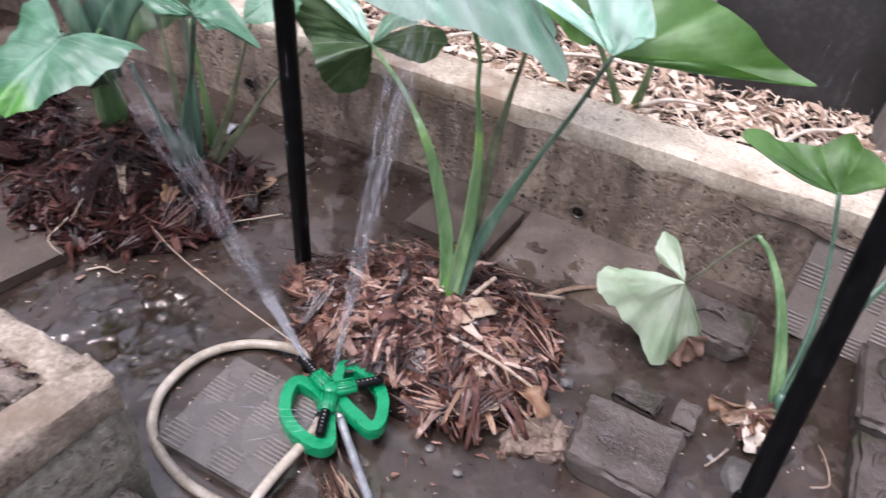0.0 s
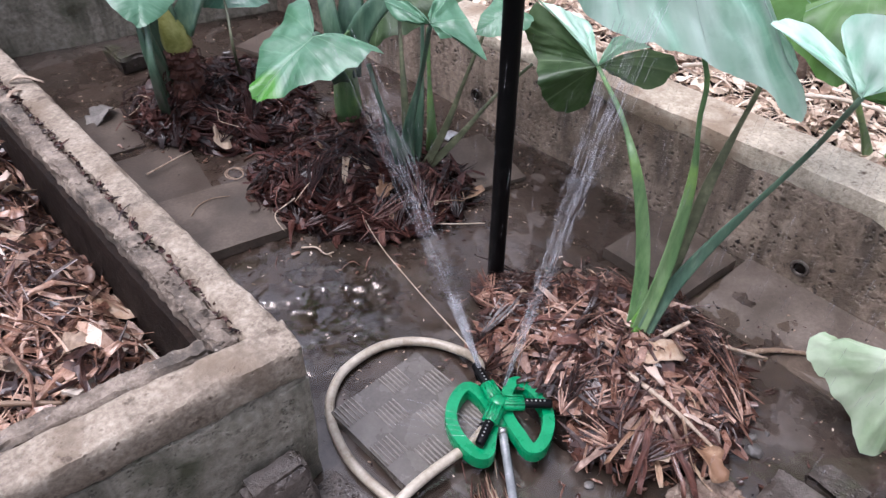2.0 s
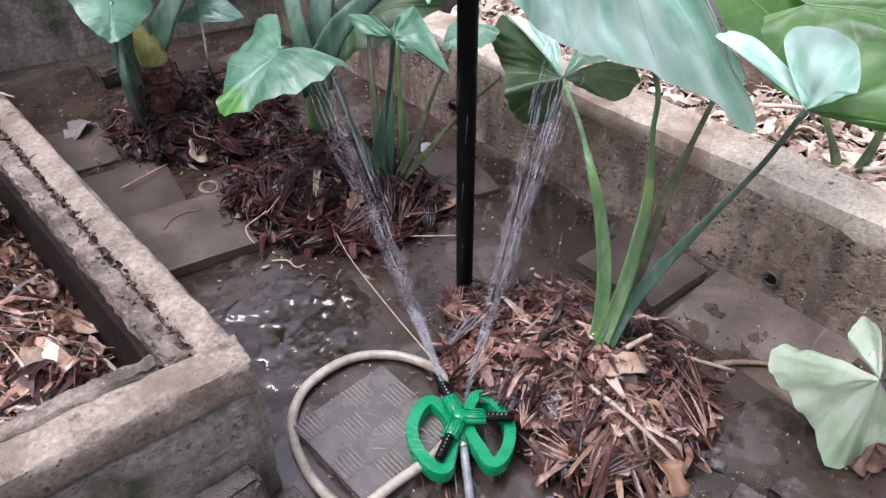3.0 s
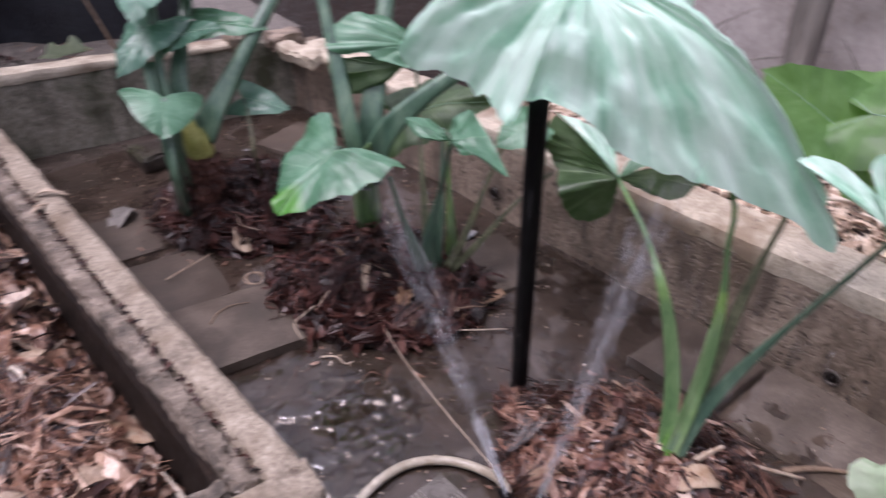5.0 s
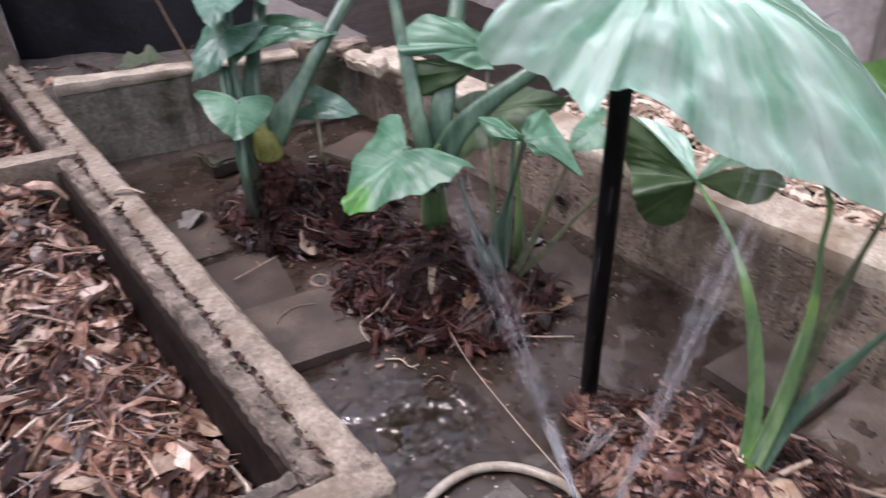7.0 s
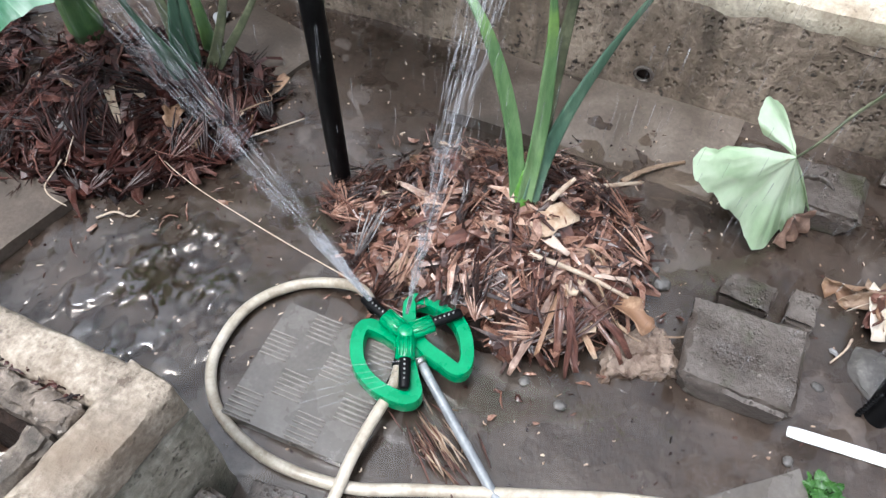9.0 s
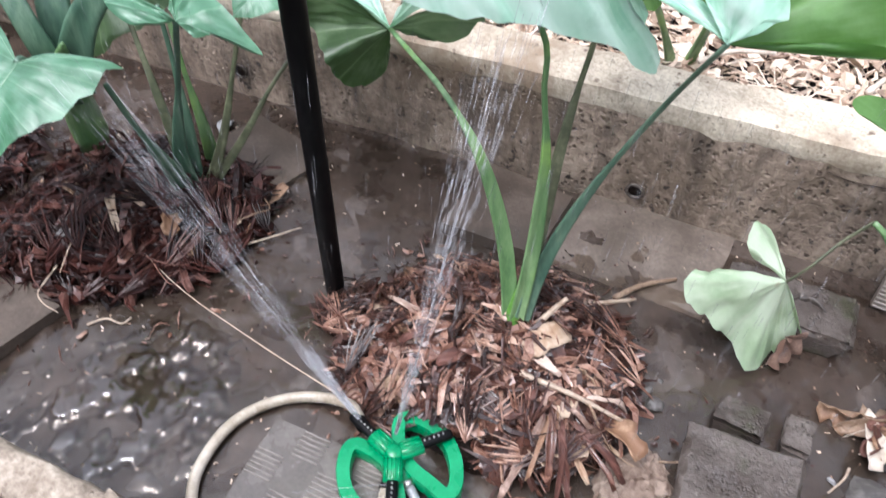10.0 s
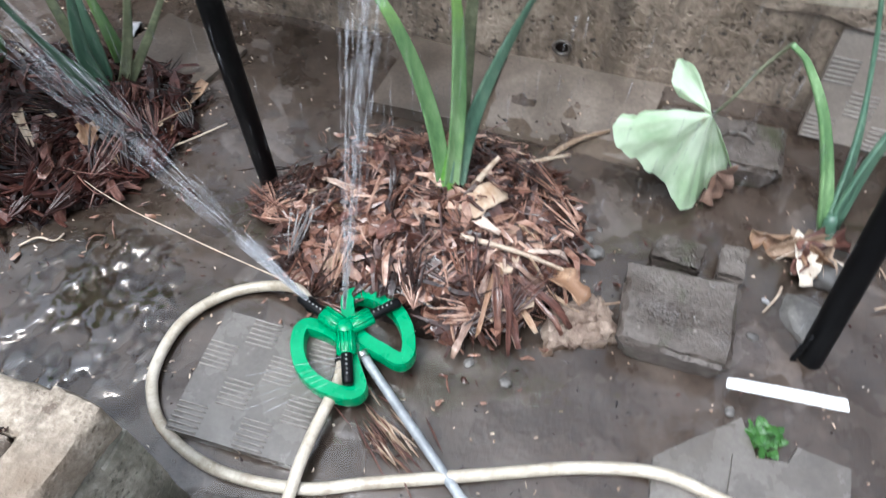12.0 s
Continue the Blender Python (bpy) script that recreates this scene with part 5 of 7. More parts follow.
def drain_hole(x, y, z):
    """A small pipe end set in the wall face, with a mortar collar and a dark plug painting the shade of its inside."""
    t = thing("drain_hole", "small round drain hole in the bed wall", "drain", "drain holes", at=(x, y, z), kind="structure")
    ring = [(x - 0.002, y + 0.0165 * math.cos(w), z + 0.0155 * math.sin(w)) for w in np.linspace(0, 2 * math.pi, 21)[:-1]]
    part("pipe_rim", tube(ring, 0.0036, 7, closed=True), BRICK, t)
    part("dark_plug", tube([(x + 0.004, y, z), (x + 0.0005, y, z)], [0.015, 0.014], 18), SOIL, t)


drain_hole(1.4385, 1.380, 0.048)
drain_hole(1.4065, 2.29, 0.064)

# ---- plants ----


def leaf_outline(lobe, spread=0.0):
    """Half of a heart-shaped outline, tip to notch, x along the midrib and y across, for a length and half width of one; spread opens the notch between the lobes."""
    shut = [(1.0, 0.0), (0.93, 0.12), (0.80, 0.36), (0.58, 0.70), (0.30, 0.93), (0.02, 1.0), (-0.55 * lobe, 0.90), (-0.85 * lobe, 0.62), (-lobe, 0.38), (-0.80 * lobe, 0.20), (-0.35 * lobe, 0.06), (0.0, 0.0)]
    wide = [(1.0, 0.0), (0.94, 0.10), (0.82, 0.29), (0.60, 0.53), (0.34, 0.72), (0.06, 0.88), (-0.45 * lobe, 0.99), (-0.88 * lobe, 1.0), (-lobe, 0.84), (-0.72 * lobe, 0.52), (-0.34 * lobe, 0.20), (0.0, 0.0)]
    pts = [(a[0] * (1 - spread) + b[0] * spread, a[1] * (1 - spread) + b[1] * spread) for a, b in zip(shut, wide)]
    return spline([(*p, 0) for p in pts], 30)


def leaf(plant, joint, tip, face, half=0.42, lobe=0.40, bend=0.5, cup=(0.4, 0.4), fold=(0.0, 0.0), wave=0.02, material=LEAF_TOP, seed=1, sides=(1.0, 1.0), veins=True, label="", spread=0.6, ragged=0.03, quilt=0.010):
    """A heart-shaped leaf from its stalk's joint to its tip. face: which way its upper side looks; half: half width over length;
    bend: how far the midrib droops; cup and fold: how each half curves or hangs; wave: ripple of the rim."""
    joint, tip, face = np.array(joint, float), np.array(tip, float), np.array(face, float)
    size = np.linalg.norm(tip - joint)

    def shape(x, y):
        side = 0 if y >= 0 else 1
        a = abs(y) * half * sides[side]
        c, f = cup[side], fold[side]
        yy = math.sin(c * a) / c if abs(c) > 1e-4 else a
        zz = -(1 - math.cos(c * a)) / c if abs(c) > 1e-4 else 0.0
        yy, zz = yy * math.cos(f) + zz * math.sin(f), zz * math.cos(f) - yy * math.sin(f)
        r = math.hypot(x, y)
        th = math.atan2(y, x)
        zz += wave * r * r * (math.sin(7 * th + seed) + 0.6 * math.sin(16.1 * th + 2 * seed)) + quilt * (0.5 - abs((6.5 * (x + 0.1 * abs(y)) / (1 + 1.4 * abs(y))) % 1 - 0.5)) * min(1, abs(y) * 4)
        zz += 0.028 * noise.noise(Vector((x * 3, y * 3, seed))) + 0.010 * noise.noise(Vector((x * 9, y * 9, seed)))
        b = bend if abs(bend) > 1e-4 else 1e-4
        px, pz = math.sin(b * x) / b, -(1 - math.cos(b * x)) / b
        return np.array([px + math.sin(b * x) * zz, yy if side == 0 else -yy, pz + math.cos(b * x) * zz])
    end = shape(1.0, 0.0)
    k = size / np.linalg.norm(end)
    lx = end / np.linalg.norm(end)
    lz = np.array([0, 0, 1.0]) - lx * lx[2]
    lz /= np.linalg.norm(lz)
    wx = (tip - joint) / size
    wz = face - wx * (face @ wx)
    wz /= np.linalg.norm(wz)
    rot = np.column_stack([wx, np.cross(wz, wx), wz]) @ np.column_stack([lx, np.cross(lz, lx), lz]).T

    def place(x, y, lift=0.0):
        return joint + k * (rot @ (shape(x, y) + np.array([0, 0, lift])))
    half_line = leaf_outline(lobe, spread)
    rim = [(p[0], p[1]) for p in half_line] + [(p[0], -p[1]) for p in reversed(half_line[1:-1])]
    rings, m = 14, len(rim)
    rng = random.Random(seed)
    nick = [1 + rng.uniform(-0.02, 0.012) + ragged * noise.noise(Vector((i * 0.45, seed, 0))) for i in range(m)]
    flat = [(0.0, 0.0)]
    for r in range(1, rings + 1):
        q = (r / rings) ** 0.85
        flat += [(x * q * (1 + (nick[i] - 1) * q ** 6), y * q * (1 + (nick[i] - 1) * q ** 6)) for i, (x, y) in enumerate(rim)]
    notch = len(half_line) - 1
    faces = [(0, 1 + i, 1 + (i + 1) % m) for i in range(m) if i not in (notch, notch - 1)]
    for r in range(rings - 1):
        a, b = 1 + r * m, 1 + (r + 1) * m
        faces += [(a + i, b + i, b + (i + 1) % m, a + (i + 1) % m) for i in range(m)]
    blade = part("leaf_blade", ([place(*p) for p in flat], faces), material, plant, label)
    layer = blade.data.uv_layers.new(name="veins")
    index = np.empty(len(blade.data.loops), dtype=np.int32)
    blade.data.loops.foreach_get("vertex_index", index)
    table = np.array([((x + 0.1 * abs(y)) / (1 + 1.4 * abs(y)), abs(y)) for x, y in flat], dtype=np.float32)
    layer.data.foreach_set("uv", table[index].ravel())
    if veins:
        lift = 0.0012
        lines = [tube([place(x, 0, lift) for x in np.linspace(0, 0.96, 12)], list(np.linspace(0.0014, 0.0004, 12) * size / 0.25), 5)]
        for s in (1, -1):
            lines.append(tube([place(-lobe * 0.85 * u, s * (0.42 + 0.3 * spread) * u, lift) for u in np.linspace(0.02, 0.95, 7)], list(np.linspace(0.0010, 0.0003, 7) * size / 0.25), 5))
        part("venation", merged(*lines), VEIN, blade, "pale raised veins")
    return blade


def stalk(plant, points, r0, r1, material=STEM, sheath=0.35, name="leaf_stalk", n=18, flat=0.8, hold=1.0):
    """A leaf stalk: a broad channel with thin edges where it sheathes the base, round and thin towards the leaf."""
    pts = spline(points, n)
    sides, verts, faces = 14, [], []
    face = np.array([-0.62, -0.55, 0.25])
    for i in range(n):
        u = i / (n - 1)
        wide = max(0.0, 1 - (u / max(sheath, 0.01)) ** hold) ** 0.8
        r = r1 * (1.15 - 0.25 * u) + (r0 - r1) * wide
        t = pts[min(i + 1, n - 1)] - pts[max(i - 1, 0)]
        t /= np.linalg.norm(t)
        x = face - t * (face @ t)
        x /= np.linalg.norm(x)
        y = np.cross(t, x)
        for k in range(sides):
            w = 2 * math.pi * k / sides
            cx, cy = math.cos(w), math.sin(w)
            dent = 0.95 * wide * max(0.0, cx) ** 1.5 + 0.25 * max(0.0, cx) ** 3
            verts.append(pts[i] + r * (x * (cx - dent) * (flat + 0.2) + y * cy))
    for i in range(n - 1):
        for k in range(sides):
            q = (k + 1) % sides
            faces.append((i * sides + k, i * sides + q, (i + 1) * sides + q, (i + 1) * sides + k))
    faces += [tuple(range(sides - 1, -1, -1)), tuple((n - 1) * sides + k for k in range(sides))]
    return part(name, (verts, faces), material, plant)


def plant_near():
    t = thing("taro_plant", "taro plant with large blue-green leaves in a mulch mound", "plant", "taro plants", at=(0.974, 1.454, 0.093))
    part("stem_base", tube(spline([(0.968, 1.462, 0.060), (0.974, 1.464, 0.100), (0.986, 1.466, 0.135), (0.998, 1.468, 0.170)], 12), [0.022, 0.024, 0.025, 0.024, 0.022, 0.020, 0.017, 0.014, 0.011, 0.008, 0.006, 0.003], 14, 0.8), SHEATH, t, "bright green swollen stem base")
    stalk(t, [(0.964, 1.459, 0.095), (0.992, 1.478, 0.170), (1.008, 1.500, 0.250), (1.010, 1.530, 0.345), (1.014, 1.567, 0.415), (1.070, 1.636, 0.430), (1.140, 1.715, 0.420), (1.222, 1.796, 0.397)], 0.0125, 0.0043, STEM, 0.62, n=30, flat=0.55, hold=2.4)
    stalk(t, [(0.966, 1.455, 0.100), (1.006, 1.456, 0.230), (1.022, 1.460, 0.325), (1.029, 1.466, 0.410), (1.028, 1.480, 0.500), (1.025, 1.492, 0.580), (1.012, 1.580, 0.700), (0.980, 1.742, 0.795)], 0.0120, 0.0038, STEM, 0.50, n=30, flat=0.6, hold=2.2)
    stalk(t, [(0.970, 1.452, 0.100), (1.040, 1.458, 0.240), (1.073, 1.459, 0.372), (1.102, 1.457, 0.455), (1.119, 1.452, 0.516), (1.136, 1.450, 0.575)], 0.0110, 0.0042, STEM_DARK, 0.62, n=26, flat=0.6, hold=2.0)
    stalk(t, [(0.968, 1.450, 0.095), (1.008, 1.445, 0.185), (1.056, 1.430, 0.260), (1.090, 1.395, 0.360), (1.091, 1.345, 0.485), (1.041, 1.299, 0.607)], 0.0140, 0.0047, STEM_BLUE, 0.62, n=28, flat=0.5, hold=1.8)
    # the big leaf and its back lobe, sky sheen painted in their colour
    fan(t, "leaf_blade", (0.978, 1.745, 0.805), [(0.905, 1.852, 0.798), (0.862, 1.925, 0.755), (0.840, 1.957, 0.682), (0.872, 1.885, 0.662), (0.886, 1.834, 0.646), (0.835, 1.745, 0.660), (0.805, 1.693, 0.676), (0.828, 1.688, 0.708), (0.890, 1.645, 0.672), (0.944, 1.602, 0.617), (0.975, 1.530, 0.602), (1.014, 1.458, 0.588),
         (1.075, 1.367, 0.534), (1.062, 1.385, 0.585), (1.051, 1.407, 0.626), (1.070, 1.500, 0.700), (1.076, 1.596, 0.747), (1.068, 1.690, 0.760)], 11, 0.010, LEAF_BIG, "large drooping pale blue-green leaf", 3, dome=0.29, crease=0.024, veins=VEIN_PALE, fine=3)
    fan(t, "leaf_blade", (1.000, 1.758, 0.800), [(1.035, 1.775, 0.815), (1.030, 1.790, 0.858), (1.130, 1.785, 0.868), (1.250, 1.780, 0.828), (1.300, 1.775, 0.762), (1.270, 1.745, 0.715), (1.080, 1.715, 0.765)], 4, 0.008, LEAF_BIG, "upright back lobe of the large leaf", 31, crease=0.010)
    joint = (1.222, 1.798, 0.397)
    # one leaf in two tones: shaded side painted dark, skyward side pale
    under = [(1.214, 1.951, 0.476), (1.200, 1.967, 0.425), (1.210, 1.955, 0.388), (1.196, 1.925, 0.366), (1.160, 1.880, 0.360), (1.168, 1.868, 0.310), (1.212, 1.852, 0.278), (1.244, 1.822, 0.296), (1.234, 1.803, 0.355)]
    fan(t, "leaf_blade", joint, under, 4, 0.007, LEAF_SHADED, "underside of the leaf hanging folded, coloured dark as in shade", 5, crease=0.006)
    fan(t, "leaf_blade", joint, [(1.213, 1.953, 0.479), (1.242, 1.905, 0.465), (1.263, 1.860, 0.449), (1.238, 1.820, 0.415)], 2, 0.005, LEAF_BIG, "upper side of the hanging leaf, coloured pale as if lit", 6)
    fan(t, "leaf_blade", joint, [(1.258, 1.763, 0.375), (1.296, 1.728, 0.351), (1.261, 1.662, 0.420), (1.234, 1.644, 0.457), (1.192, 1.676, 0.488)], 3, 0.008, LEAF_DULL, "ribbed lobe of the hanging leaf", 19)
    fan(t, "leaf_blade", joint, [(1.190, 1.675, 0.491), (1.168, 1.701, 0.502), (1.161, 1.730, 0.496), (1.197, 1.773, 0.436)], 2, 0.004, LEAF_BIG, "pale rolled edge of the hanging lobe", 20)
    part("midrib", tube(spline([joint, (1.221, 1.850, 0.430), (1.216, 1.905, 0.459), (1.213, 1.952, 0.479)], 10), [0.0036, 0.0034, 0.0032, 0.003, 0.0027, 0.0024, 0.002, 0.0017, 0.0013, 0.001], 7), VEIN, t, "pale raised midrib of the hanging leaf")
    joint = (1.041, 1.299, 0.607)
    fan(t, "leaf_blade", joint, [(1.050, 1.275, 0.609), (1.080, 1.201, 0.617), (1.100, 1.114, 0.614), (1.120, 1.053, 0.614), (1.120, 1.133, 0.647), (1.120, 1.207, 0.683), (1.110, 1.293, 0.671), (1.060, 1.359, 0.635)], 5, 0.010, LEAF_LIME, "half of a folded leaf, tinted bright green as if lit from behind", 8)
    # both curled lobes take the painted sky sheen too
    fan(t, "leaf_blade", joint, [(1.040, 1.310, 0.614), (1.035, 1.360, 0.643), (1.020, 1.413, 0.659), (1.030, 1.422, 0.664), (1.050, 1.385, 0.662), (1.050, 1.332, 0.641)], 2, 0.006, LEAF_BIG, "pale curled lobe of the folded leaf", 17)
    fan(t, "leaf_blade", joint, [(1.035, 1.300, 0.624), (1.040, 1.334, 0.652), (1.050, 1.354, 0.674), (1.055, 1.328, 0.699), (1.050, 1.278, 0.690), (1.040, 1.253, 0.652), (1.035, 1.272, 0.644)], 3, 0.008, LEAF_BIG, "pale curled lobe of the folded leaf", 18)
    return t


def fan(plant, name, centre, rim, pleats, depth, material, label, seed, dome=-0.05, crease=0.0, veins=None, fine=1):
    """A limp piece of leaf hanging from its joint; rim is the run of its edge, dome its upward swell, crease its small folds."""
    n = 60 * fine
    edge, c = spline(rim, n + 1), np.array(centre, float)
    face = np.cross(np.array(rim[0]) - c, np.array(rim[-1]) - c)
    face = face / np.linalg.norm(face)
    if dome > 0:
        face = np.array([-0.30, -0.35, 0.88])
    rings = 12 * min(fine, 2)

    def place(w, q, lift=0.0):
        i = min(int(w * n), n - 1)
        p = edge[i] + (edge[i + 1] - edge[i]) * (w * n - i)
        ragged = 1 + 0.03 * noise.noise(Vector((w * 14 * fine, seed, 0))) * q ** 8
        push = depth * q * 0.5 * (abs(math.cos(math.pi * w * pleats)) * 2 - 1) + 0.006 * noise.noise(Vector((w * 5, q * 3, seed)))
        push += crease * q * (noise.noise(Vector((w * 26, q * 4, seed + 3))) + 0.6 * noise.noise(Vector((w * 9, q * 9, seed + 5))) + 0.35 * noise.noise(Vector((w * 60, q * 16, seed + 8))))
        swell = dome * math.sin(math.pi * q ** 0.9) * (0.75 if dome > 0.1 else 1.0) * np.linalg.norm(p - c)
        return c + (p - c) * q * ragged + face * (push + swell + lift)
    verts, uv = [], []
    for r in range(rings + 1):
        q = (r + 0.15) / (rings + 0.15)
        for i in range(n + 1):
            verts.append(place(i / n, q))
            uv.append((i / n * pleats / 6.5 + 0.077, q))
    m = n + 1
    faces = [(r * m + i, r * m + i + 1, (r + 1) * m + i + 1, (r + 1) * m + i) for r in range(rings) for i in range(n)]
    ob = part(name, (verts, faces), material, plant, label)
    layer = ob.data.uv_layers.new(name="veins")
    index = np.empty(len(ob.data.loops), dtype=np.int32)
    ob.data.loops.foreach_get("vertex_index", index)
    layer.data.foreach_set("uv", np.array(uv, dtype=np.float32)[index].ravel())
    if veins:
        lines = [tube([place(k / pleats, q, 0.0008) for q in np.linspace(0.02, 0.93, 14)], list(np.linspace(0.0011, 0.0003, 14)), 5) for k in range(1, pleats)]
        part("venation", merged(*lines), veins, ob, "pale raised veins")
    return ob


def wilted_leaf(t):
    j = (1.190, 1.106, 0.177)
    fan(t, "leaf_blade", j, [(1.183, 1.199, 0.176), (1.122, 1.246, 0.173), (1.128, 1.174, 0.095), (1.150, 1.100, 0.010), (1.190, 1.065, 0.012), (1.228, 1.033, 0.008), (1.233, 1.041, 0.052)], 4, 0.020, LEAF_PALE, "pale wilted leaf folded over on the ground", 12, crease=0.012)
    fan(t, "leaf_blade", j, [(1.209, 1.159, 0.185), (1.215, 1.177, 0.204), (1.253, 1.175, 0.218), (1.265, 1.149, 0.201), (1.228, 1.120, 0.186)], 2, 0.004, LEAF_PALE, "upturned lobe of the wilted leaf", 13)
    fan(t, "torn_edge", (1.182, 1.066, 0.066), [(1.155, 1.084, 0.024), (1.166, 1.060, 0.008), (1.190, 1.046, 0.010), (1.216, 1.030, 0.014), (1.229, 1.034, 0.052)], 4, 0.010, HUSK, "brown rotten edge of the wilted leaf", 15)


def plant_small():
    t = thing("taro_plant", "small taro plant with one snapped leaf stalk", "plant", "taro plants", at=(1.127, 0.887, 0.020))
    part("stem_base", tube(spline([(1.124, 0.887, 0.000), (1.128, 0.887, 0.042), (1.135, 0.889, 0.080)], 6), [0.014, 0.015, 0.014, 0.013, 0.011, 0.008], 10), STEM_BLUE, t)
    stalk(t, [(1.128, 0.890, 0.053), (1.175, 0.918, 0.130), (1.215, 0.955, 0.205), (1.244, 1.000, 0.262), (1.250, 1.030, 0.284)], 0.013, 0.005, STEM, 0.8)
    stalk(t, [(1.250, 1.030, 0.284), (1.232, 1.058, 0.248), (1.202, 1.084, 0.212), (1.188, 1.106, 0.179)], 0.0030, 0.0024, STEM_DARK, 0.2, name="snapped_stalk")
    stalk(t, [(1.131, 0.884, 0.053), (1.215, 0.886, 0.150), (1.290, 0.910, 0.265), (1.319, 0.944, 0.372)], 0.012, 0.0040, STEM_BLUE, 0.5)
    stalk(t, [(1.131, 0.880, 0.053), (1.187, 0.866, 0.160), (1.270, 0.824, 0.264), (1.394, 0.767, 0.319), (1.480, 0.724, 0.339)], 0.013, 0.0048, STEM_BLUE, 0.6)
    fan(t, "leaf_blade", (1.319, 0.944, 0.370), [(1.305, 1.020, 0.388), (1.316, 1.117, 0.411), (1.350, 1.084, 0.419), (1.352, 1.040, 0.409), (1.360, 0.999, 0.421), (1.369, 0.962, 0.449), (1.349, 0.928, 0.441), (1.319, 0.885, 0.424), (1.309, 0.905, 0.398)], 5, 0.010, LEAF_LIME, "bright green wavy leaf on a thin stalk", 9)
    wilted_leaf(t)
    leaf(t, (1.480, 0.724, 0.339), (1.571, 0.622, 0.360), (-0.3, 0.1, 0.9), 0.40, 0.30, 0.5, (0.5, 0.5), (0, 0), 0.03, LEAF_DEEP, 14)
    return t


def corm(plant, points, radius, seed):
    """A stem base wrapped in the frayed brown rings of old leaf stalks."""
    path, sides, n = spline(points, 34), 40, 34
    verts, faces = [], []
    for i, p in enumerate(path):
        ring = 0.0045 * (i % 5) / 4
        for k in range(sides):
            w = 2 * math.pi * k / sides
            q = Vector((math.cos(w) * 2.2, math.sin(w) * 2.2, i * 0.22 + seed))
            r = radius * (1.08 - 0.22 * i / n) - ring + 0.010 * noise.noise(q) + 0.006 * noise.noise(q * Vector((4.5, 4.5, 1.2)))
            verts.append((p[0] + r * math.cos(w), p[1] + r * math.sin(w), p[2] + 0.006 * noise.noise(q * 1.7)))
    for i in range(n - 1):
        for k in range(sides):
            q = (k + 1) % sides
            faces.append((i * sides + k, i * sides + q, (i + 1) * sides + q, (i + 1) * sides + k))
    faces.append(tuple((n - 1) * sides + k for k in range(sides)))
    body = part("corm", (verts, faces, False), CORM_BARK, plant, "fibrous red-brown stem base")
    rng = random.Random(seed)
    for _ in range(46):
        w, i = rng.uniform(0, 6.28), rng.randrange(2, n - 4)
        p, r = path[i], radius * (1.10 - 0.22 * i / n)
        a = np.array([p[0] + r * math.cos(w), p[1] + r * math.sin(w), p[2]])
        b = a + np.array([0.014 * math.cos(w), 0.014 * math.sin(w), rng.uniform(-0.020, 0.004)])
        c = b + np.array([0.010 * math.cos(w + 0.6), 0.010 * math.sin(w + 0.6), -rng.uniform(0.012, 0.040)])
        part("fibre", tube([a, b, c], [0.0028, rng.uniform(0.0015, 0.0032), 0.0008], 5, 0.4), DARK_CHIPS, body)


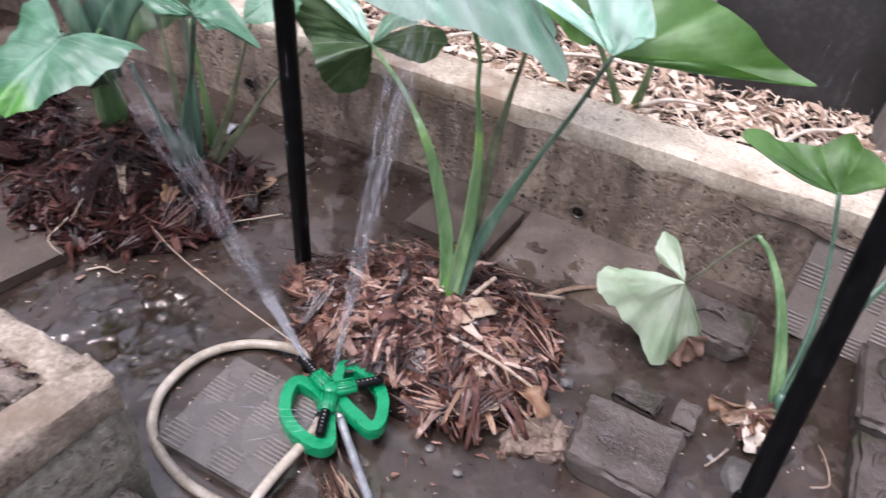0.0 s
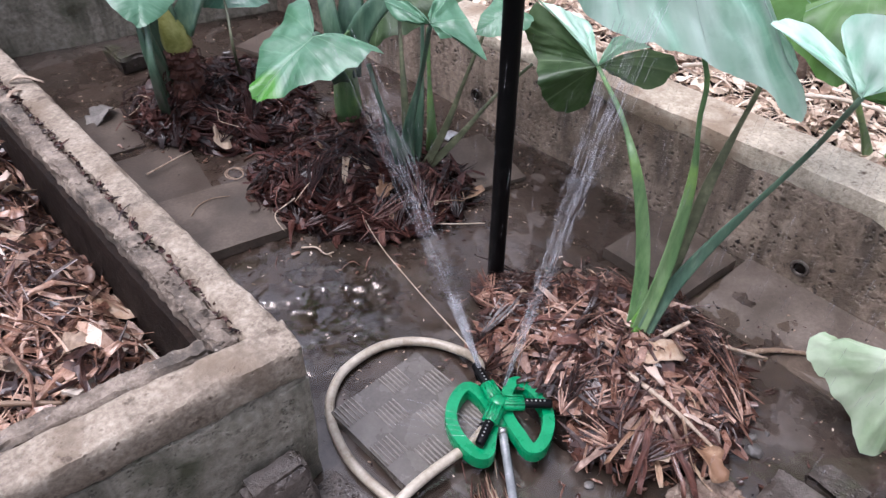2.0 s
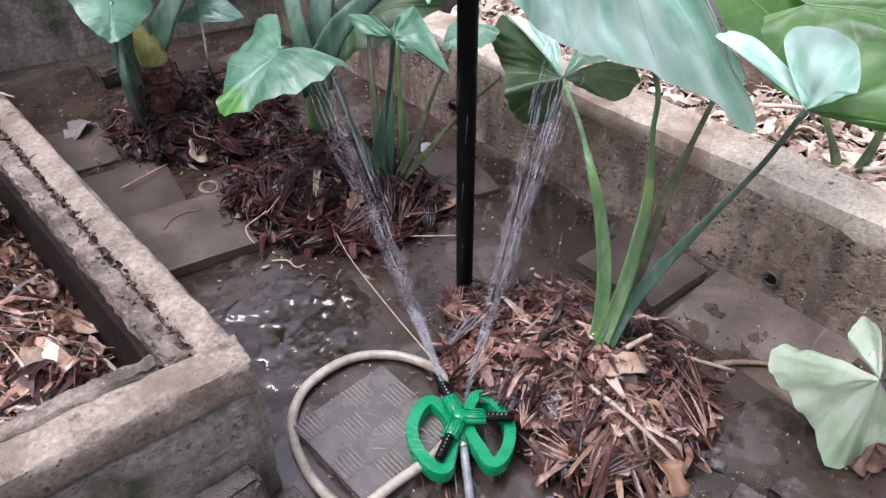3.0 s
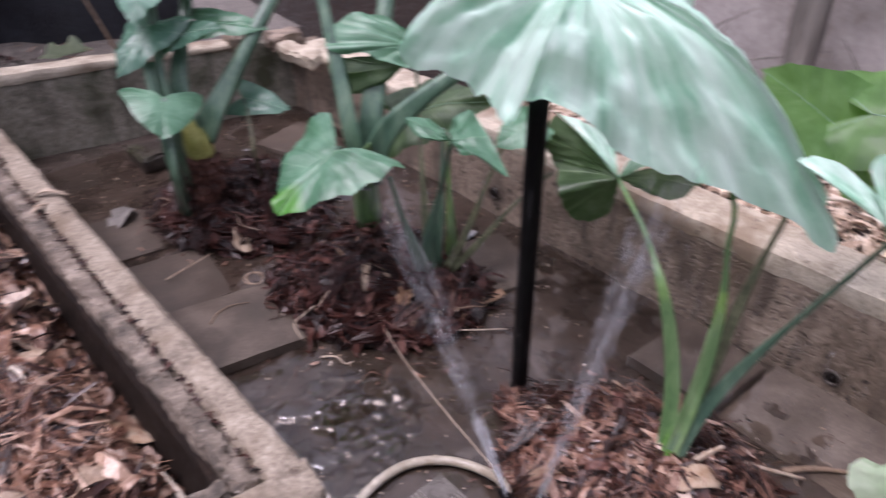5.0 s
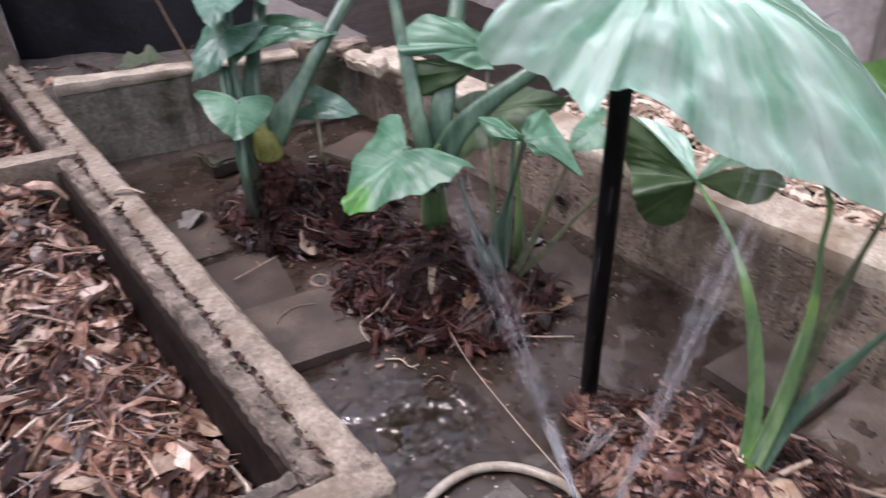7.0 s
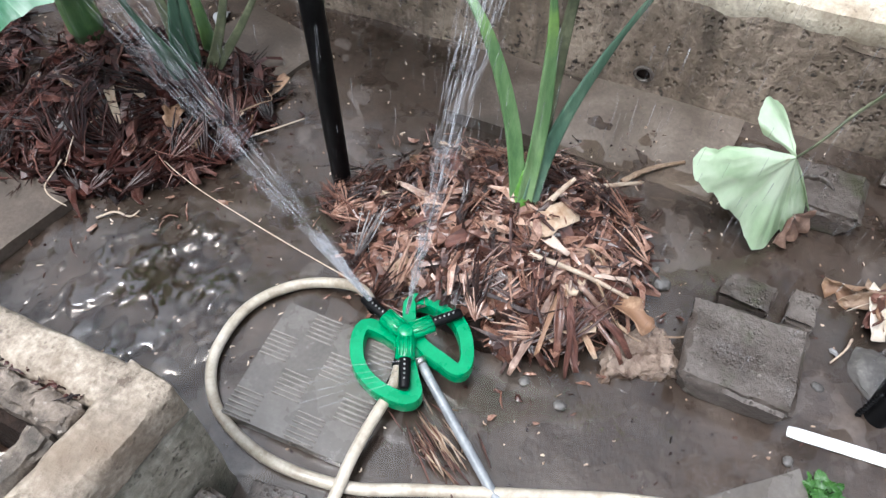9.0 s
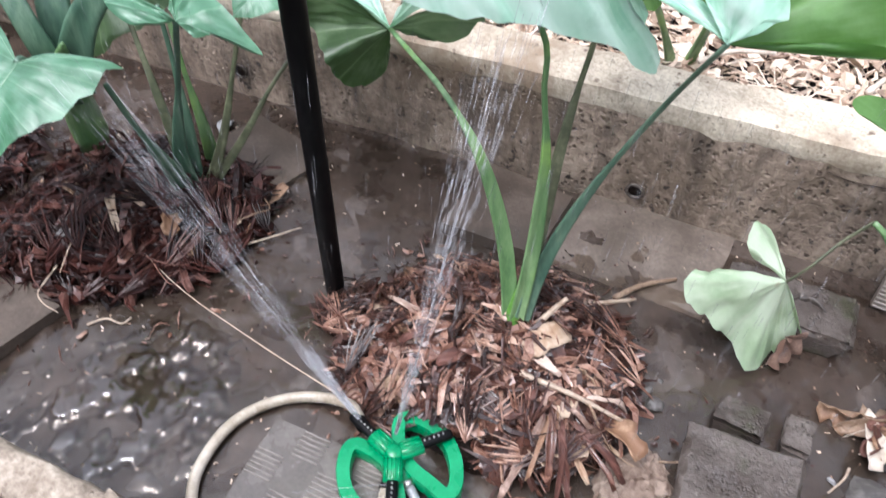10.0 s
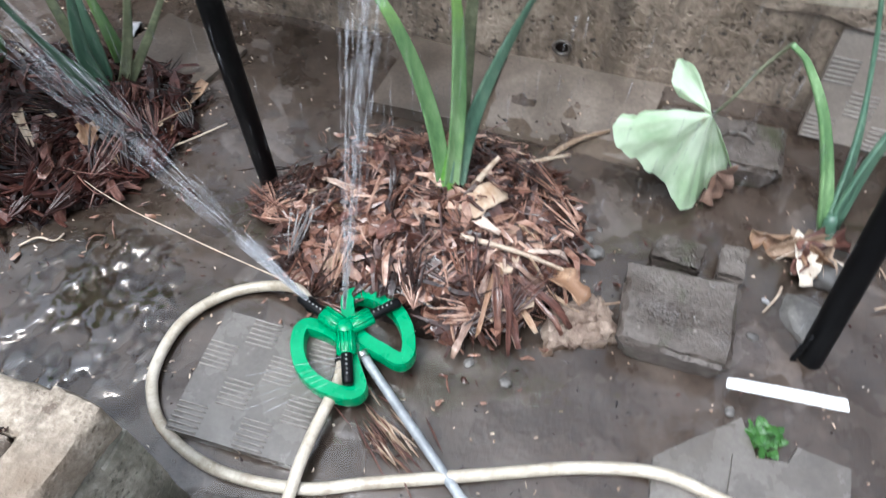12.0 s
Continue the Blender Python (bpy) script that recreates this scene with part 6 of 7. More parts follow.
def plant_middle():
    t = thing("taro_plant", "taro plant with many blue-green leaves on dark mulch", "plant", "taro plants", at=(0.997, 2.258, 0.105))
    corm(t, [(0.999, 2.284, 0.063), (0.991, 2.285, 0.126), (0.990, 2.291, 0.176)], 0.040, 3)
    part("stem_base", tube(spline([(0.989, 2.283, 0.156), (0.984, 2.280, 0.245), (0.974, 2.258, 0.343), (0.958, 2.221, 0.392)], 10), [0.032, 0.032, 0.031, 0.029, 0.025, 0.020, 0.015, 0.011, 0.007, 0.003], 14, 0.85), STEM, t, "thick green stem base")
    for pts, r0, r1, m in [
        ([(0.975, 2.257, 0.304), (1.003, 2.221, 0.403), (1.062, 2.185, 0.468), (1.137, 2.144, 0.524), (1.243, 2.094, 0.586)], 0.026, 0.017, STEM_BLUE),
        ([(0.986, 2.276, 0.264), (1.023, 2.300, 0.402), (1.080, 2.342, 0.501), (1.148, 2.396, 0.609), (1.193, 2.442, 0.686)], 0.028, 0.019, STEM_BLUE),
        ([(0.976, 2.266, 0.264), (0.963, 2.289, 0.382), (0.985, 2.355, 0.499), (1.010, 2.430, 0.610), (1.040, 2.520, 0.760), (1.060, 2.600, 0.900)], 0.020, 0.012, STEM_BLUE),
        ([(0.956, 2.256, 0.264), (0.925, 2.248, 0.342), (0.884, 2.216, 0.406), (0.869, 2.208, 0.412)], 0.018, 0.006, STEM_BLUE),
    ]:
        stalk(t, pts, r0, r1, m, 0.6)
    for pts, r0, r1, m in [
        ([(1.017, 2.109, 0.074), (1.014, 2.104, 0.188), (1.022, 2.070, 0.337), (0.981, 1.998, 0.476)], 0.020, 0.0048, STEM_BLUE),
        ([(1.022, 2.114, 0.074), (1.028, 2.129, 0.228), (1.060, 2.182, 0.375), (1.119, 2.265, 0.540)], 0.012, 0.0042, STEM_DARK),
        ([(1.032, 2.114, 0.074), (1.048, 2.109, 0.209), (1.065, 2.118, 0.327), (1.073, 2.126, 0.425)], 0.018, 0.0042, STEM_BLUE),
        ([(1.042, 2.094, 0.074), (1.079, 2.060, 0.190), (1.117, 2.041, 0.309), (1.155, 2.029, 0.408)], 0.011, 0.0042, STEM_DARK),
        ([(1.042, 2.094, 0.074), (1.099, 2.040, 0.171), (1.168, 2.005, 0.261), (1.238, 1.968, 0.331)], 0.010, 0.0038, STEM_DARK),
        ([(1.012, 2.104, 0.074), (0.969, 2.089, 0.188), (0.942, 2.101, 0.285), (0.925, 2.113, 0.373)], 0.020, 0.005, STEM_BLUE),
        ([(1.105, 2.126, 0.053), (1.094, 2.118, 0.170), (1.096, 2.131, 0.288), (1.104, 2.144, 0.386)], 0.016, 0.0045, STEM),
    ]:
        stalk(t, pts, r0, r1, m, 0.6, flat=0.6)
    leaf(t, (0.869, 2.208, 0.412), (0.727, 2.212, 0.321), (-0.57, -0.05, 0.81), 0.80, 0.38, 0.35, (0.5, 0.5), (-0.05, -0.05), 0.06, LEAF_TORN, 21, (1.0, 1.0), spread=1.0, ragged=0.10, quilt=0.05, label="light green leaf, its torn tip tinted as if light shines through")
    joint = (0.979, 1.996, 0.478)
    fan(t, "leaf_blade", joint, [(0.967, 2.012, 0.477), (0.945, 2.045, 0.478), (0.950, 2.088, 0.497), (0.975, 2.069, 0.500), (0.984, 2.020, 0.490)], 3, 0.006, LEAF_TOP, "curled lobe of a blue-green leaf", 22)
    fan(t, "leaf_blade", joint, [(0.990, 2.016, 0.489), (1.026, 2.031, 0.505), (1.047, 2.011, 0.505), (1.034, 1.957, 0.483), (1.006, 1.877, 0.447), (0.995, 1.931, 0.461), (0.975, 1.966, 0.466)], 5, 0.008, LEAF_TOP, "blue-green leaf with a drooping tip", 29)
    joint = (1.120, 2.266, 0.542)
    fan(t, "leaf_blade", joint, [(1.110, 2.232, 0.507), (1.063, 2.282, 0.516), (1.034, 2.325, 0.531), (0.979, 2.375, 0.536), (1.000, 2.399, 0.569), (1.055, 2.389, 0.597), (1.100, 2.341, 0.588), (1.124, 2.290, 0.566)], 7, 0.008, LEAF_TOP, "broad blue-green leaf facing the light", 23, dome=0.05)
    fan(t, "leaf_blade", joint, [(1.132, 2.284, 0.561), (1.175, 2.279, 0.587), (1.195, 2.253, 0.580), (1.176, 2.239, 0.556), (1.130, 2.243, 0.528)], 3, 0.006, LEAF_TOP, "back lobe of a broad blue-green leaf", 30)
    # these two leaves have their shade mixed into the green
    fan(t, "leaf_blade", (1.105, 2.275, 0.510), [(1.090, 2.330, 0.455), (1.030, 2.330, 0.440), (0.985, 2.360, 0.465), (0.985, 2.380, 0.515), (1.040, 2.330, 0.520)], 4, 0.008, LEAF_SHADED, "shaded leaf hanging under the broad one", 24)
    leaf(t, (1.089, 2.278, 0.395), (1.203, 2.107, 0.453), (-0.45, -0.2, 0.85), 0.45, 0.35, 0.4, (0.7, 0.7), (0.0, 0.1), 0.04, LEAF_SHADED, 25, label="shaded dark green leaf")
    leaf(t, (1.168, 1.985, 0.455), (1.105, 2.009, 0.417), (-0.4, -0.2, 0.9), 0.70, 0.45, 0.3, (0.6, 0.6), (0, 0), 0.04, LEAF_TOP, 26)
    leaf(t, (1.243, 2.094, 0.586), (1.299, 1.870, 0.570), (-0.4, -0.2, 0.9), 0.45, 0.4, 0.5, (0.7, 0.7), (0, 0), 0.03, LEAF_TOP, 28)
    return t


def plant_far():
    t = thing("taro_plant", "tall taro plant with a yellow-green stem base", "plant", "taro plants", at=(0.834, 2.790, 0.119))
    corm(t, [(0.812, 2.722, 0.045), (0.804, 2.710, 0.140), (0.798, 2.702, 0.232)], 0.042, 8)
    part("stem_base", tube(spline([(0.798, 2.701, 0.224), (0.792, 2.703, 0.259), (0.781, 2.707, 0.304), (0.775, 2.713, 0.335)], 9), [0.031, 0.034, 0.034, 0.032, 0.028, 0.023, 0.018, 0.014, 0.010], 16), CORM, t, "yellow-green swollen stem base")
    for pts, r0, r1, m in [
        ([(0.803, 2.694, 0.274), (0.851, 2.696, 0.337), (0.931, 2.706, 0.420), (0.993, 2.716, 0.484), (1.081, 2.736, 0.569)], 0.030, 0.019, STEM_BLUE),
        ([(0.780, 2.707, 0.291), (0.796, 2.754, 0.389), (0.847, 2.810, 0.471), (0.900, 2.864, 0.545), (0.927, 2.902, 0.618)], 0.026, 0.016, STEM_BLUE),
        ([(0.782, 2.749, 0.152), (0.752, 2.716, 0.308), (0.763, 2.763, 0.425), (0.792, 2.811, 0.533), (0.807, 2.838, 0.615)], 0.020, 0.011, STEM_BLUE),
        ([(0.748, 2.765, 0.010), (0.693, 2.620, 0.226), (0.716, 2.654, 0.326), (0.728, 2.680, 0.402)], 0.015, 0.007, STEM_BLUE),
        ([(0.767, 2.753, 0.117), (0.727, 2.679, 0.254), (0.724, 2.708, 0.343), (0.749, 2.773, 0.451)], 0.018, 0.009, STEM_BLUE),
        ([(0.949, 2.713, 0.086), (0.895, 2.617, 0.222), (0.916, 2.663, 0.294), (0.933, 2.709, 0.332)], 0.005, 0.0032, STEM_DARK),
        ([(0.774, 2.799, 0.029), (0.704, 2.657, 0.236), (0.715, 2.708, 0.361), (0.739, 2.782, 0.469)], 0.014, 0.007, STEM_BLUE),
    ]:
        stalk(t, pts, r0, r1, m, 0.5)
    leaf(t, (0.729, 2.682, 0.402), (0.682, 2.602, 0.341), (0.0, -0.61, 0.78), 0.84, 0.38, 0.3, (0.6, 0.6), (0, 0), 0.03, LEAF_TOP, 31, spread=1.0, quilt=0.03)
    leaf(t, (0.778, 2.805, 0.523), (0.663, 2.767, 0.436), (-0.5, -0.45, 0.7), 0.5, 0.5, 0.4, (0.6, 0.6), (0, 0.2), 0.04, LEAF_DEEP, 32, spread=0.9, quilt=0.03, ragged=0.06)
    leaf(t, (0.933, 2.714, 0.333), (1.007, 2.615, 0.312), (-0.4, -0.45, 0.8), 0.42, 0.3, 0.4, (0.6, 0.6), (0, 0), 0.02, LEAF_DEEP, 33, spread=0.9, quilt=0.03, ragged=0.06)
    leaf(t, (0.902, 2.806, 0.502), (1.016, 2.690, 0.490), (-0.3, -0.3, 0.9), 0.35, 0.35, 0.4, (0.6, 0.6), (0, 0), 0.02, LEAF_TOP, 34, spread=0.9, quilt=0.03, ragged=0.06)
    leaf(t, (0.807, 2.838, 0.615), (0.719, 2.730, 0.559), (-0.4, -0.4, 0.8), 0.55, 0.4, 0.4, (0.6, 0.6), (0, 0), 0.03, LEAF_DEEP, 35, spread=0.9, quilt=0.03, ragged=0.06)
    leaf(t, (0.927, 2.902, 0.618), (0.872, 2.766, 0.572), (-0.4, -0.4, 0.8), 0.6, 0.4, 0.4, (0.6, 0.6), (0, 0), 0.03, LEAF_DEEP, 36, spread=0.9, quilt=0.03, ragged=0.06)
    leaf(t, (0.811, 2.792, 0.488), (0.901, 2.695, 0.519), (-0.3, -0.3, 0.9), 0.4, 0.35, 0.4, (0.6, 0.6), (0, 0), 0.02, LEAF_DEEP, 37, spread=0.9, quilt=0.03, ragged=0.06)
    return t


def plant_beyond():
    t = thing("taro_plant", "green taro plant growing among the wood chips", "plant", "taro plants", at=(1.660, 1.388, 0.187))
    stalk(t, [(1.660, 1.387, 0.167), (1.601, 1.411, 0.273), (1.483, 1.447, 0.427), (1.364, 1.483, 0.558)], 0.014, 0.006, STEM, 0.4)
    stalk(t, [(1.670, 1.377, 0.168), (1.624, 1.352, 0.314), (1.528, 1.339, 0.488), (1.432, 1.354, 0.624)], 0.014, 0.006, STEM, 0.4)
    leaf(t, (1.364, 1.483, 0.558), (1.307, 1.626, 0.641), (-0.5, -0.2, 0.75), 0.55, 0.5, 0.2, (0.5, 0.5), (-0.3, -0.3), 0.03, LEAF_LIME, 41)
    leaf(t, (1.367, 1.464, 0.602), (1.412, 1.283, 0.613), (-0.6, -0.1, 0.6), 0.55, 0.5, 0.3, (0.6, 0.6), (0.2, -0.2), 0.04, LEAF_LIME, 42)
    return t


plant_near()
plant_small()
plant_middle()
plant_far()
plant_beyond()
lone = thing("fallen_leaf", "yellowing green leaf lying on the soil strip", "leaf", at=(0.79, 3.60, 0.23))
fan(lone, "leaf_blade", (0.79, 3.590, 0.228), [(0.690, 3.58, 0.232), (0.735, 3.578, 0.274), (0.766, 3.575, 0.262), (0.807, 3.58, 0.280), (0.852, 3.58, 0.226)], 4, 0.010, LEAF_PALE, "", 51)
tagged(part("dry_stalk", tube(spline([(0.901, 3.46, 0.215), (0.868, 3.45, 0.317), (0.842, 3.45, 0.40), (0.812, 3.45, 0.50)], 12), [0.0042] * 12, 8), STRAW), "thin grey stalk rising from the far bed", "stalk")

# ---- loose leaves, sticks and scraps ----


def dead_leaf(label, centre, length, width, turn, seed, material=DEAD_LEAF, tilt=(0, 0), curl=0.5, name="dead_leaf", category="leaf"):
    """A curled dry leaf with a torn rim and real thickness."""
    rng = random.Random(seed)
    n, m = 9, 5
    rim = [max(0.12, math.sin(math.pi * (0.10 + 0.80 * i / (n - 1))) ** 0.5 * rng.uniform(0.62, 1.12)) for i in range(n)]
    verts, faces = [], []
    for lower in (0, 1):
        for i in range(n):
            for j in range(m):
                u, v = i / (n - 1) - 0.5, (j / (m - 1) - 0.5) * rim[i]
                z = curl * width * (v * v * 2.2 - 0.2) + 0.12 * length * math.sin(u * 4 + seed) + 0.05 * length * noise.noise(Vector((u * 5, v * 5, seed)))
                verts.append((u * length, v * width, z - lower * 0.0014))
    k = n * m
    for i in range(n - 1):
        for j in range(m - 1):
            a = i * m + j
            faces += [(a, a + m, a + m + 1, a + 1), (k + a, k + a + 1, k + a + m + 1, k + a + m)]
    ring = [j for j in range(m)] + [i * m + m - 1 for i in range(1, n)] + [(n - 1) * m + j for j in range(m - 2, -1, -1)] + [i * m for i in range(n - 2, 0, -1)]
    for a, b in zip(ring, ring[1:] + ring[:1]):
        faces.append((a, b, k + b, k + a))
    ob = part(name, (verts, faces), material)
    ob.matrix_world = Matrix.Translation(centre) @ Matrix.Rotation(radians(turn), 4, "Z") @ Matrix.Rotation(radians(tilt[0]), 4, "X") @ Matrix.Rotation(radians(tilt[1]), 4, "Y")
    return tagged(ob, label, category, "dry leaves")


dead_leaf("bright tan dry leaf piece on the mulch mound", (0.968, 1.402, 0.122), 0.080, 0.048, -35, 1, tilt=(8, 10), curl=0.15)
dead_leaf("tan curled dry leaf on the mulch mound", (0.905, 1.255, 0.052), 0.08, 0.045, 60, 2, tilt=(10, 0))
dead_leaf("tan curled dry leaf on the mulch mound", (0.905, 1.345, 0.078), 0.05, 0.035, 20, 3)
dead_leaf("tan curled dry leaf on the mulch mound", (0.850, 1.32, 0.055), 0.06, 0.035, 100, 4)
dead_leaf("brown curled dry leaf on the mulch mound", (0.88, 1.51, 0.085), 0.06, 0.04, -20, 5)
dead_leaf("tan dry leaf hanging from the dark mulch", (0.800, 2.565, 0.045), 0.075, 0.06, 70, 6, tilt=(35, 0))
dead_leaf("grey sodden leaf lying on the paving", (0.625, 2.905, 0.018), 0.09, 0.065, 30, 7, POST)
dead_leaf("orange-brown dry leaf on the dark mulch", (0.935, 2.09, 0.095), 0.07, 0.04, 40, 8, tilt=(30, 0))
dead_leaf("brown dry leaf on the dark mulch", (1.00, 2.16, 0.115), 0.08, 0.05, -15, 9, CORM_BARK)
dead_leaf("tan curled leaf at the edge of the mulch", (1.026, 2.016, 0.028), 0.045, 0.032, 40, 10)
dead_leaf("tan dry leaf at the mulch edge", (1.12, 2.02, 0.03), 0.08, 0.04, -20, 11)
rng_dry = random.Random(77)
for k in range(12):
    w = rng_dry.uniform(1.2, 4.6)
    r = rng_dry.uniform(0.02, 0.062)
    dead_leaf("tan papery dry leaf round the small plant", (1.118 + r * math.cos(w), 0.897 + r * 0.8 * math.sin(w), 0.014 + 0.022 * rng_dry.random()), rng_dry.uniform(0.055, 0.098), rng_dry.uniform(0.020, 0.038), math.degrees(w) + rng_dry.gauss(0, 25), 20 + k,
              (STRAW, DEAD_LEAF, BONE, CORM_BARK)[k % 4], curl=rng_dry.uniform(1.2, 2.2), tilt=(rng_dry.gauss(0, 30), rng_dry.uniform(5, 35)))
for k, (x, y, l, w, a) in enumerate([(0.30, 2.44, 0.10, 0.055, 20), (0.31, 2.08, 0.15, 0.035, -38), (0.22, 2.68, 0.08, 0.05, 80), (0.26, 2.30, 0.06, 0.045, 30), (0.345, 2.10, 0.06, 0.03, 60), (0.05, 2.62, 0.07, 0.05, 10), (0.12, 2.45, 0.06, 0.04, 130),
                                      (0.30, 2.62, 0.07, 0.04, 45), (0.14, 1.99, 0.05, 0.04, 75), (0.25, 2.82, 0.08, 0.05, 15), (0.20, 3.15, 0.09, 0.06, 40), (0.26, 3.22, 0.07, 0.05, 110), (0.12, 3.30, 0.10, 0.06, 70), (0.24, 1.95, 0.06, 0.04, 160)]):
    dead_leaf("curled brown leaf on the bark mulch", (x, y, BED_H(x, y) + 0.036), l, w, a, 40 + k, (DEAD_LEAF, STRAW, CHIPS)[k % 3] if k not in (1,) else DEAD_LEAF, tilt=(12 * (k % 3) - 10, 8), curl=0.7)
for k, (x, y, a) in enumerate([(0.40, 3.52, 70), (0.425, 3.46, 120), (0.41, 3.60, 95), (0.44, 3.38, 30), (0.395, 3.10, 160), (0.435, 2.62, 150), (0.402, 2.58, 40), (0.40, 2.86, 80)]):
    dead_leaf("thin dry husk lying on the wall top", (x, y, 0.297), 0.045 + 0.01 * (k % 3), 0.011, a, 700 + k, (STRAW, CORM_BARK, STRAW)[k % 3], curl=0.6)
rng_leaf = random.Random(404)
count = 0
while count < 105:
    x, y = rng_leaf.uniform(-0.28, 0.34), rng_leaf.uniform(1.84, 2.92)
    if not in_near_bed(x + 0.02, y):
        continue
    dead_leaf("curled brown leaf on the bark mulch", (x, y, BED_H(x, y) + rng_leaf.uniform(0.022, 0.038)), rng_leaf.uniform(0.045, 0.115), rng_leaf.uniform(0.018, 0.050), rng_leaf.uniform(0, 360), 400 + count,
              (CORM_BARK, HUSK, STRAW, CHIPS, HUSK)[count % 5], tilt=(rng_leaf.gauss(0, 22), rng_leaf.gauss(0, 14)), curl=rng_leaf.uniform(0.4, 1.6))
    count += 1
rng_mound = random.Random(505)
for label, height, (cx, cy), (r1, r2), n, mats in (("curled wet leaf strip on the mound of shavings", M1, (0.965, 1.490), (0.185, 0.215), 70, (HUSK, DEAD_LEAF, CORM_BARK, MOUND_CHIPS)),
                                                   ("sodden leaf strip on the dark mulch", M2, (0.955, 2.215), (0.19, 0.20), 34, (CORM_BARK, CORM_BARK, MOUND_CHIPS, DEAD_LEAF)),
                                                   ("sodden leaf strip on the far dark mulch", M3, (0.895, 2.735), (0.165, 0.185), 24, (CORM_BARK, CORM_BARK, MOUND_CHIPS))):
    for k in range(n):
        w, q = rng_mound.uniform(0, 6.28), math.sqrt(rng_mound.uniform(0.02, 0.9))
        x, y = cx + r1 * q * math.cos(w), cy + r2 * q * math.sin(w)
        if abs(x - 0.745) < 0.085 and abs(y - 1.50) < 0.10:
            continue
        dead_leaf(label, (x, y, max(0.004, height(x, y)) + rng_mound.uniform(0.014, 0.024)), rng_mound.uniform(0.05, 0.125), rng_mound.uniform(0.010, 0.028), math.degrees(w) + rng_mound.gauss(0, 35), 800 + k + n,
                  mats[k % len(mats)], tilt=(rng_mound.gauss(0, 18), 16 * q + rng_mound.gauss(0, 8)), curl=rng_mound.uniform(0.5, 1.6))
for k, (x, y, l, w, a) in enumerate([(0.335, 1.885, 0.085, 0.034, 98), (0.305, 1.815, 0.07, 0.045, 20)]):
    dead_leaf("pale tan husk in the corner of the bed", (x, y, BED_H(x, y) + 0.04), l, w, a, 60 + k, BONE, curl=1.2, tilt=(0, -15))


def stick(label, pts, r, material=STRAW, name="stick", category="stick", taper=0.6):
    rad = [r * (1 - (1 - taper) * i / 15) * (1 + 0.1 * math.sin(i * 2.1)) for i in range(16)]
    return tagged(part(name, tube(spline(pts, 16), rad, 7), material), label, category, "sticks")


def bed_point(x, y, up=0.04):
    return (x, y, BED_H(x, y) + up)


stick("long pale stem lying over the mulch mound", [(0.905, 1.420, 0.105), (0.915, 1.335, 0.088), (0.934, 1.243, 0.040)], 0.0048)
stick("pale stem lying over the mulch mound", [(1.070, 1.405, 0.080), (1.128, 1.355, 0.056), (1.192, 1.306, 0.022)], 0.0050)
stick("pale split stem on the mulch mound", [(0.99, 1.425, 0.12), (1.005, 1.41, 0.145), (1.02, 1.395, 0.165)], 0.0055)
stick("thin twig at the edge of the mulch mound", [(0.90, 1.215, 0.02), (0.925, 1.165, 0.016), (0.95, 1.14, 0.03)], 0.002)
stick("dry root strand trailing on the mud", [(1.185, 1.340, 0.014), (1.222, 1.318, 0.012), (1.254, 1.290, 0.010), (1.285, 1.252, 0.008)], 0.006, STRAW)
stick("thin string drawn over the puddle to the mulch", [(0.775, 1.640, 0.062), (0.815, 1.85, 0.045), (0.852, 2.035, 0.050), (0.90, 2.22, 0.135)], 0.0012)
stick("thin straw lying across the mound edge", [(0.93, 2.05, 0.02), (1.02, 1.98, 0.012), (1.09, 1.93, 0.008)], 0.0022)
stick("reddish stem along the foot of the dark mulch", [(0.80, 2.15, 0.022), (0.90, 2.045, 0.022), (1.02, 1.99, 0.016)], 0.004, CORM_BARK)
stick("thin dry stem across the dark mulch", [(0.90, 2.30, 0.13), (0.93, 2.15, 0.115), (0.96, 2.02, 0.03)], 0.0032, STRAW)
stick("straw lying on the paving", [(0.60, 2.57, 0.018), (0.68, 2.585, 0.020), (0.73, 2.60, 0.016)], 0.0022, STRAW)
stick("pale root curled over the far mulch", [(0.70, 2.88, 0.03), (0.715, 2.83, 0.075), (0.755, 2.77, 0.06)], 0.0028, STRAW)
stick("pale root curled round the far mulch", [(0.745, 2.74, 0.05), (0.735, 2.66, 0.02), (0.79, 2.60, 0.012), (0.90, 2.575, 0.012)], 0.0030, STRAW)
rng_root = random.Random(909)
for k in range(16):
    cx, cy, h = ((0.89, 2.72, 0.085), (0.96, 2.19, 0.110))[k % 2]
    w, r = rng_root.uniform(2.2, 5.6), rng_root.uniform(0.06, 0.20)
    p = np.array([cx + r * math.cos(w), cy + r * math.sin(w) * 0.9, max(0.012, h * (1 - (r / 0.23) ** 2) + 0.022)])
    q = [p]
    for _ in range(4):
        w += rng_root.gauss(0.25, 0.4)
        p = p + np.array([0.028 * math.cos(w), 0.028 * math.sin(w), rng_root.gauss(-0.002, 0.007)])
        q.append(np.array([p[0], p[1], max(p[2], 0.008)]))
    stick("thin curled root on the dark mulch", q, rng_root.uniform(0.0010, 0.0019), (CORM_BARK, STRAW, CORM_BARK)[k % 3])
stick("pale root curled on the dark mulch", [(1.03, 2.10, 0.10), (0.99, 2.06, 0.10), (0.985, 2.03, 0.075), (0.975, 2.02, 0.055)], 0.0026, STRAW)
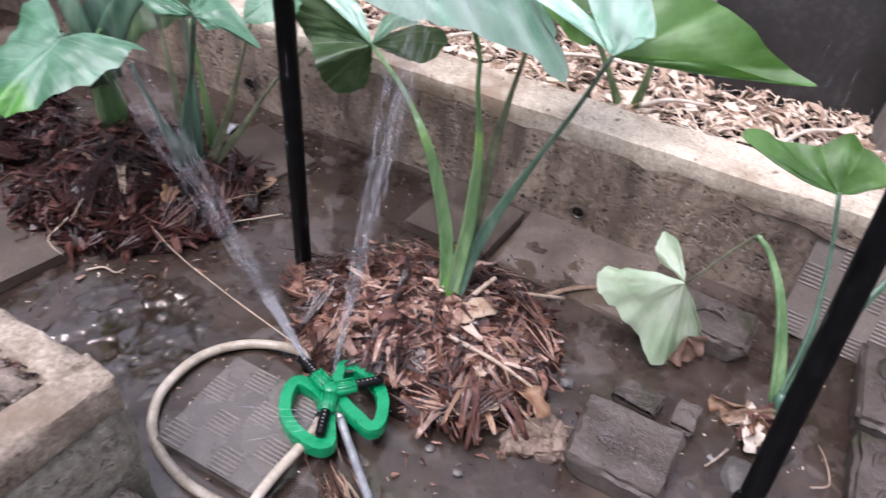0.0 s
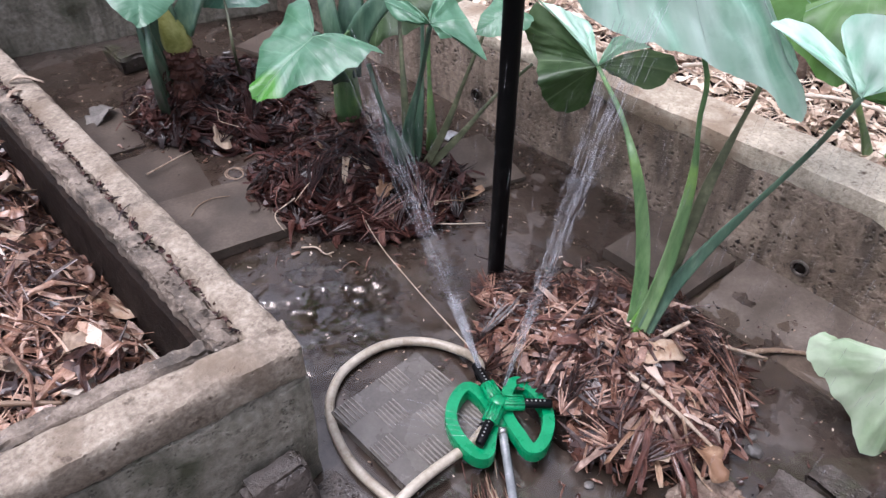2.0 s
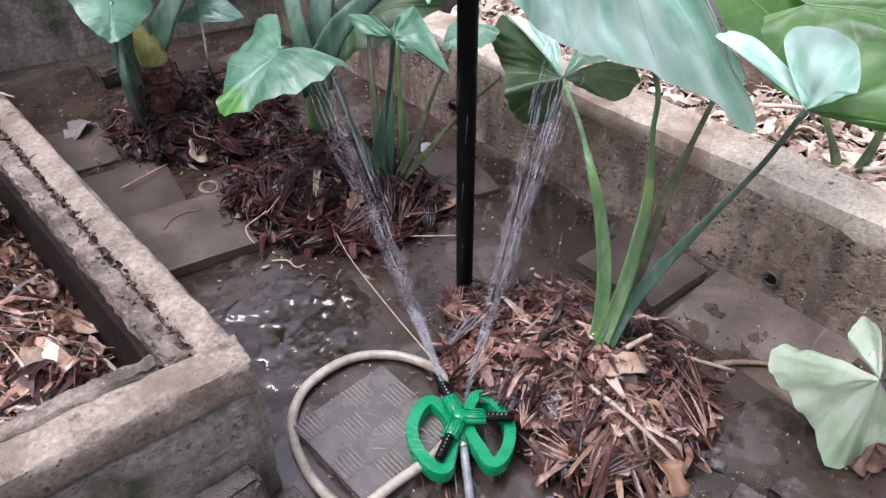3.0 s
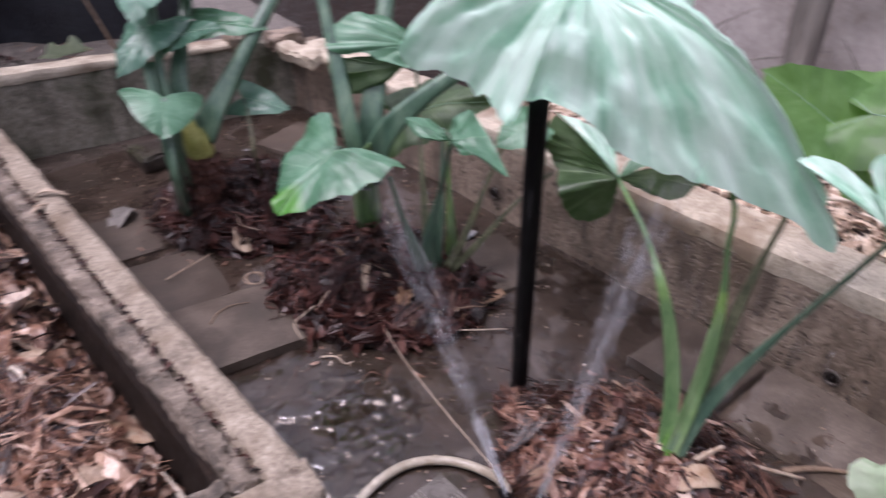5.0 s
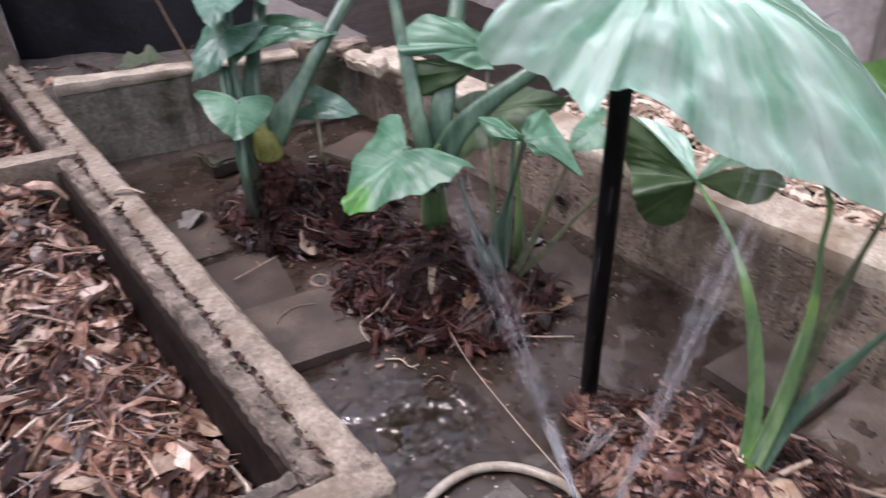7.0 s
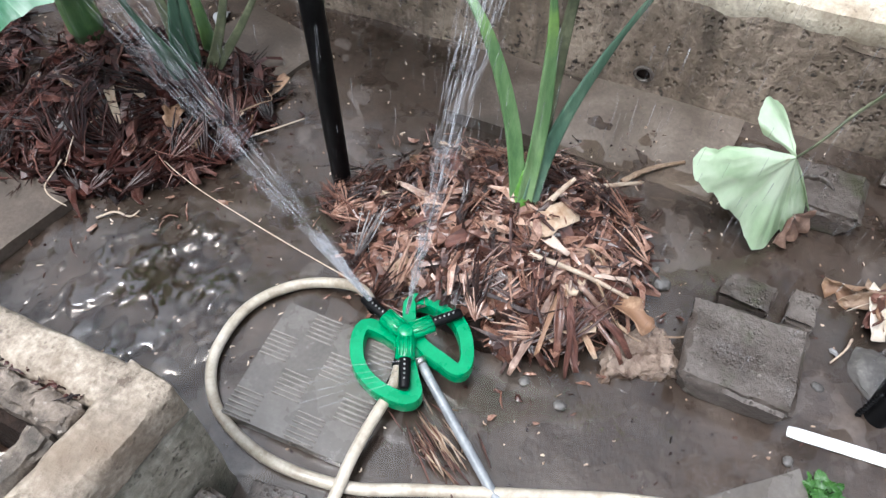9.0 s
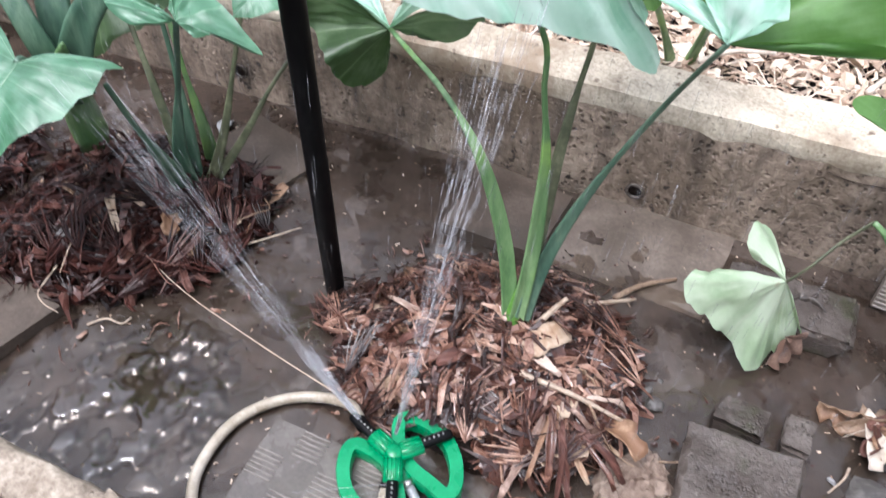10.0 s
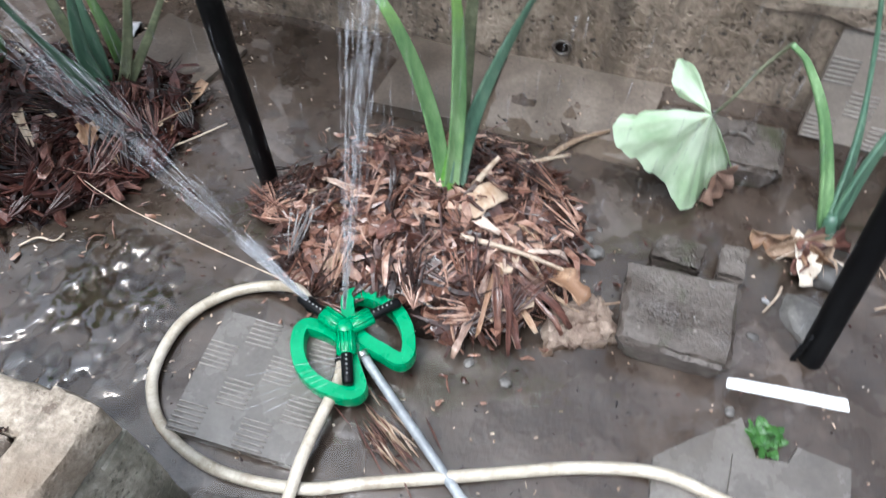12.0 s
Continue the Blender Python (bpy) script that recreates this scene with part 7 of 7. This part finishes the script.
for k in range(17):
    w = radians(168 + 8.5 * k + 5 * math.sin(k * 5.0))
    r = 0.075 + 0.018 * math.sin(k * 1.7)
    dead_leaf("long brown leaf strip fanned over the mound's foot", (0.900 + r * math.cos(w), 1.360 + r * math.sin(w), 0.050 + 0.004 * (k % 3)), 0.115 + 0.02 * math.sin(k * 2.3), 0.010 + 0.004 * (k % 2), math.degrees(w), 300 + k,
              (CORM_BARK, HUSK, DEAD_LEAF, MOUND_CHIPS, CORM_BARK)[k % 5], tilt=(10 * math.sin(k * 3), 34), curl=0.9)
stick("white root curl on the mud", [(1.03, 0.80, 0.012), (1.05, 0.775, 0.016), (1.10, 0.785, 0.012), (1.13, 0.80, 0.008)], 0.0018, STRAW)
stick("small twig beside the small plant", [(1.03, 0.935, 0.01), (1.00, 0.945, 0.02), (0.975, 0.96, 0.01)], 0.0022)
for k, (x0, y0, x1, y1, r) in enumerate([(-0.02, 2.72, 0.20, 2.77, 0.0085), (-0.06, 2.55, 0.14, 2.74, 0.0055), (0.05, 2.60, 0.13, 2.48, 0.0045), (0.16, 2.48, 0.29, 2.30, 0.005), (0.06, 2.12, 0.20, 2.19, 0.004), (0.00, 2.26, 0.14, 2.24, 0.004),
                                          (0.02, 1.98, 0.20, 1.86, 0.007), (0.23, 2.27, 0.235, 2.21, 0.006), (0.09, 2.07, 0.19, 2.15, 0.0035), (-0.02, 2.42, 0.13, 2.44, 0.005), (0.33, 2.02, 0.35, 1.90, 0.006), (0.25, 2.52, 0.17, 2.58, 0.004)]):
    mx, my = (x0 + x1) / 2 + 0.003, (y0 + y1) / 2 + 0.004
    stick("pale dry stem lying on the bark mulch", [bed_point(x0, y0), bed_point(mx, my, 0.045), bed_point(x1, y1)], r * 0.8, (STRAW, BONE, STRAW)[k % 3])
tagged(part("split_stick", rough_block([(*bed_point(0.215, 1.86, 0.03),), (*bed_point(0.318, 1.945, 0.03),), (*bed_point(0.315, 1.965, 0.03),), (*bed_point(0.20, 1.885, 0.03),),
                                         (*bed_point(0.215, 1.86, 0.042),), (*bed_point(0.318, 1.945, 0.042),), (*bed_point(0.315, 1.965, 0.042),), (*bed_point(0.20, 1.885, 0.042),)], (8, 2, 2), 0.003, 20, 0.002, 70), BONE), "bleached split wood on the mulch", "stick")
for k, (x0, y0, x1, y1) in enumerate([(1.62, 1.35, 1.72, 1.22), (1.70, 1.62, 1.80, 1.42), (1.66, 1.05, 1.80, 0.95), (1.64, 1.85, 1.74, 1.70)]):
    stick("pale dry stem on the wood chips", [(x0, y0, 0.246), ((x0 + x1) / 2, (y0 + y1) / 2 + 0.01, 0.256), (x1, y1, 0.246)], 0.006, BONE)
tagged(part("plant_label_stick", rough_block([(0.834, 1.000, 0.004), (0.848, 0.832, 0.004), (0.868, 0.836, 0.004), (0.852, 1.000, 0.004), (0.834, 1.000, 0.009), (0.848, 0.832, 0.009), (0.868, 0.836, 0.009), (0.852, 1.000, 0.009)], (12, 3, 2), 0.0008, 20, 0.0015, 71), WHITE), "white plastic plant marker lying on the mud", "plant marker")
bark = thing("bark_scrap", "frayed reddish bark scrap beside the sprinkler", "bark", at=(0.614, 1.432, 0.0))
rng_bark = random.Random(81)
for k in range(46):
    u, v = rng_bark.gauss(0, 0.024), rng_bark.gauss(0, 0.018)
    p = np.array([0.614 - 0.57 * u + 0.82 * v, 1.432 - 0.82 * u - 0.57 * v, 0.006 + rng_bark.uniform(0, 0.012)])
    e = np.array([0.57, 0.82, 0.0]) * rng_bark.uniform(0.018, 0.042) + np.array([0.82, -0.57, 0.0]) * rng_bark.gauss(0, 0.004)
    part("bark_fibre", tube([p - e, p + (0, 0, 0.003), p + e], [0.0012, rng_bark.uniform(0.002, 0.005), 0.001], 6, 0.35), (MOUND_CHIPS, CORM_BARK, DEAD_LEAF, STRAW)[k % 4], bark)
# the first and largest stands for a crumpled grey leaf
for k, (x, y, s, a) in enumerate([(1.285, 2.255, 0.055, 20), (1.00, 0.955, 0.016, 40), (1.075, 3.05, 0.022, 10)]):
    dead_leaf("small wet pale grey scrap on the mud", (x, y, 0.005), s, s * 0.6, a, 90 + k, PALE_SCRAP, curl=0.1, name="scrap", category="scrap")


ring = [(0.749 + 0.020 * math.cos(w), 2.422 + 0.024 * math.sin(w), 0.032) for w in np.linspace(0, 2 * math.pi, 25)[:-1]]
tagged(part("seed_husk", merged(tube(ring, 0.0016, 6, closed=True), tube([(x + 0.004, y - 0.003, z + 0.002) for x, y, z in ring[:17]], 0.0013, 6)), STRAW), "small curl of dry husk on the paving slab", "husk")
stick("thin pale straw curved over the paving slab", [(0.600, 2.345, 0.029), (0.63, 2.368, 0.029), (0.665, 2.372, 0.029), (0.70, 2.355, 0.029)], 0.0013, STRAW)
stick("bleached root scrap on the mud", [(0.735, 2.125, 0.006), (0.757, 2.102, 0.010), (0.762, 2.075, 0.006), (0.78, 2.07, 0.005)], 0.0022, STRAW)


def weed():
    t = thing("weed", "small bright green weed between the tiles", "weed", at=(0.77, 0.94, 0.0))
    rng = random.Random(7)
    for k in range(38):
        w, r, z = rng.uniform(0, 6.28), rng.uniform(0.003, 0.040), rng.uniform(0.006, 0.022)
        j = (0.768 + 0.7 * r * math.cos(w), 0.943 + 0.7 * r * math.sin(w), z)
        l = rng.uniform(0.008, 0.014)
        leaf(t, j, (j[0] + l * math.cos(w), j[1] + l * math.sin(w), z + rng.uniform(-0.006, 0.003)), (rng.gauss(0, 0.3), rng.gauss(0, 0.3), 1), 0.60, 0.25, 0.6, (0.8, 0.8), (0, 0), 0.06, WEED, k, veins=False)
        part("stalk", tube([(0.768, 0.943, 0.0), j], 0.0007, 5), WEED, t)


weed()

# ---- running water ----


def jets(label, start, way, count, length, spread, seed, r=(0.0005, 0.0011), gravity=0.10, solid=0.25, gap=0.035):
    """A bundle of fine water threads that break into streaks as they spread."""
    rng = random.Random(seed)
    w = np.array(way, float)
    w /= np.linalg.norm(w)
    a = np.cross(w, [0.3, 0.5, 0.8])
    a /= np.linalg.norm(a)
    b = np.cross(w, a)
    pieces = []
    for _ in range(count):
        u, v, off = rng.gauss(0, 1) * spread, rng.gauss(0, 1) * spread, rng.uniform(0.75, 1.0)
        rad = rng.uniform(*r)

        def at(s):
            return np.array(start) + w * s + (a * u + b * v) * (0.08 + s / length) * length - np.array([0, 0, gravity * s * s]) + np.array([rng.gauss(0, 0.0002), rng.gauss(0, 0.0002), 0])
        if solid:
            pieces.append(tube([at(solid * length * k / 5) for k in range(6)], rad * 0.8, 5))
        s = solid * length
        while s < length * off:
            e = s + rng.uniform(0.01, 0.05)
            pieces.append(tube([at(s), at((s + e) / 2), at(e)], [rad * 0.5, rad * rng.uniform(0.8, 1.3), rad * 0.4], 5))
            s = e + rng.uniform(0.002, gap)
    return tagged(part("water_jet", merged(*pieces), WATER), label, "water jet", "water jets", "stuff")


ZUP = 0.071
jets("white water jet thrown towards the next plant", (0.752, 1.604, ZUP), (0.066, 0.626, 0.777), 105, 0.60, 0.030, 1, (0.0002, 0.00045), gravity=0.06, solid=0.16, gap=0.10)
jets("white water jet rising past the big leaf", (0.745, 1.54, 0.09), (0.0325, -0.153, 0.987), 62, 0.66, 0.018, 2, (0.0003, 0.0008), gravity=0.0, solid=0.03, gap=0.05)
for k in range(5):
    q = np.array([HUB[0] + math.cos(radians(-42)) * (0.046 + 0.007 * k), HUB[1] + math.sin(radians(-42)) * (0.046 + 0.007 * k), ZUP])
    jets("fine water thread from a sprinkler nozzle", q, (0.12 + 0.03 * k, -0.05 - 0.02 * k, 0.97), 1, 0.16, 0.01, 10 + k, (0.0005, 0.0007), 0.2, 0.8)
    q = np.array([HUB[0] + math.cos(radians(205)) * (0.046 + 0.007 * k), HUB[1] + math.sin(radians(205)) * (0.046 + 0.007 * k), ZUP - 0.004])
    jets("fine water thread from a sprinkler nozzle", q, (-0.55 - 0.05 * k, 0.75, 0.18 - 0.05 * k), 1, 0.15, 0.01, 20 + k, (0.0005, 0.0008), 0.3, 0.8)
rng_drop = random.Random(5)
drops = []
for _ in range(950):
    x, y, z = rng_drop.uniform(0.75, 1.42), rng_drop.uniform(0.95, 2.4), rng_drop.uniform(0.03, 0.55)
    l = rng_drop.uniform(0.010, 0.045)
    drops.append(tube([(x, y, z), (x + 0.001, y - 0.001, z + l)], [0.0003, rng_drop.uniform(0.0003, 0.0006)], 4))
tagged(part("falling_drops", merged(*drops), WATER), "falling water drops over the plants", "water drops", kind="stuff")
